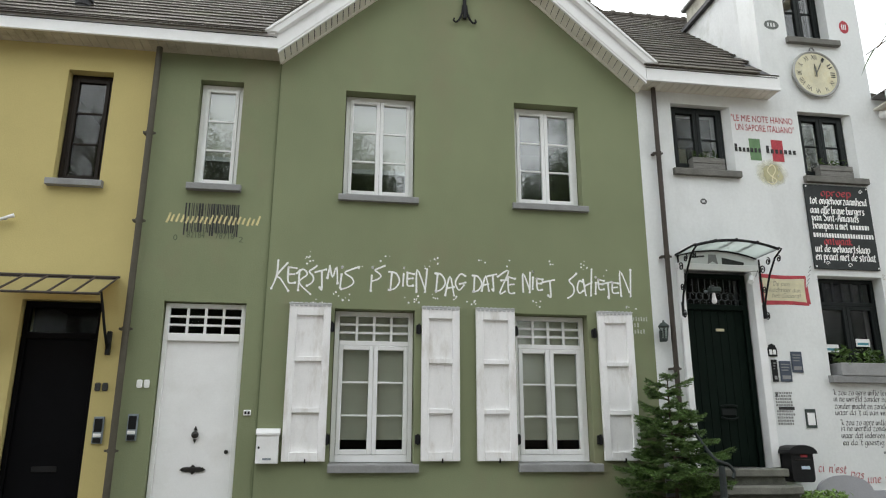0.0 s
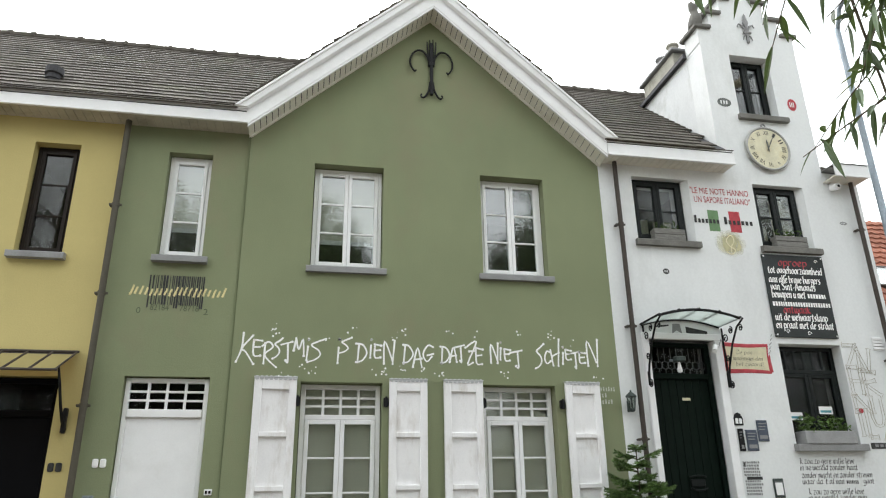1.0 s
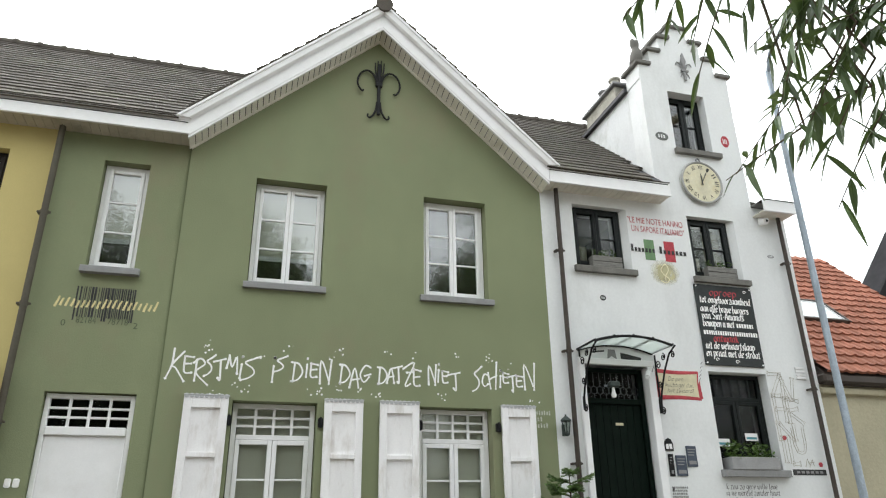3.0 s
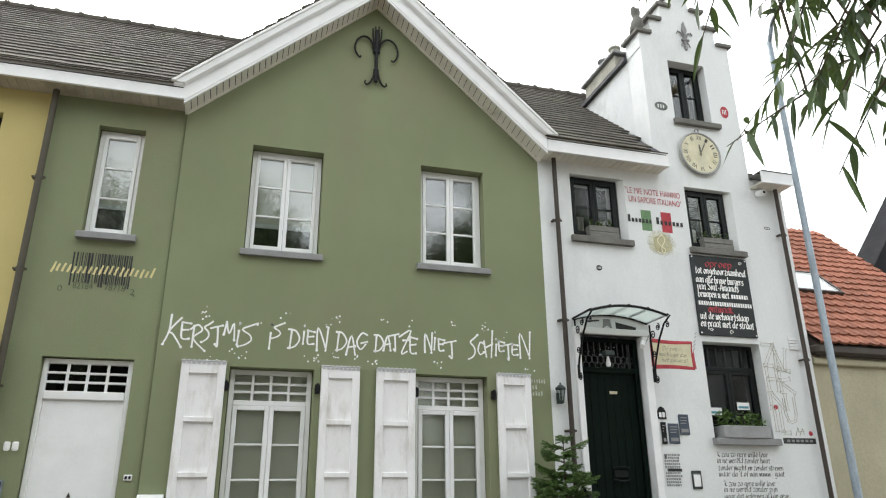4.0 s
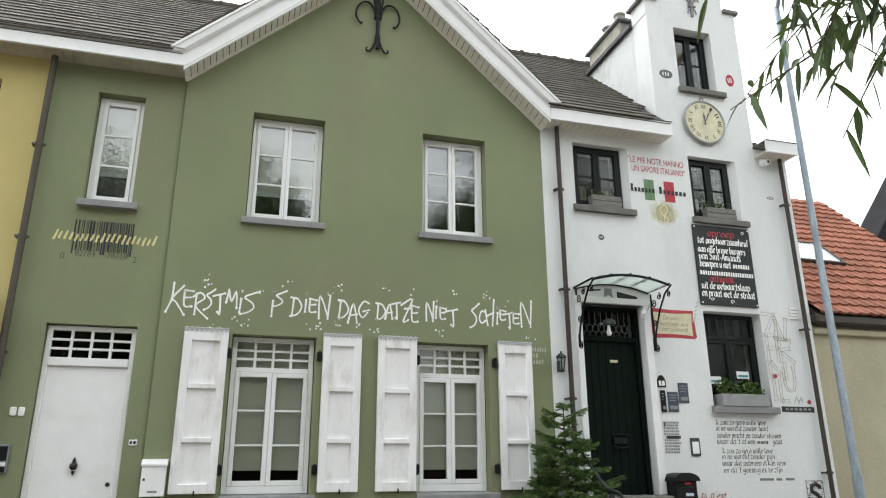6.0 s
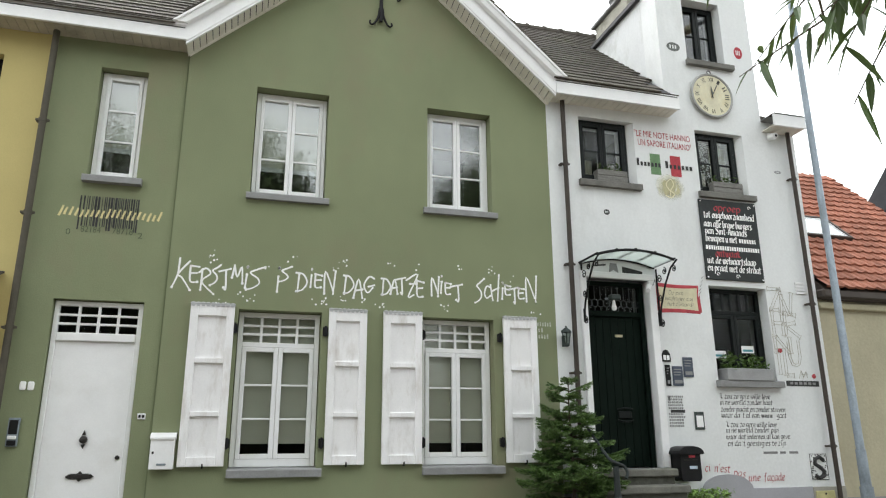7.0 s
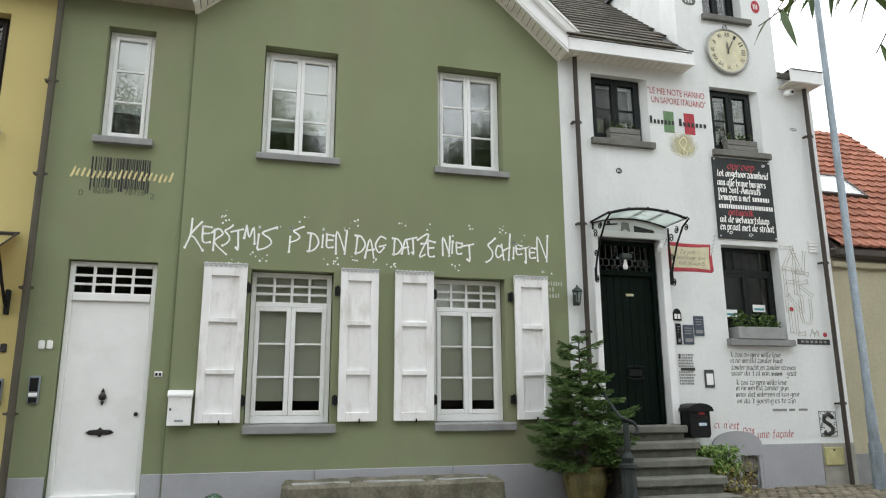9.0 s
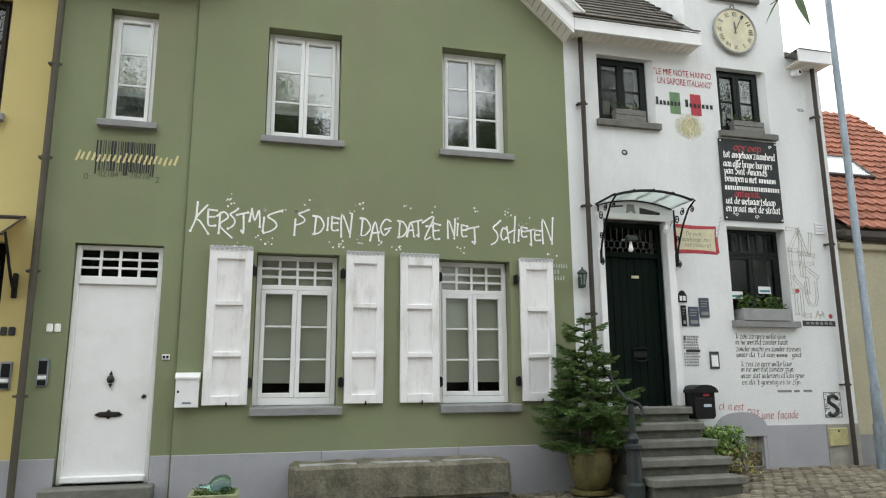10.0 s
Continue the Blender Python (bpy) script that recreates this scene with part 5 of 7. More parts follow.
def bars(parent, x, w, z, h, mat, y, seed=0, least=.04, most=.13, gap=.022):
    """A line of writing that cannot be read, as plain bars of word length."""
    rr = random.Random(seed)
    p = x
    while p < x + w - .02:
        q = min(x + w, p + rr.uniform(least, most))
        part("text_bar", boxed(p, q, y - .002, y, z, z + h), mat, parent)
        p = q + gap


for k, (s, x, w, z, mat) in enumerate(BL):
    if s:
        script_line("word", s, x, z, .066, w, mat, -.0305, board, weight=1.15, shear=.05)
    else:
        bars(board, x, w, z, .06, mat, -.0285, k, .018, .034, .012)
for cx, cz, r in ((6.60, 3.34, .035), (6.28, 3.36, .03), (6.92, 4.38, .03)):
    bm = bmesh.new()
    tube(bm, [(cx + r * (1 - k / 16) * math.cos(k * .5), -.031, cz + r * (1 - k / 16) * math.sin(k * .5)) for k in range(14)], .005, sides=4)
    part("flourish", bm, M_PAINTWHITE, board)

sg = thing("painted_sign", "cream sign with red border painted on the white wall", "sign")
bm = bmesh.new()
for q in (((5.30, 2.815), (5.62, 2.825), (5.95, 2.815)), ((5.31, 3.165), (5.60, 3.15), (5.95, 3.16)), ((5.305, 2.81), (5.315, 2.98), (5.305, 3.16)), ((5.945, 2.81), (5.935, 3.0), (5.945, 3.165))):
    brush(bm, q, .03, -.0005)
part("border", bm, M_PAINTRED, sg, "brushed red border")
part("field", boxed(5.31, 5.94, -.0045, -.001, 2.825, 3.15), M_CREAM, sg)
M_SEPIA = material("brown_grey_script", (.16, .15, .12), .9, vary=.3, scale=20)
for body, x, w, z in (("De pen", 5.47, .24, 3.04), ("machtiger dan", 5.41, .44, 2.96), ("het zwaard!", 5.44, .40, 2.885)):
    script_line("word", body, x, z, .034, w, M_SEPIA, -.0062, sg, weight=.8, shear=.2)
t = thing("painted_feather", "grey feather outline painted beside the sign", "wall painting")
bm = bmesh.new()
prism(bm, [(5.93, 3.02), (5.99, 3.10), (6.04, 3.24), (6.05, 3.36), (6.00, 3.30), (5.95, 3.16)], -.009, -.007)
part("vane", bm, M_WHITE_WALL, t)
for k in range(5):
    bm = bmesh.new()
    tube(bm, [(5.94 + k * .018, -.009, 3.05 + k * .06), (5.985 + k * .015, -.009, 3.10 + k * .055)], .005, sides=4)
    part("barb", bm, M_STONE, t)

# wall lettering: each letter with its place, foot and head
WORDS = (
    ("KERSTMIS", (("K", -0.82, -0.63, 2.77, 3.13), ("E", -0.65, -0.555, 2.87, 3.06), ("R", -0.545, -0.38, 2.74, 3.03), ("S", -0.42, -0.32, 2.84, 3.08), ("T", -0.33, -0.21, 2.80, 3.04), ("M", -0.19, -0.07, 2.88, 3.09), ("i", -0.06, -0.01, 2.83, 3.08), ("S", -0.03, 0.17, 2.81, 3.09))),
    ("IS", (("i", 0.30, 0.34, 2.80, 3.09), ("S", 0.33, 0.47, 2.92, 3.11))),
    ("DIEN", (("D", 0.53, 0.655, 2.82, 3.05), ("i", 0.675, 0.715, 2.88, 3.10), ("E", 0.735, 0.825, 2.88, 3.04), ("N", 0.84, 0.98, 2.81, 3.09))),
    ("DAG", (("D", 1.08, 1.20, 2.82, 3.05), ("A", 1.20, 1.32, 2.78, 3.01), ("G", 1.32, 1.45, 2.84, 3.04))),
    ("DAT", (("D", 1.535, 1.645, 2.83, 3.04), ("A", 1.645, 1.74, 2.85, 3.03), ("T", 1.72, 1.83, 2.85, 3.06))),
    ("ZE", (("Z", 1.845, 1.99, 2.82, 3.11), ("E", 1.965, 2.06, 2.83, 3.03))),
    ("NIET", (("N", 2.15, 2.255, 2.85, 3.09), ("i", 2.265, 2.30, 2.89, 3.11), ("E", 2.325, 2.405, 2.88, 3.03), ("T", 2.41, 2.55, 2.80, 3.01))),
    ("SCHIETEN", (("S", 2.72, 2.84, 2.79, 3.10), ("C", 2.845, 2.92, 2.86, 3.01), ("H", 2.925, 3.05, 2.83, 3.16), ("i", 3.06, 3.10, 2.86, 3.07), ("E", 3.115, 3.19, 2.91, 3.04), ("T", 3.18, 3.29, 2.81, 3.01), ("E", 3.29, 3.375, 2.87, 3.01), ("N", 3.39, 3.55, 2.84, 3.17))),
)
rw = random.Random(12)
for word, letters in WORDS:
    t = thing("wall_lettering", f"white hand-brushed word {word} on the green wall", "lettering", "brushed sentence on the green wall")
    for c, xa, xb, za, zb in letters:
        bm = bmesh.new()
        for q in strokes(CAPS[c]):
            pts = [(xa + (xb - xa) * px / 10 + rw.uniform(-.004, .004), za + (zb - za) * pz / 10 + rw.uniform(-.004, .004)) for px, pz in q]
            brush(bm, pts, .0105, -.002)
            for e in (pts[0], pts[-1]):
                join(bm, disc(e[0], e[1], rw.uniform(.012, .0165), -.0046, -.001, 10))
        part("letter", bm, M_PAINTWHITE, t)
t = thing("paint_splatter", "white paint specks around the brushed sentence", "lettering")
bm = bmesh.new()
for k in range(30):
    hx, hz = rw.uniform(-.88, 3.68), rw.choice((rw.uniform(2.66, 2.80), rw.uniform(3.08, 3.24)))
    for q in range(rw.choice((1, 2, 3, 5))):
        join(bm, disc(hx + rw.gauss(0, .035), hz + rw.gauss(0, .03), rw.uniform(.004, .013), -.004, -.001, 8))
t2 = part("specks", bm, M_PAINTWHITE, t)
t2["kind"] = "stuff"
t = thing("painted_signature", "small pale signature bars on the green wall", "lettering")
M_CHALK = material("thin_pale_paint", (.50, .52, .44), .9, vary=.3, scale=30)
for x, w, z in ((3.54, .20, 2.53), (3.55, .08, 2.455), (3.55, .15, 2.375)):
    n = round(w / .034)
    for k in range(n):
        part("text_bar", boxed(x + w * k / n, x + w * (k + .5) / n, -.003, -.001, z, z + (.055 if k % 2 else .045)), M_CHALK, t)
# barcode and yellow emblem on the entrance bay
t = thing("painted_barcode", "dark barcode with yellow brushed emblem on the green wall", "wall painting")
rb = random.Random(5)
x = -1.865
while x < -1.27:
    w = rb.choice((.006, .010, .016, .022))
    long_ = x < -1.84 or x > -1.30 or abs(x + 1.57) < .02
    part("bar", boxed(x, x + w, .026, .029, 3.40 if long_ else 3.44, 3.79), M_PAINTBLACK, t)
    x += w + rb.choice((.008, .012, .02))
M_DIGIT = material("dark_green_paint_line", (.10, .12, .075), .9)
for body, x, w, z in (("0", -1.965, .045, 3.33), ("82184", -1.82, .20, 3.37), ("78718", -1.50, .21, 3.37), ("2", -1.235, .05, 3.335)):
    text_mesh("digits", body, x, z, .07, w, M_DIGIT, .0255, t, thick=-.006)
# the yellow emblem: a row of chunky leaning brush marks
re2 = random.Random(14)
for k in range(20):
    bm = bmesh.new()
    x, z, h = -2.06 + k * .0535, 3.545 + re2.uniform(-.008, .012), re2.uniform(.075, .115) * (1.2 if k in (0, 19) else 1)
    brush(bm, [(x, z), (x + h * .16 + re2.uniform(-.006, .006), z + h * .5), (x + h * .3, z + h)], .0125, .027)
    part("emblem_stroke", bm, M_PAINTYELLOW, t)

t = thing("painted_quote", "red brushed capitals on the white wall", "lettering")
text_mesh("text_line", "\"LE MIE NOTE HANNO", 5.156, 5.335, .095, .915, M_PAINTRED, -.004, t, thick=.0)
text_mesh("text_line", "UN SAPORE ITALIANO\"", 5.205, 5.20, .095, .875, M_PAINTRED, -.004, t, thick=.0)
t = thing("painted_flag", "green, white and red flag painted on the white wall", "wall painting")
part("green_stripe", boxed(5.378, 5.54, -.004, -.001, 4.77, 5.085), M_PAINTGREEN, t)
part("red_stripe", boxed(5.705, 5.872, -.004, -.001, 4.77, 5.085), M_PAINTRED, t)
for k, (x, w) in enumerate(((5.16, .40), (5.62, .46))):
    [part("name_bar", boxed(x + w * q / 7, x + w * (q + .62) / 7, -.007, -.0045, 4.885, 4.945 + (q == 0) * .05), M_PAINTBLACK, t, "black signature bar") for q in range(7)]
M_WASH = material("faded_yellow_wash", (.66, .62, .38), .9, vary=.15, scale=6)
wn_, wl_k = M_WASH.node_tree.nodes, M_WASH.node_tree.links
w_tc = wn_.new("ShaderNodeTexCoord")
w_no = wn_.new("ShaderNodeTexNoise")
w_no.inputs["Scale"].default_value = 9
w_gr = wn_.new("ShaderNodeTexGradient")
w_gr.gradient_type = 'SPHERICAL'
w_mp = wn_.new("ShaderNodeMapping")
w_mp.inputs["Location"].default_value = (-5.66 / .27, 0, -4.60 / .23)
w_mp.inputs["Scale"].default_value = (1 / .27, 1, 1 / .23)
w_mu = wn_.new("ShaderNodeMath")
w_mu.operation = 'MULTIPLY'
w_rg = wn_.new("ShaderNodeMapRange")
w_rg.inputs["From Min"].default_value = .05
w_rg.inputs["From Max"].default_value = .34
w_rg.inputs["To Max"].default_value = .55
w_tr = wn_.new("ShaderNodeBsdfTransparent")
w_mx = wn_.new("ShaderNodeMixShader")
wl_k.new(w_tc.outputs["Object"], w_mp.inputs["Vector"])
wl_k.new(w_mp.outputs["Vector"], w_gr.inputs["Vector"])
wl_k.new(w_tc.outputs["Object"], w_no.inputs["Vector"])
wl_k.new(w_gr.outputs["Fac"], w_mu.inputs[0])
wl_k.new(w_no.outputs["Fac"], w_mu.inputs[1])
wl_k.new(w_mu.outputs[0], w_rg.inputs["Value"])
wl_k.new(w_rg.outputs["Result"], w_mx.inputs["Fac"])
wl_k.new(w_tr.outputs["BSDF"], w_mx.inputs[1])
wl_k.new(wn_["Principled BSDF"].outputs["BSDF"], w_mx.inputs[2])
wl_k.new(w_mx.outputs["Shader"], wn_["Material Output"].inputs["Surface"])
part("yellow_patch", disc(5.66, 4.60, .27, -.003, -.001, 24), M_WASH, t, "faded yellow wash")
bm = bmesh.new()
brush(bm, [(5.58, 4.47), (5.66, 4.44), (5.72, 4.50), (5.64, 4.56), (5.60, 4.64), (5.68, 4.72), (5.72, 4.64), (5.66, 4.54), (5.66, 4.46)], .008, -.004)
part("curl", bm, M_CREAM, t, "pale clef-like curl")

t = thing("painted_poem", "black calligraphy poem on the white wall", "lettering")
for s, x, w, z in (("'k zou zo gere wille leve", 6.105, .80, 1.665), ("in ne wereld zonder haat", 6.10, .83, 1.587), ("zonder macht en zonder streven", 6.105, 1.02, 1.497), ("waar da 't al van", 6.10, .60, 1.42),
                   ("gaat", 6.97, .16, 1.42), ("'k zou zo gere wille leve", 6.153, .80, 1.30), ("in ne wereld zonder pijn", 6.146, .83, 1.23), ("waar dat iedereen al kan geve", 6.14, 1.0, 1.145), ("en da 't goestig es te zijn", 6.15, .92, 1.06)):
    script_line("word", s, x, z, .043, w, M_PAINTBLACK, -.004, t, weight=.82)
bars(t, 6.73, .20, 1.42, .040, M_PAINTBLACK, -.002, 77, .008, .016, .014)
for x, w in ((6.69, .22), (6.95, .09), (7.10, .14)):
    part("name_bar", boxed(x, x + w, -.004, -.002, .955, .985), M_STONE, t, "grey name bars")
t = thing("painted_motto", "red cursive motto along the arched plinth", "lettering")
for s, x, w, z, r in (("ci", 5.774, .085, .745, 4), ("n'est", 5.91, .24, .745, -4), ("pas", 6.19, .185, .69, -9), ("une", 6.41, .19, .617, 0), ("façade", 6.645, .335, .617, 0)):
    script_line("word", s, x, z, .062, w, M_PAINTRED, -.004, t, weight=.75, rot=r)

# tall outlined bars and curves
t = thing("painted_outline_art", "thin grey and gold outlined ornament painted on the white wall", "wall painting")
M_LINE = material("thin_gold_grey_paint", (.46, .43, .36), .9, vary=.2, scale=20)


def outlined(x0, x1, z0, z1, code, w=.021):
    """Serifed bars of a tall form, drawn as double lines."""
    for q in strokes(code):
        pts = [Vector((x0 + (x1 - x0) * px / 10, -.004, z0 + (z1 - z0) * pz / 10)) for px, pz in q]
        for a, b in zip(pts, pts[1:]):
            d = (b - a).normalized()
            n = Vector((-d.z, 0, d.x)) * w
            bm = bmesh.new()
            ring = [a + n * 1.7, a + n * 1.5 + d * .012, a + n + d * .022, b + n - d * .022, b + n * 1.5 - d * .012, b + n * 1.7, b - n * 1.7, b - n * 1.5 - d * .012, b - n - d * .022, a - n + d * .022, a - n * 1.5 + d * .012, a - n * 1.7]
            tube(bm, ring + [ring[0]], .0028, sides=4)
            part("outlined_stroke", bm, M_LINE, t)


outlined(7.079, 7.303, 2.903, 3.205, "0,10 10,10|9,10 1,0|0,0 7,0")
outlined(7.28, 7.48, 2.832, 3.164, "0,10 6,0|10,10 7,0|0,0 1,9")
outlined(7.109, 7.268, 2.542, 2.891, "0,0 0,10|10,0 10,10|0,5 10,5")
outlined(7.256, 7.539, 2.524, 2.868, "2,0 2,10|2,10 9,9|2,5 8,6|3,4 10,0")
outlined(7.103, 7.35, 2.293, 2.524, "0,0 0,10|1,10 9,0|10,0 10,10")
outlined(7.079, 7.185, 2.003, 2.359, "5,0 5,10")
outlined(7.197, 7.35, 1.992, 2.359, "2,0 2,10|2,0 10,0")
bm = bmesh.new()
for r in (.13, .082):
    tube(bm, [(7.40 - r * .8, -.005, 2.46), (7.40 - r * .8, -.005, 2.24), (7.40 - r * .5, -.005, 2.20 - r * .5), (7.40, -.005, 2.20 - r * .65), (7.40 + r * .5, -.005, 2.20 - r * .5), (7.40 + r * .8, -.005, 2.24), (7.40 + r * .8, -.005, 2.48)], .0032, sides=4)
part("outlined_stroke", bm, M_LINE, t)
for code in ("0,0 3,10 5,2", "4,0 8,9 9,1|3,5 10,6"):
    bm = bmesh.new()
    for q in strokes(code):
        tube(bm, [(7.42 + px * .016, -.005, 1.95 + pz * .011) for px, pz in q], .004, sides=4)
    part("scribble", bm, M_LINE, t)
for x, z in ((7.165, 2.33), (7.675, 1.985)):
    part("red_dot", disc(x, z, .032, -.005, -.001, 16), M_PAINTRED, t)
part("caption_bar", boxed(7.20, 7.74, -.004, -.001, 1.845, 1.92), M_PAINTBLACK, t, "black caption strip")
for k in range(6):
    part("caption_mark", boxed(7.26 + k * .075, 7.31 + k * .075, -.006, -.004, 1.868, 1.90), M_STONE, t)

# emblem square by the drain pipe
t = thing("painted_emblem", "black and white square emblem painted on the white wall", "wall painting")
part("field", boxed(7.41, 7.685, -.003, -.001, .615, .95), M_WHITE_WALL, t)
bm = bmesh.new()
tube(bm, [(7.62, -.006, .87), (7.56, -.006, .91), (7.49, -.006, .88), (7.48, -.006, .82), (7.55, -.006, .78), (7.61, -.006, .73), (7.60, -.006, .67), (7.53, -.006, .64), (7.46, -.006, .67)], .028, sides=6)
part("bold_curve", bm, M_PAINTBLACK, t)
for q in ((7.41, 7.685, .615, .622), (7.41, 7.685, .943, .95), (7.41, 7.417, .622, .943), (7.678, 7.685, .622, .943)):
    part("border_line", boxed(q[0], q[1], -.006, -.003, q[2], q[3]), M_PAINTBLACK, t)
re_ = random.Random(2)
for k in range(70):
    x, z = re_.uniform(7.415, 7.66), re_.uniform(.62, .93)
    if abs(z - .785) < .10 and abs(x - 7.54) < .05:
        continue
    part("mark", boxed(x, x + .018, -.005, -.003, z, z + .014), M_PAINTBLACK, t)

# plaques by the door
t = thing("number_sign", "dark arched number plaque on the white wall", "number sign")
bm = bmesh.new()
prism(bm, [(5.285, 2.13), (5.41, 2.13), (5.41, 2.22), (5.385, 2.27), (5.347, 2.29), (5.31, 2.27), (5.285, 2.22)], -.014, -.001)
part("plate", bm, M_BLACK, t)
for dx in (-.025, .025):
    part("bar", boxed(5.347 + dx - .019, 5.347 + dx + .019, -.018, -.014, 2.15, 2.215, b=.004), M_WHITE, t)
M_PLAQ = material("blue_grey_enamel", (.065, .08, .11), .4, vary=.15, scale=10)
for x0, x1, z0, z1, nm, mat, lab in ((5.315, 5.39, 1.815, 2.09, "door_phone", M_BLACK, "narrow dark door phone on the white wall"), (5.42, 5.575, 1.82, 2.075, "plaque", M_PLAQ, "blue-grey printed plaque on the white wall"),
                                     (5.592, 5.74, 1.935, 2.195, "plaque", M_PLAQ, "blue-grey printed plaque with a pale foot"), (5.69, 5.83, 1.265, 1.49, "plaque", M_VERD, "grey-green framed notice on the white wall")):
    t = thing(nm, lab, "plaque")
    part("plate", boxed(x0, x1, -.016, -.001, z0, z1, b=.004), mat, t)
    part("pale_panel", boxed(x0 + .02, x1 - .02, -.019, -.016, z0 + .03, z0 + .075 if nm != "plaque" or mat is not M_VERD else z1 - .05, b=.002), M_STONE if mat is not M_VERD else M_WHITE, t)
    for k in range(3):
        part("text_bar", boxed(x0 + .02, x1 - .02 - .012 * k, -.018, -.016, z1 - .05 - k * .035, z1 - .038 - k * .035), M_STONE, t)
t = thing("painted_text_block", "block of tiny grey writing with a dark word bar", "lettering")
for k in range(11):
    if k != 5:
        bars(t, 5.32, .235, 1.30 + k * .037, .024, M_STONE, -.003, 40 + k, .012, .03, .010)
part("word_bar", boxed(5.35, 5.56, -.004, -.001, 1.478, 1.515), M_PAINTBLACK, t)
part("dark_mark", boxed(5.33, 5.355, -.004, -.001, 1.63, 1.69), M_PAINTBLACK, t)
# small badges
M_BADGE = material("faded_badge_paint", (.16, .17, .16), .85, vary=.5, scale=22)
for x, z, w, h, mat, lab in ((5.953, 6.895, .23, .15, M_BADGE, "small dark oval badge painted on the white gable"), (4.63, 4.14, .09, .08, M_PAINTBLACK, "small dark scribble painted on the white wall"),
                             (7.115, 6.968, .15, .21, M_PAINTRED, "small red emblem painted on the white gable"), (7.547, 5.017, .12, .05, M_STONE, "faint grey mark on the white wall")):
    t = thing("painted_badge", lab, "wall painting")
    bm = bmesh.new()
    prism(bm, [(x + w / 2 * math.cos(a * math.pi / 8), z + h / 2 * math.sin(a * math.pi / 8)) for a in range(16)], -.004, -.001)
    part("shape", bm, mat, t)
    for k in range(3):
        part("inner_mark", boxed(x - w * .28 + k * w * .2, x - w * .18 + k * w * .2, -.006, -.004, z - h * .2, z + h * .2), M_WHITE_WALL, t)

# window boxes and things at the white windows
M_WOODBOX = material("weathered_wood", (.20, .195, .18), .85, vary=.25, scale=8, bump=.4, streak=6)
M_LEAF = material("planter_leaf", (.075, .13, .03), .6, vary=.3, scale=20, island=.35)


def leaf_mass(name, x0, x1, y0, y1, z0, z1, n, size, mat, parent, seed, droop=0.0):
    """Many small folded leaves filling a rough box."""
    rr = random.Random(seed)
    bm = bmesh.new()
    for k in range(n):
        c = Vector((rr.uniform(x0, x1), rr.uniform(y0, y1), z0 + (z1 - z0) * rr.random() ** 1.3))
        s = size * rr.uniform(.6, 1.3)
        m = Matrix.Translation(c) @ Euler((rr.uniform(-.9, .9) - droop, rr.uniform(-.9, .9), rr.uniform(0, 6.3))).to_matrix().to_4x4()
        p = [m @ Vector(q) for q in ((0, 0, 0), (s * .22, s * .45, s * .06), (0, s, -s * .05), (-s * .22, s * .45, s * .06))]
        v = [bm.verts.new(q) for q in p]
        bm.faces.new((v[0], v[1], v[2]))
        bm.faces.new((v[0], v[2], v[3]))
    o = part(name, bm, mat, parent)
    o["kind"] = "stuff"
    return o


wb = thing("window_box", "long grey zinc planter with green shoots on the sill", "planter")
bm = bmesh.new()
box(bm, 6.20, 6.94, -.10, .10, 1.90, 2.06, .006)
part("trough", bm, material("zinc_planter", (.33, .33, .33), .55, .3, vary=.12, scale=6), wb)
leaf_mass("shoots", 6.22, 6.92, -.06, .08, 2.05, 2.24, 260, .075, M_LEAF, wb, 4)
for i, (x0, x1, z) in enumerate(((4.52, 4.98, 4.59), (6.37, 6.87, 4.59))):
    t = thing("window_box", "weathered grey wooden planter with sparse plants on the sill", "planter", "weathered wooden window boxes")
    for k in range(2):
        part("board", boxed(x0, x1, -.03, -.012, z + k * .085, z + .078 + k * .085, b=.004), M_WOODBOX, t)
    part("board", boxed(x0, x0 + .018, -.012, .10, z, z + .16, b=.003), M_WOODBOX, t)
    part("board", boxed(x1 - .018, x1, -.012, .10, z, z + .16, b=.003), M_WOODBOX, t)
    part("soil", boxed(x0 + .018, x1 - .018, -.012, .10, z, z + .145), M_PIPE, t)
    leaf_mass("sprigs", x0 + .03, x1 - .03, 0, .09, z + .14, z + .27, 90, .06, M_LEAF, t, 60 + i)
for x0, x1, z in ((6.20, 6.40, 2.22), (6.66, 6.86, 2.30)):
    t = thing("paper_notice", "white printed notice behind the window glass", "notice")
    part("sheet", boxed(x0, x1, .15, .153, z, z + .10), M_WHITE, t)
    part("text_bar", boxed(x0 + .02, x1 - .02, .147, .15, z + .02, z + .05), material("teal_print", (.1, .3, .35), .8), t)
for i, (x0, x1, z0, z1) in enumerate(((4.34, 4.62, 4.62, 5.0), (4.70, 4.98, 4.62, 4.98), (6.22, 6.50, 4.62, 5.0), (6.60, 6.9, 4.62, 5.45))):
    t = thing("curtain", "thin pale curtain behind dark window glass", "curtain", "thin curtains of the white house")
    bm = bmesh.new()
    n = 16
    a = [bm.verts.new((x0 + (x1 - x0) * k / n, .30 + .015 * math.sin(k * 1.7), z0)) for k in range(n + 1)]
    c = [bm.verts.new((x0 + (x1 - x0) * k / n, .30 + .015 * math.sin(k * 1.7), z1)) for k in range(n + 1)]
    for k in range(n):
        bm.faces.new((a[k], a[k + 1], c[k + 1], c[k]))
    part("cloth", bm, M_BLIND, t)

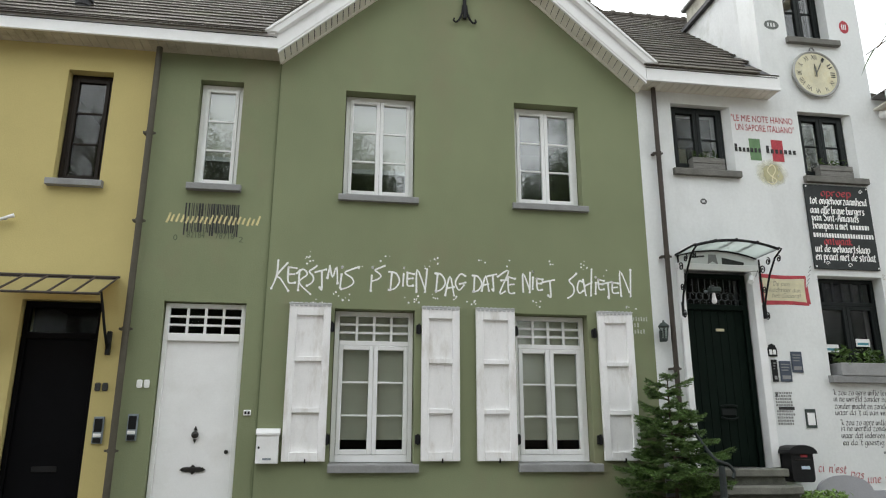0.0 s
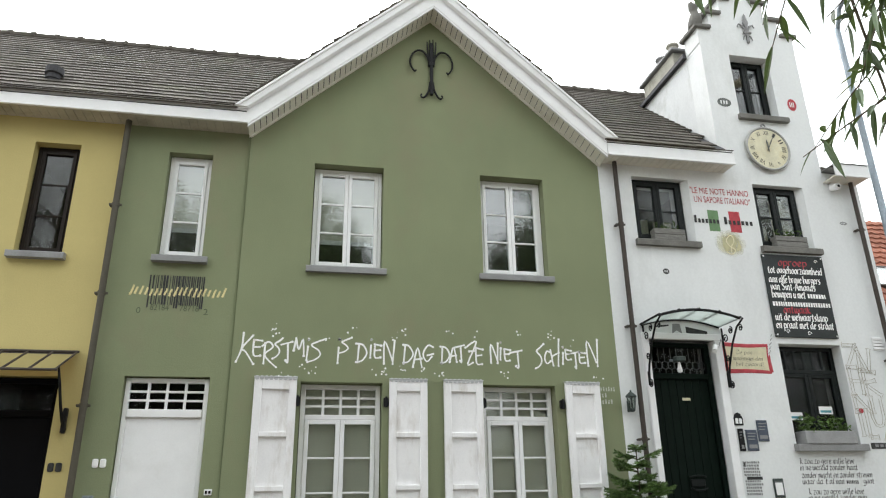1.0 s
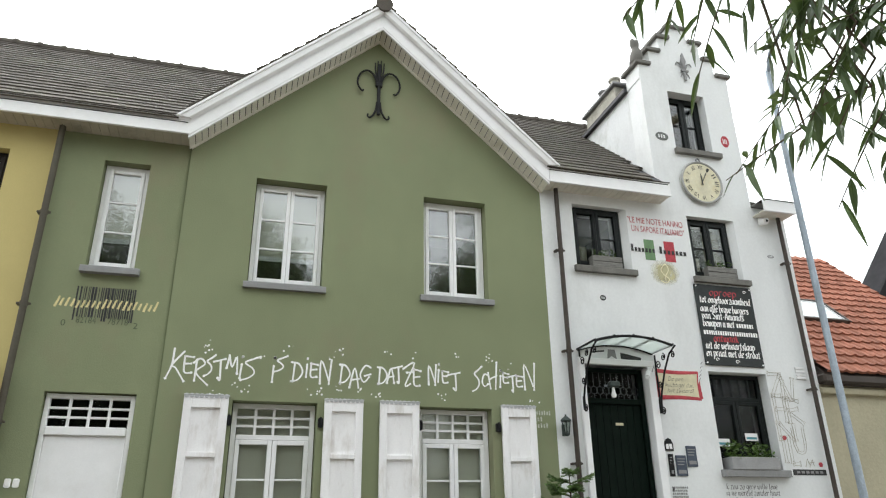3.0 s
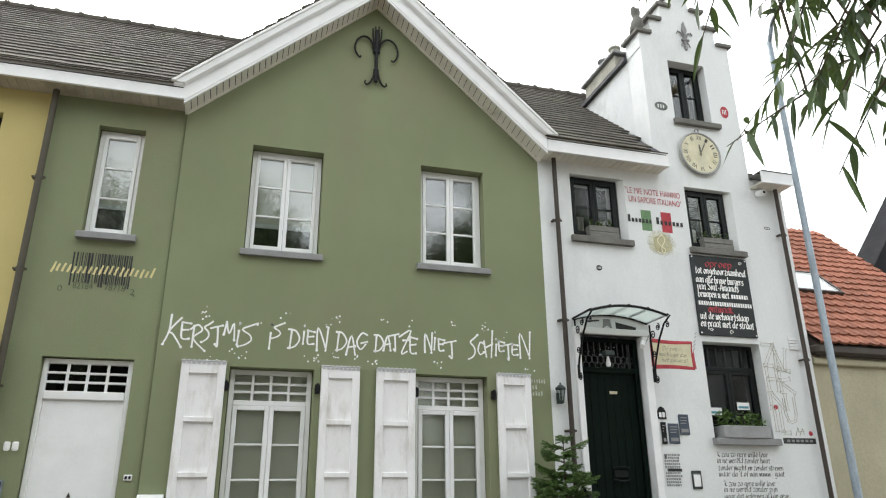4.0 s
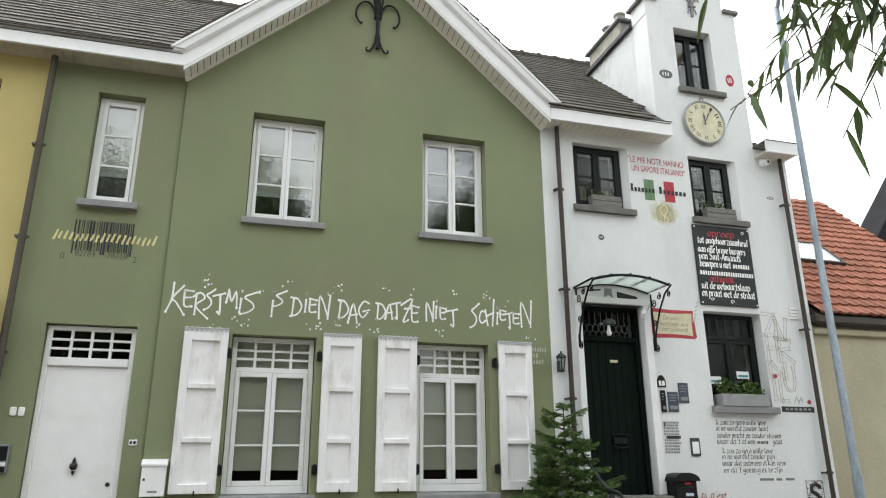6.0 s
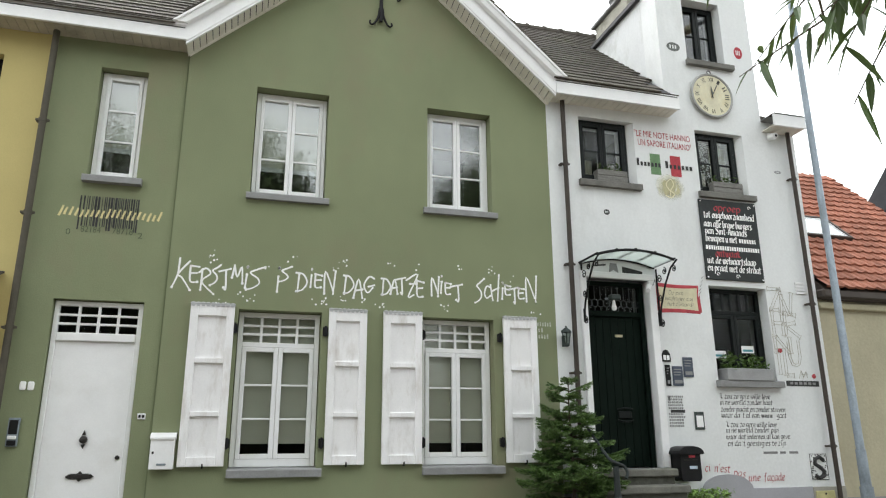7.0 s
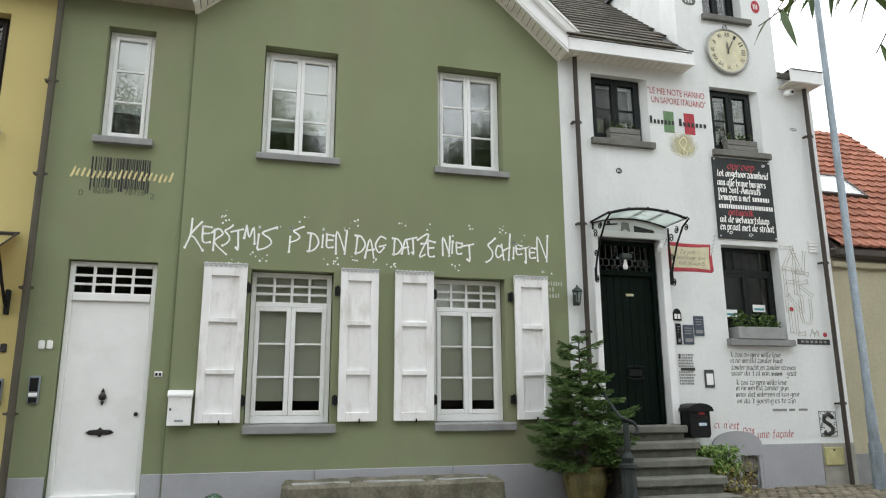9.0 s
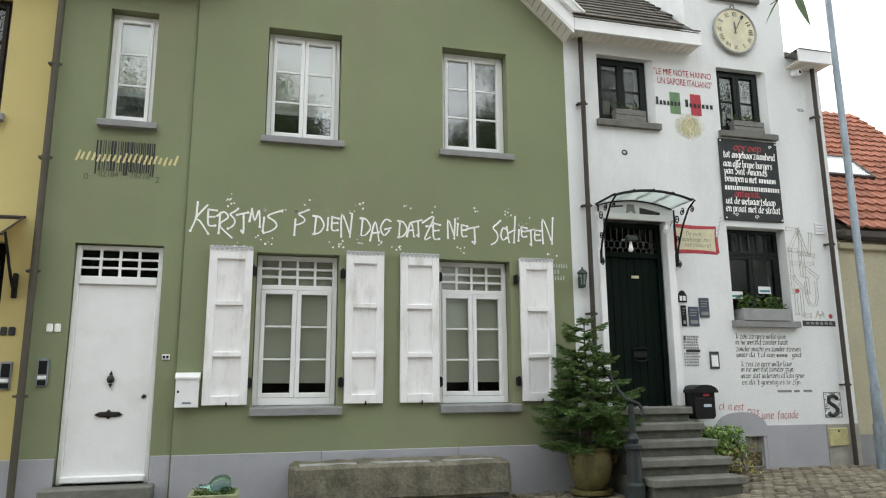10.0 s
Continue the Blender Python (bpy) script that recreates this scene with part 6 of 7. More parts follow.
# ---- plinth arch, cellar hatch, gas plate ----
bm = bmesh.new()
o = [(5.72, .40)] + [(6.08 + .375 * math.cos(radians(180 - a)), .52 + .19 * math.sin(radians(a))) for a in range(0, 181, 15)] + [(6.44, .40)]
prism(bm, o[::-1], -.03, -.001)
part("plinth_arch", bm, M_PLINTH, white, "grey painted arched plinth")
part("plinth", boxed(5.72, 6.13, -.02, .02, -.3, .40, b=.006), M_PLINTH, white, "grey painted plinth")
part("plinth", boxed(6.13, 6.41, -.018, .02, -.3, .022, b=.004), M_OLDSTONE, white, "dark worn hatch sill")
part("plinth", boxed(6.393, 6.44, -.02, .02, -.3, .40, b=.004), M_PLINTH, white, "grey painted plinth")
M_BRICK = material("brown_brick", (.10, .075, .055), .9, vary=.3, scale=10, bump=.4, obj=.25)
for k in range(2):
    for i in range(2):
        a = 6.145 + i * .128 - (.06 if k % 2 else 0)
        part("brick", boxed(max(6.142, a), min(6.398, a + .12), .04, .12, .02 + k * .082, .092 + k * .082, b=.004), M_BRICK, white)
M_HATCH = material("grey_hatch_board", (.22, .205, .18), .85, vary=.25, scale=8, bump=.3, obj=.15)
for k in range(4):
    part("hatch_board", boxed(6.143 + k * .064, 6.203 + k * .064, .03, .06, .19, .43, b=.004), M_HATCH, white)
part("hatch_back", boxed(6.14, 6.40, .122, .14, .02, .43), M_PIPE, white)
t = thing("gas_plate", "faded yellow utility plate on the plinth", "utility plate")
part("plate", boxed(7.41, 7.715, -.045, -.02, .245, .48, b=.008), material("faded_yellow_metal", (.52, .48, .24), .6, vary=.15, scale=8, stain=(.3, .25, .15), stain_amt=.5), t)
part("latch", boxed(7.545, 7.57, -.055, -.045, .43, .455, b=.004), M_BRONZE, t)

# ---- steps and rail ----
# riser colour holds both algae dirt and the shade below the tread nosing
M_RISER = material("shaded_algae_riser", (.105, .105, .088), .9, vary=.3, scale=6, bump=.4, stain=(.06, .065, .04), stain_amt=.6)
st = thing("door_steps", "worn blue-stone steps up to the dark green door", "steps")
for k, (z, y) in enumerate(((.088, -1.19), (.266, -.96), (.444, -.73), (.622, -.50), (.80, -.27))):
    xr = 5.15
    xl = 4.07
    y_back = -.02
    part("tread", boxed(xl - .03, xr + .03, y - .048, y + .30 if k < 4 else y_back, z - .088, z, b=.012), M_STEP, st, "worn stone tread")
    part("riser", boxed(xl, xr, y, y + .27 if k < 4 else y_back, z - .30 if k == 0 else z - .19, z - .088, b=.006), M_RISER, st, "algae-stained riser, coloured darker for the shade under the tread")
part("core", boxed(xl + .02, xr - .02, -.94, -.022, -.3, .05), M_STEP, st)
part("core", boxed(xl + .02, xr - .02, -.48, -.022, .05, .42), M_STEP, st)
part("core", boxed(xl + .02, xr - .02, -.25, -.022, .42, .60), M_STEP, st)
M_IRON = material("weathered_iron_paint", (.03, .037, .037), .6, vary=.3, scale=8, bump=.2, stain=(.09, .085, .07), stain_amt=.4)
rail = thing("handrail_post", "dark cast-iron newel post with curled handrail", "handrail")
px, py = 3.93, -1.05
bm = lathe(bmesh.new(), [(.105, -.22), (.105, .02), (.085, .05), (.075, .35), (.08, .38), (.10, .40), (.10, .43), (.055, .45), (.07, .50), (.045, .54), (.035, .56)], px, py, 12)
part("pedestal", bm, M_IRON, rail)
bm = bmesh.new()
tube(bm, [(px, py, .50), (px, py, .86)], .038, .032, 12)
part("post", bm, M_IRON, rail)
bm = bmesh.new()
pts = [(px + .10, py - .02, .74), (px + .13, py - .01, .80), (px + .08, py, .87), (px, py, .90), (px - .03, py + .10, .95), (px + .0, py + .45, 1.16), (px + .05, py + .95, 1.48)]
tube(bm, [tuple(p) for p in smooth_line(pts, 4)], .017, sides=10)
part("handrail", bm, M_IRON, rail)

# ---- pot with a young fir ----
pot = thing("plant_pot", "large ochre glazed pot with lion handles on a saucer", "pot")
M_GLAZE = material("ochre_glaze", (.135, .112, .042), .5, vary=.45, scale=7, bump=.25, stain=(.03, .034, .016), stain_amt=1.0, spec=.4, streak=.45)
PX, PY, PZ = 3.72, -.42, -.155
part("saucer", lathe(bmesh.new(), [(.22, PZ), (.245, PZ + .02), (.25, PZ + .06), (.18, PZ + .06)], PX, PY, 32), M_GLAZE, pot)
bm = lathe(bmesh.new(), [(.15, PZ + .06), (.17, PZ + .08), (.222, PZ + .20), (.252, PZ + .34), (.25, PZ + .43), (.232, PZ + .48), (.248, PZ + .50), (.254, PZ + .53), (.226, PZ + .535), (.216, PZ + .49), (.05, PZ + .48)], PX, PY, 40)
part("body", bm, M_GLAZE, pot, smooth=True)
for s in (-1, 1):
    bm = bmesh.new()
    tube(bm, [(PX + s * .242, PY - .08, PZ + .40), (PX + s * .277, PY - .09, PZ + .44), (PX + s * .287, PY - .08, PZ + .40), (PX + s * .272, PY - .08, PZ + .35), (PX + s * .242, PY - .08, PZ + .34)], .018, sides=7)
    part("handle", bm, M_GLAZE, pot)

fir = thing("fir_tree", "young dark green fir tree growing in the pot", "fir tree")
M_NEEDLE = material("fir_needles", (.105, .18, .05), .5, vary=.55, scale=9, bump=0, island=.45, spec=.45)
M_BARK = material("grey_brown_bark", (.09, .07, .05), .9, vary=.3, scale=20, bump=.6)
TZ0, TZ1 = PZ + .46, 1.84
part("trunk", tube(bmesh.new(), [(PX, PY, TZ0), (PX + .012, PY, .8), (PX - .004, PY, 1.4), (PX, PY, TZ1)], .022, .005, 8), M_BARK, fir)
rf = random.Random(21)
nv_, nf_ = [], []


def needle(p, d, ln, wd):
    side = d.cross(Vector((rf.uniform(-1, 1), rf.uniform(-1, 1), rf.uniform(-1, 1))))
    if side.length < 1e-3:
        return
    side = side.normalized() * wd
    k = len(nv_)
    nv_.extend([tuple(p - side), tuple(p + side), tuple(p + d * ln)])
    nf_.append((k, k + 1, k + 2))


def spray(p0, p1, ln):
    """Needles all along a twig, most of them level or up."""
    d = (p1 - p0)
    n = max(5, int(d.length / .0031))
    dn = d.normalized()
    side = dn.cross(Vector((0, 0, 1))).normalized()
    for i in range(n):
        p = p0 + d * (i / n)
        a = rf.uniform(-.5, math.pi + .5)
        out = (side * math.cos(a) + Vector((0, 0, 1)) * math.sin(a) * .8 + dn * .75).normalized()
        needle(p, out, ln * rf.uniform(.8, 1.3), .0055)


bb = bmesh.new()
z = TZ0 + .12
while z < TZ1 - .03:
    t = (z - TZ0) / (TZ1 - TZ0)
    R = (.25 + .72 * (1 - t) ** 1.4 if t < .93 else .17) * min(1, .6 + 1.8 * t)
    nb_ = 10 if t < .5 else (8 if t < .8 else 5)
    ph = rf.uniform(0, 6)
    for i in range(nb_):
        a = ph + 2 * math.pi * i / nb_ + rf.uniform(-.25, .25)
        ln = R * rf.uniform(.6, 1.08)
        dirn = Vector((math.cos(a), math.sin(a), 0))
        wob = rf.uniform(-.20, .10)
        if PY + dirn.y * ln > -.04:
            ln = min(ln, (-.04 - PY) / max(.05, dirn.y))
        p0 = Vector((PX, PY, z + rf.uniform(-.07, .07)))
        rise = .38 * t - .06 + wob
        pts = [p0 + dirn * (ln * q) + Vector((0, 0, ln * (rise * q + .10 * q * q))) for q in (0, .35, .7, 1)]
        tube(bb, pts, .006, .002, 5)
        for q0, q1 in zip(pts[0:], pts[1:]):
            if q0 is not pts[0] or t > .6:
                spray(q0, q1, .032)
        ntw = max(3, int(ln / .042))
        for k in range(ntw):
            q = .28 + .68 * k / ntw
            b0 = p0 + dirn * (ln * q) + Vector((0, 0, ln * (rise * q + .10 * q * q)))
            for s in (-1, 1):
                tl = ln * (1.02 - q) * .55 + .03
                tdir = (dirn * .75 + Vector((-dirn.y, dirn.x, 0)) * s * .8 + Vector((0, 0, rf.uniform(-.36, .22)))).normalized()
                spray(b0, b0 + tdir * tl, .031)
    z += .122 * (1.1 - .2 * t)
part("branches", bb, M_BARK, fir)
me = bpy.data.meshes.new("needles")
me.from_pydata(nv_, [], nf_)
me.materials.append(M_NEEDLE)
o = new("needles", me)
o.parent = fir
tagged(o, "dense dark green needles", kind="stuff")

# ---- stone trough and small planter ----
tr = thing("stone_trough", "long weathered grey stone trough against the plinth", "trough")
M_TROUGH = material("weathered_trough_stone", (.165, .152, .115), .9, vary=.4, scale=5, bump=.9, grain=28, stain=(.075, .08, .04), stain_amt=.95, streak=.45)
x0, x1, y0, y1, z0, z1 = .335, 2.70, -.60, -.06, -.10, .285
t_ = .125


def rough_block(a, c, d, e, f, g, seed):
    """A stone side with a worn, uneven rim."""
    b_ = boxed(a, c, d, e, f, g, b=.042)
    bmesh.ops.subdivide_edges(b_, edges=[q for q in b_.edges if q.calc_length() > .3], cuts=14, use_grid_fill=True)
    for v in b_.verts:
        q = noise.noise_vector(v.co * 7 + Vector((seed, 0, 0)))
        v.co += q * (.017 if v.co.z > f + .1 else .007)
        if v.co.z > g - .03:
            v.co.z += .03 * noise.noise(v.co * 3.3 + Vector((seed, 4, 0)))
    return b_


for k, q in enumerate(((x0, x1, y0, y0 + t_), (x0, x1, y1 - t_, y1))):
    part("long_side", rough_block(*q, z0, z1, k), M_TROUGH, tr)
for k, q in enumerate(((x0, x0 + .12), (x1 - .12, x1))):
    part("end_side", rough_block(*q, y0 + t_ - .02, y1 - t_ + .02, z0, z1 - .003, k + 5), M_TROUGH, tr)
for xm in (1.12, 1.93):
    part("divider", rough_block(xm - .09, xm + .09, y0 + t_ - .02, y1 - t_ + .02, z0, z1 - .02, xm), M_TROUGH, tr)
part("bottom", boxed(x0 + .05, x1 - .05, y0 + .03, y1 - .03, z0 + .004, z0 + .08), M_TROUGH, tr)
M_WATER = material("pale_patched_water", (.42, .43, .43), .35, vary=.6, scale=7, bump=.4, grain=20, stain=(.10, .10, .08), stain_amt=1.0, spec=.5)
for a, c in ((.44, 1.04), (1.20, 1.85), (2.01, 2.60)):
    part("water", boxed(a, c, y0 + t_ - .01, y1 - t_ + .01, .20, .262), M_WATER, tr, "pale water with darker patches")
for a in (.55, 1.5, 2.40):
    part("support_block", boxed(a, a + .22, y0 + .06, y1 - .04, -.22, z0, b=.02), M_STONE, tr)
pl = thing("planter", "square pale green-grey planter with moss against the wall", "planter")
bm = bmesh.new()
M_PLANTER = material("mossy_planter", (.28, .30, .17), .85, vary=.2, scale=6, stain=(.14, .17, .06), stain_amt=.6)
for a in ((-.62, -.16, -.90, -.86), (-.62, -.16, -.48, -.44), (-.62, -.58, -.86, -.48), (-.20, -.16, -.86, -.48)):
    box(bm, *a, -.2, .08, .008)
part("box", bm, M_PLANTER, pl)
part("soil", boxed(-.58, -.20, -.86, -.48, -.2, .04), M_PIPE, pl)
leaf_mass("moss", -.57, -.21, -.85, -.49, .035, .10, 420, .05, M_LEAF, pl, 8)
gb = thing("glass_bottle", "green glass demijohn lying in the planter", "bottle")
bm = bmesh.new()
M_BOTTLE = bpy.data.materials.new("green_bottle_glass")
M_BOTTLE.use_nodes = True
bs = M_BOTTLE.node_tree.nodes["Principled BSDF"]
bs.inputs["Base Color"].default_value = (.35, .58, .50, 1)
bs.inputs["Transmission Weight"].default_value = .9
bs.inputs["Roughness"].default_value = .05
lathe(bm, [(.02, -.20), (.022, -.12), (.05, -.10), (.085, -.06), (.105, 0), (.10, .05), (.07, .09), (.02, .10)], 0, 0, 24)
for v in bm.verts:
    x, y, z = v.co
    v.co = Vector((-.33 + z, -.66 + x, .135 + y))
part("bottle", bm, M_BOTTLE, gb, smooth=True)

# ivy by the steps
iv = thing("ivy_plant", "trailing green and yellowing plant beside the steps", "plant")
rr = random.Random(31)
bm = bmesh.new()
for k in range(26):
    x = rr.uniform(5.28, 5.85)
    pts = [(x, -.05, .30), (x + rr.uniform(-.1, .1), -.15, .48), (x + rr.uniform(-.1, .15), -.28, .35), (x + rr.uniform(-.05, .2), -.34, .02)]
    tube(bm, pts, .005, .002, 4)
part("stems", bm, M_BARK, iv)
leaf_mass("leaves", 5.20, 5.86, -.42, -.04, .26, .56, 1300, .065, material("fresh_leaf", (.19, .30, .08), .6, vary=.3, scale=20, island=.35), iv, 32, .6)
leaf_mass("dry_leaves", 5.36, 6.02, -.46, -.05, -.04, .36, 760, .06, material("yellowing_leaf", (.33, .29, .11), .7, vary=.3, scale=20, island=.4), iv, 33, .9)

lt = thing("leaf_litter", "scattered brown fallen leaves on the setts", "fallen leaves", kind="stuff")
M_LITTER = material("brown_fallen_leaf", (.16, .10, .05), .8, vary=.4, scale=20, island=.4)
rr = random.Random(71)
bm = bmesh.new()
for k in range(170):
    x, y = 5.3 + abs(rr.gauss(0, .55)), -.12 - abs(rr.gauss(0, .32))
    q, s_ = rr.uniform(0, 6.3), rr.uniform(.018, .038)
    z = ground_z(x, y) + .016
    bm.faces.new([bm.verts.new((x + s_ * r * math.cos(q + a), y + s_ * r * math.sin(q + a), z + rr.uniform(0, .012))) for a, r in ((0, 1), (1.3, .5), (3.14, 1), (4.9, .5))])
o = part("leaves", bm, M_LITTER, lt)
o["kind"] = "stuff"

# ---- street lamp ----
lamp = thing("street_lamp", "tall tapered galvanised street lamp in the paving", "street lamp")
LX, LY = 7.775, -.50
part("pole", tube(bmesh.new(), [(LX, LY, -.2), (LX, LY, 1.0), (LX, LY, 1.02), (LX, LY, 8.1)], .072, .042, 16), M_GALV, lamp, smooth=True)
part("base_sleeve", tube(bmesh.new(), [(LX, LY, -.2), (LX, LY, .55)], .082, .08, 16), M_GALV, lamp)
part("arm", tube(bmesh.new(), [(LX, LY, 8.05), (LX - .02, LY - .15, 8.35), (LX - .06, LY - .55, 8.55), (LX - .10, LY - .95, 8.62)], .035, .03, 10), M_GALV, lamp)
bm = bmesh.new()
tube(bm, [(LX - .10, LY - .85, 8.60), (LX - .12, LY - 1.1, 8.64), (LX - .15, LY - 1.45, 8.66)], .09, .06, 12)
part("lamp_head", bm, M_CREAM, lamp, "pale lamp head")

# ---- trees ----
M_TREELEAF = material("tree_leaf", (.06, .085, .032), .6, vary=.3, scale=3, bump=0, island=.4)


def street_tree(x, y, h, r, seed, leaves=21000):
    """A broad tree: tapered trunk, limbs, and a crown of loose leaf clumps."""
    rr = random.Random(seed)
    t = thing("street_tree", "tall leafy green tree across the street", "tree", "trees across the street")
    gz = ground_z(x, y) - .05
    bm = bmesh.new()
    tube(bm, [(x, y, gz), (x + .1, y, h * .25), (x - .05, y + .1, h * .55), (x, y, h * .85)], .28, .06, 10)
    ends = []
    for k in range(26):
        a, z0 = rr.uniform(0, 6.28), h * rr.uniform(.18, .78)
        ln = r * rr.uniform(.5, 1.0) * (1 - abs(z0 / h - .45) * .8)
        e = Vector((x + math.cos(a) * ln, y + math.sin(a) * ln, z0 + ln * rr.uniform(.2, .9)))
        tube(bm, [(x, y, z0), tuple((Vector((x, y, z0)) + e) / 2 + Vector((0, 0, .2))), tuple(e)], .07, .015, 6)
        ends.append(e)
    part("trunk", bm, M_BARK, t)
    g = np.random.RandomState(seed)
    cl = np.array([tuple(rr.choice(ends)) for k in range(700)]) + g.normal(0, 1, (700, 3)) * (.85, .85, 1.0)
    c = np.repeat(cl, leaves // 700, axis=0)
    c += g.normal(0, .36, c.shape) * g.uniform(.5, 1.3, (len(c), 1))
    ax = g.normal(0, 1, c.shape)
    ax /= np.linalg.norm(ax, axis=1, keepdims=True)
    sd = np.cross(ax, g.normal(0, 1, c.shape))
    sd /= np.linalg.norm(sd, axis=1, keepdims=True) + 1e-9
    ln = g.uniform(.045, .08, (len(c), 1))
    vs = np.stack([c - ax * ln, c + sd * ln * .38, c + ax * ln, c - sd * ln * .38], 1).reshape(-1, 3)
    me = bpy.data.meshes.new("crown")
    me.from_pydata(vs.tolist(), [], np.arange(len(vs)).reshape(-1, 4).tolist())
    me.materials.append(M_TREELEAF)
    o = new("crown", me)
    o.parent = t
    return t


for k, (x, y, h, r) in enumerate(((-22, -19, 15, 4.4), (-15, -19, 16, 4.4), (-9.5, -18.5, 15.5, 4.0), (-4.6, -19, 12.0, 2.9), (-.5, -18.5, 14.8, 1.7), (2.7, -18.5, 12.3, 2.4), (11.0, -18.5, 16, 3.0), (17.5, -19, 17, 4.2), (24, -18, 16, 4.2))):
    street_tree(x, y, h, r, 100 + k, 160000 if -6 < x < 13 else 21000)

# an unseen plain wall, added to keep bright sky out of the low windows
o = part("added_wall_south", boxed(-34, 40, -22.3, -22.0, -1.6, 3.6), material("dull_blocker_wall", (.13, .11, .085), .9, vary=.25, scale=2, bump=.4))
tagged(o, "plain dull brown wall added out of view to block low sky", "wall", kind="structure")

# the tree whose twigs hang near the camera
wil = thing("willow_tree", "willow-leaved tree with twigs hanging over the street", "tree")
M_WLEAF = material("narrow_leaf", (.05, .085, .032), .5, vary=.25, scale=12, bump=0, island=.45, spec=.5)
n_ = M_WLEAF.node_tree.nodes
l_ = M_WLEAF.node_tree.links
tl_ = n_.new("ShaderNodeBsdfTranslucent")
tl_.inputs["Color"].default_value = (.16, .24, .05, 1)
mx_ = n_.new("ShaderNodeMixShader")
mx_.inputs["Fac"].default_value = .14
l_.new(n_["Principled BSDF"].outputs["BSDF"], mx_.inputs[1])
l_.new(tl_.outputs["BSDF"], mx_.inputs[2])
l_.new(mx_.outputs["Shader"], n_["Material Output"].inputs["Surface"])
part("trunk", tube(bmesh.new(), [(3.9, -8.9, -.4), (3.8, -8.8, 1.2), (3.55, -8.6, 2.6), (3.1, -8.3, 3.5)], .17, .08, 12), M_BARK, wil)
LIMB = [Vector(p) for p in ((3.1, -8.3, 3.5), (2.6, -7.9, 3.5), (2.1, -7.45, 3.2), (1.72, -7.12, 2.95), (1.35, -6.85, 2.92), (1.0, -6.72, 2.95))]
part("limb", tube(bmesh.new(), LIMB, .05, .008, 8), M_BARK, wil)
rl = random.Random(77)
lv, lf = [], []


def narrow_leaf(p, d, ln, wd):
    """A lance-shaped leaf, folded on its midrib and bent down at the tip."""
    d = d.normalized()
    side = d.cross(Vector((rl.uniform(-.6, .6), rl.uniform(-.6, .6), 1))).normalized()
    nrm = side.cross(d)
    k = len(lv)
    n = 6
    for i in range(n + 1):
        t = i / n
        w = wd * math.sin(math.pi * min(1, t * .93 + .05)) ** .8 * (1.15 - .5 * t)
        c = p + d * (ln * t) + Vector((0, 0, -ln * .22 * t * t))
        lv.extend([tuple(c - side * w + nrm * w * .35), tuple(c), tuple(c + side * w + nrm * w * .35)])
    for i in range(n):
        a = k + i * 3
        lf.extend([(a, a + 1, a + 4, a + 3), (a + 1, a + 2, a + 5, a + 4)])


def twig(p0, p1, sag, leaves, size=.105):
    p0, p1 = Vector(p0), Vector(p1)
    pts = []
    for i in range(9):
        t = i / 8
        pts.append(p0.lerp(p1, t) + Vector((0, 0, sag * math.sin(math.pi * t))))
    tw = bmesh.new()
    tube(tw, pts, .0035, .0014, 5)
    for k in range(leaves):
        t = .12 + .88 * (k + rl.random() * .6) / leaves
        i = min(7, int(t * 8))
        p = pts[i].lerp(pts[i + 1], t * 8 - i) if t < 1 else pts[8]
        ax = (pts[min(8, i + 1)] - pts[i]).normalized()
        out = (ax * rl.uniform(.0, .9) + Vector((rl.uniform(-1, 1), rl.uniform(-1, 1), rl.uniform(-1.5, .3)))).normalized()
        narrow_leaf(p, out, size * rl.uniform(.5, 1.15), size * rl.uniform(.075, .125))
    return tw


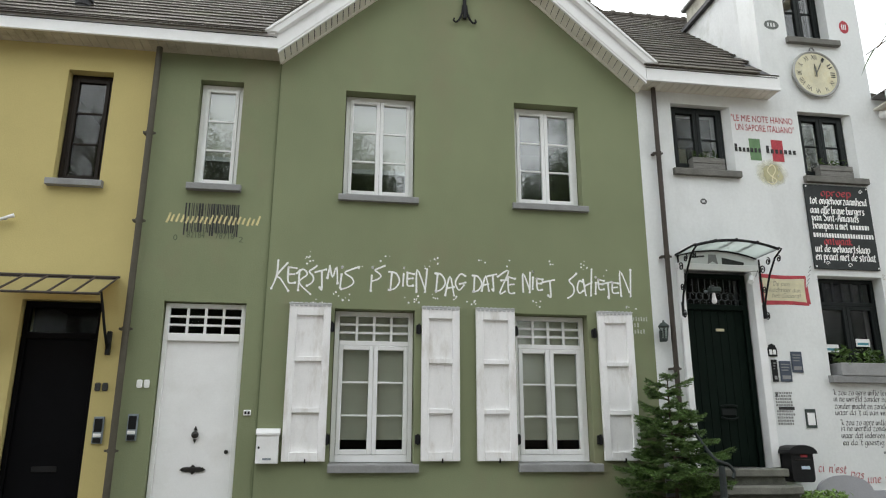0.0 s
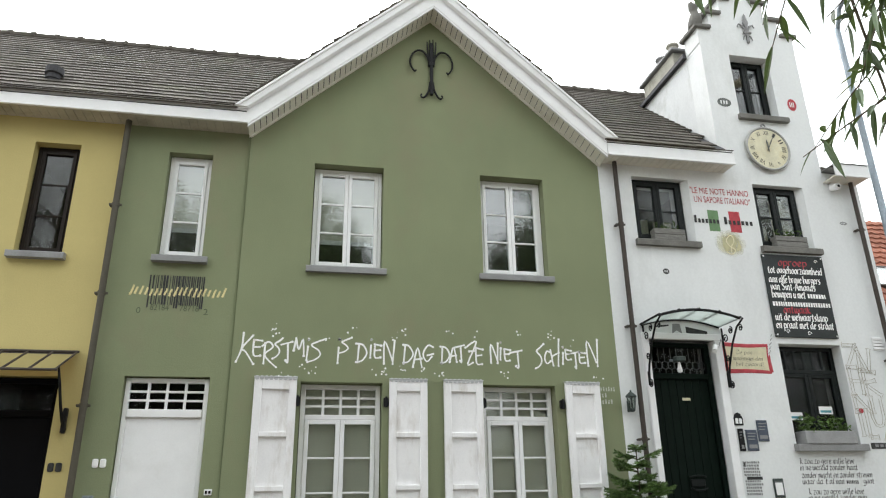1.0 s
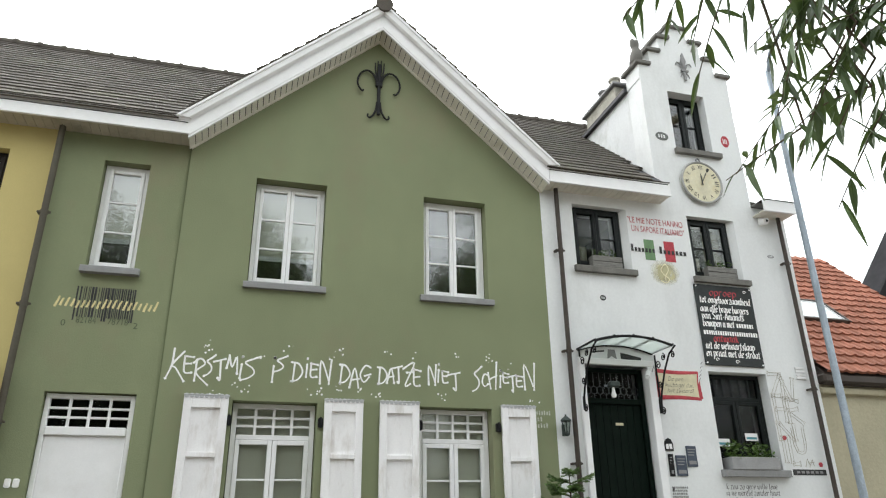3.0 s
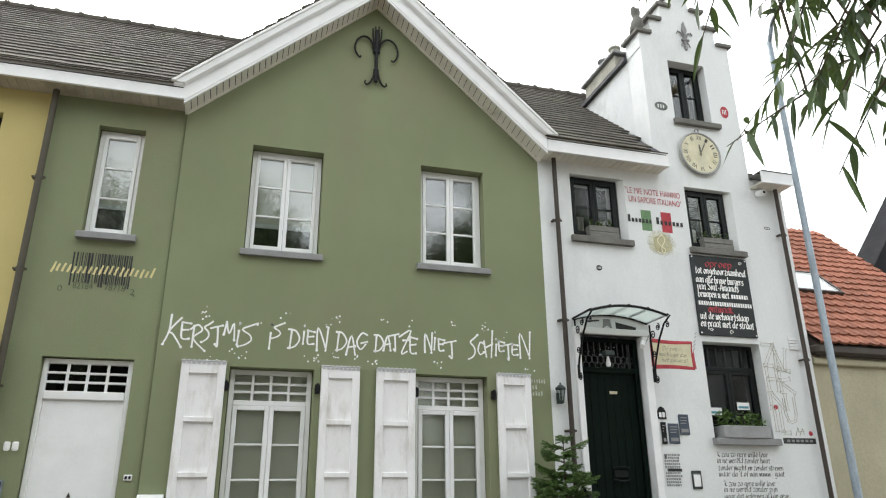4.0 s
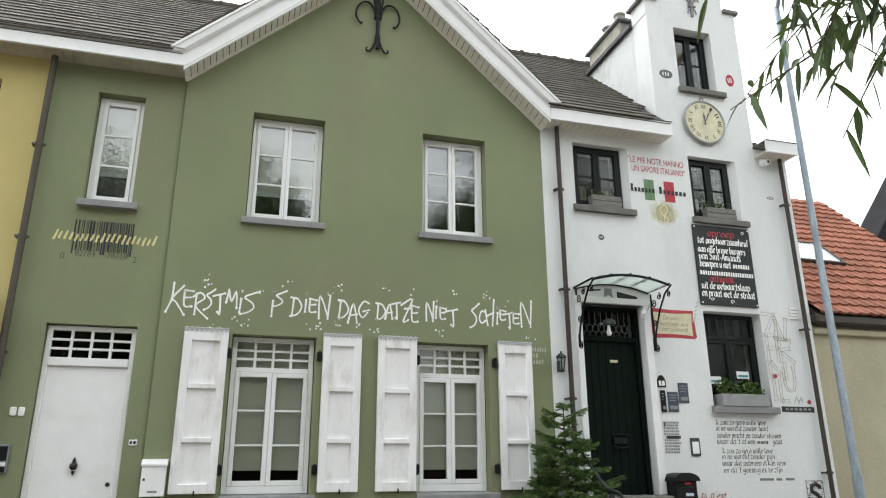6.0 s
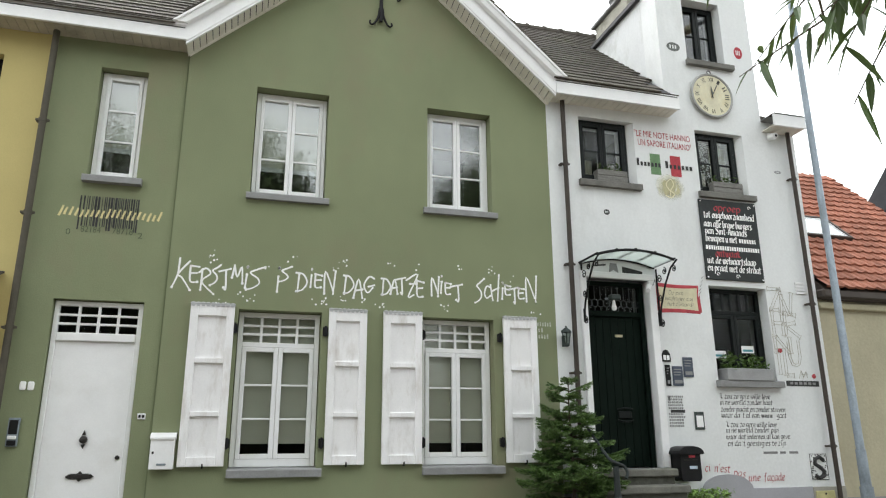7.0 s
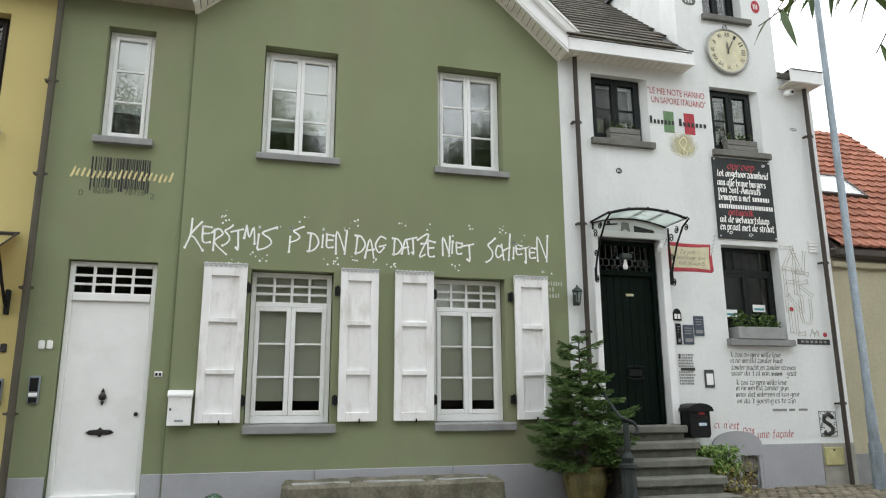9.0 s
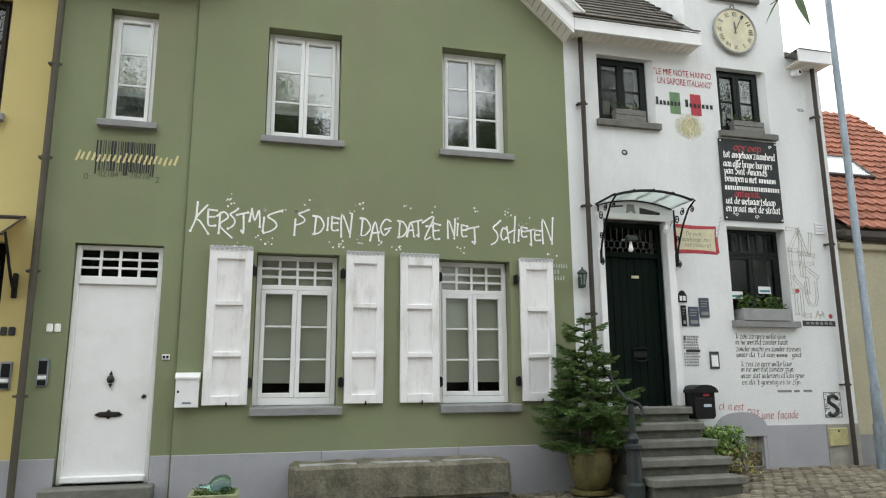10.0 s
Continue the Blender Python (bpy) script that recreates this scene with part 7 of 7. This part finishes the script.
for p0, p1, leaves in (
        ((1.62, -6.83, 2.47), (1.42, -6.57, 2.19), 11),
        ((1.26, -6.9, 2.68), (1.21, -6.72, 2.39), 7),
        ((1.23, -6.79, 2.82), (1.16, -6.69, 2.62), 6),
        ((1.14, -6.78, 2.76), (1.01, -6.69, 2.61), 7),
        ((1.24, -6.85, 2.74), (1.2, -6.73, 2.49), 6),
        ((1.4, -6.96, 2.45), (1.34, -6.84, 2.19), 8),
        ((1.63, -6.88, 2.52), (1.55, -6.69, 2.19), 10),
        ((1.5, -7.05, 2.29), (1.4, -6.91, 2.05), 10),
        ((1.61, -7.03, 2.27), (1.5, -6.83, 1.96), 8),
        ((1.56, -7.06, 2.48), (1.35, -6.91, 2.39), 11),
        ((1.68, -7.01, 2.47), (1.49, -6.85, 2.36), 13),
        ((1.54, -7.18, 2.47), (1.29, -7.03, 2.45), 15),
        ((1.53, -7.0, 2.67), (1.36, -6.79, 2.49), 8),
        ((1.76, -6.97, 2.44), (1.66, -6.82, 2.21), 11),
        ((1.63, -7.03, 2.19), (1.54, -6.95, 2.0), 6),
        ((1.37, -6.98, 2.69), (1.27, -6.87, 2.51), 5),
        ((1.54, -7.21, 2.39), (1.35, -7.09, 2.34), 16),
        ((1.63, -7.13, 2.42), (1.46, -7.01, 2.33), 16),
        ((1.47, -7.22, 2.5), (1.3, -7.12, 2.44), 14),
        ((1.77, -7.01, 2.45), (1.63, -6.9, 2.33), 12),
        ((1.48, -7.1, 2.59), (1.37, -6.97, 2.44), 11),
        ((1.68, -6.96, 2.51), (1.57, -6.83, 2.33), 11),
        ((1.47, -6.95, 2.66), (1.39, -6.81, 2.43), 11),
        ((1.53, -6.92, 2.61), (1.45, -6.76, 2.36), 11),
        ((1.39, -7.09, 2.55), (1.31, -6.98, 2.36), 12),
        ((1.46, -7.06, 2.39), (1.38, -6.92, 2.16), 11),
        ((1.58, -7.1, 2.57), (1.47, -7.03, 2.46), 14),
        ((1.55, -6.98, 2.26), (1.36, -6.85, 2.15), 8),
        ((1.56, -6.73, 2.29), (1.36, -6.59, 2.15), 6),
):
    tw = twig(p0, p1, rl.uniform(.0, .035), leaves)
    near = min(LIMB, key=lambda q: (q - Vector(p0)).length)
    tube(tw, [near, near.lerp(Vector(p0), .5) + Vector((0, 0, .03)), p0], .006, .0035, 5)
    part("twig", tw, M_BARK, wil)
me = bpy.data.meshes.new("leaves")
me.from_pydata(lv, [], lf)
me.materials.append(M_WLEAF)
o = new("leaves", me)
o.parent = wil
tagged(o, "narrow dark green drooping leaves", kind="stuff")

# ---- paving stones, last ----
pav = tagged(new("pavement"), "grey-brown stone setts in front of the houses", "pavement", kind="structure")
M_SETT = material("stone_sett", (.19, .165, .122), .85, vary=.3, scale=9, bump=.5, grain=50, obj=.3, stain=(.12, .11, .07), stain_amt=.5)
M_SETT2 = material("stone_sett_far", (.19, .165, .122), .85, vary=.3, scale=9, bump=.5, grain=50, island=.3, stain=(.12, .11, .07), stain_amt=.5)
SW, SD = .15, .098
protos = []
for k in range(6):
    rr = random.Random(200 + k)
    b_ = boxed(-SW / 2 + .009, SW / 2 - .009, -SD / 2 + .009, SD / 2 - .009, -.06, 0, b=.016)
    for v in b_.verts:
        v.co += Vector((rr.uniform(-.006, .006), rr.uniform(-.006, .006), rr.uniform(-.005, .004) if v.co.z > -.03 else 0))
    m_ = bpy.data.meshes.new("sett")
    b_.normal_update()
    b_.to_mesh(m_)
    b_.free()
    m_.materials.append(M_SETT)
    protos.append(m_)
rp = random.Random(55)
count = 0
sv, sf = [], []
for j in range(33):
    y = -.10 - j * SD
    for i in range(-24, 66):
        x = 0 + i * SW + (SW / 2 if j % 2 else 0)
        if x < -3.5 or x > 9.6:
            continue
        if 4.0 < x < 5.25 and y > -1.28:
            continue
        z = ground_z(x, y) + rp.uniform(-.012, .012)
        m = Matrix.Translation((x, y, z)) @ pose(0, 0, 0, rp.uniform(-2.5, 2.5), rp.uniform(-2.5, 2.5), rp.uniform(-4, 4))
        if 5.2 < x < 8.6 and y > -2.1 and count < 300:
            o = new("sett", rp.choice(protos))
            o.parent = pav
            o.matrix_basis = m
            count += 1
        else:
            src = rp.choice(protos)
            k = len(sv)
            sv.extend([tuple(m @ v.co) for v in src.vertices])
            sf.extend([tuple(k + q for q in p.vertices) for p in src.polygons])
me = bpy.data.meshes.new("setts")
me.from_pydata(sv, [], sf)
me.materials.append(M_SETT2)
o = new("setts", me)
o.parent = pav
tagged(o, kind="stuff")
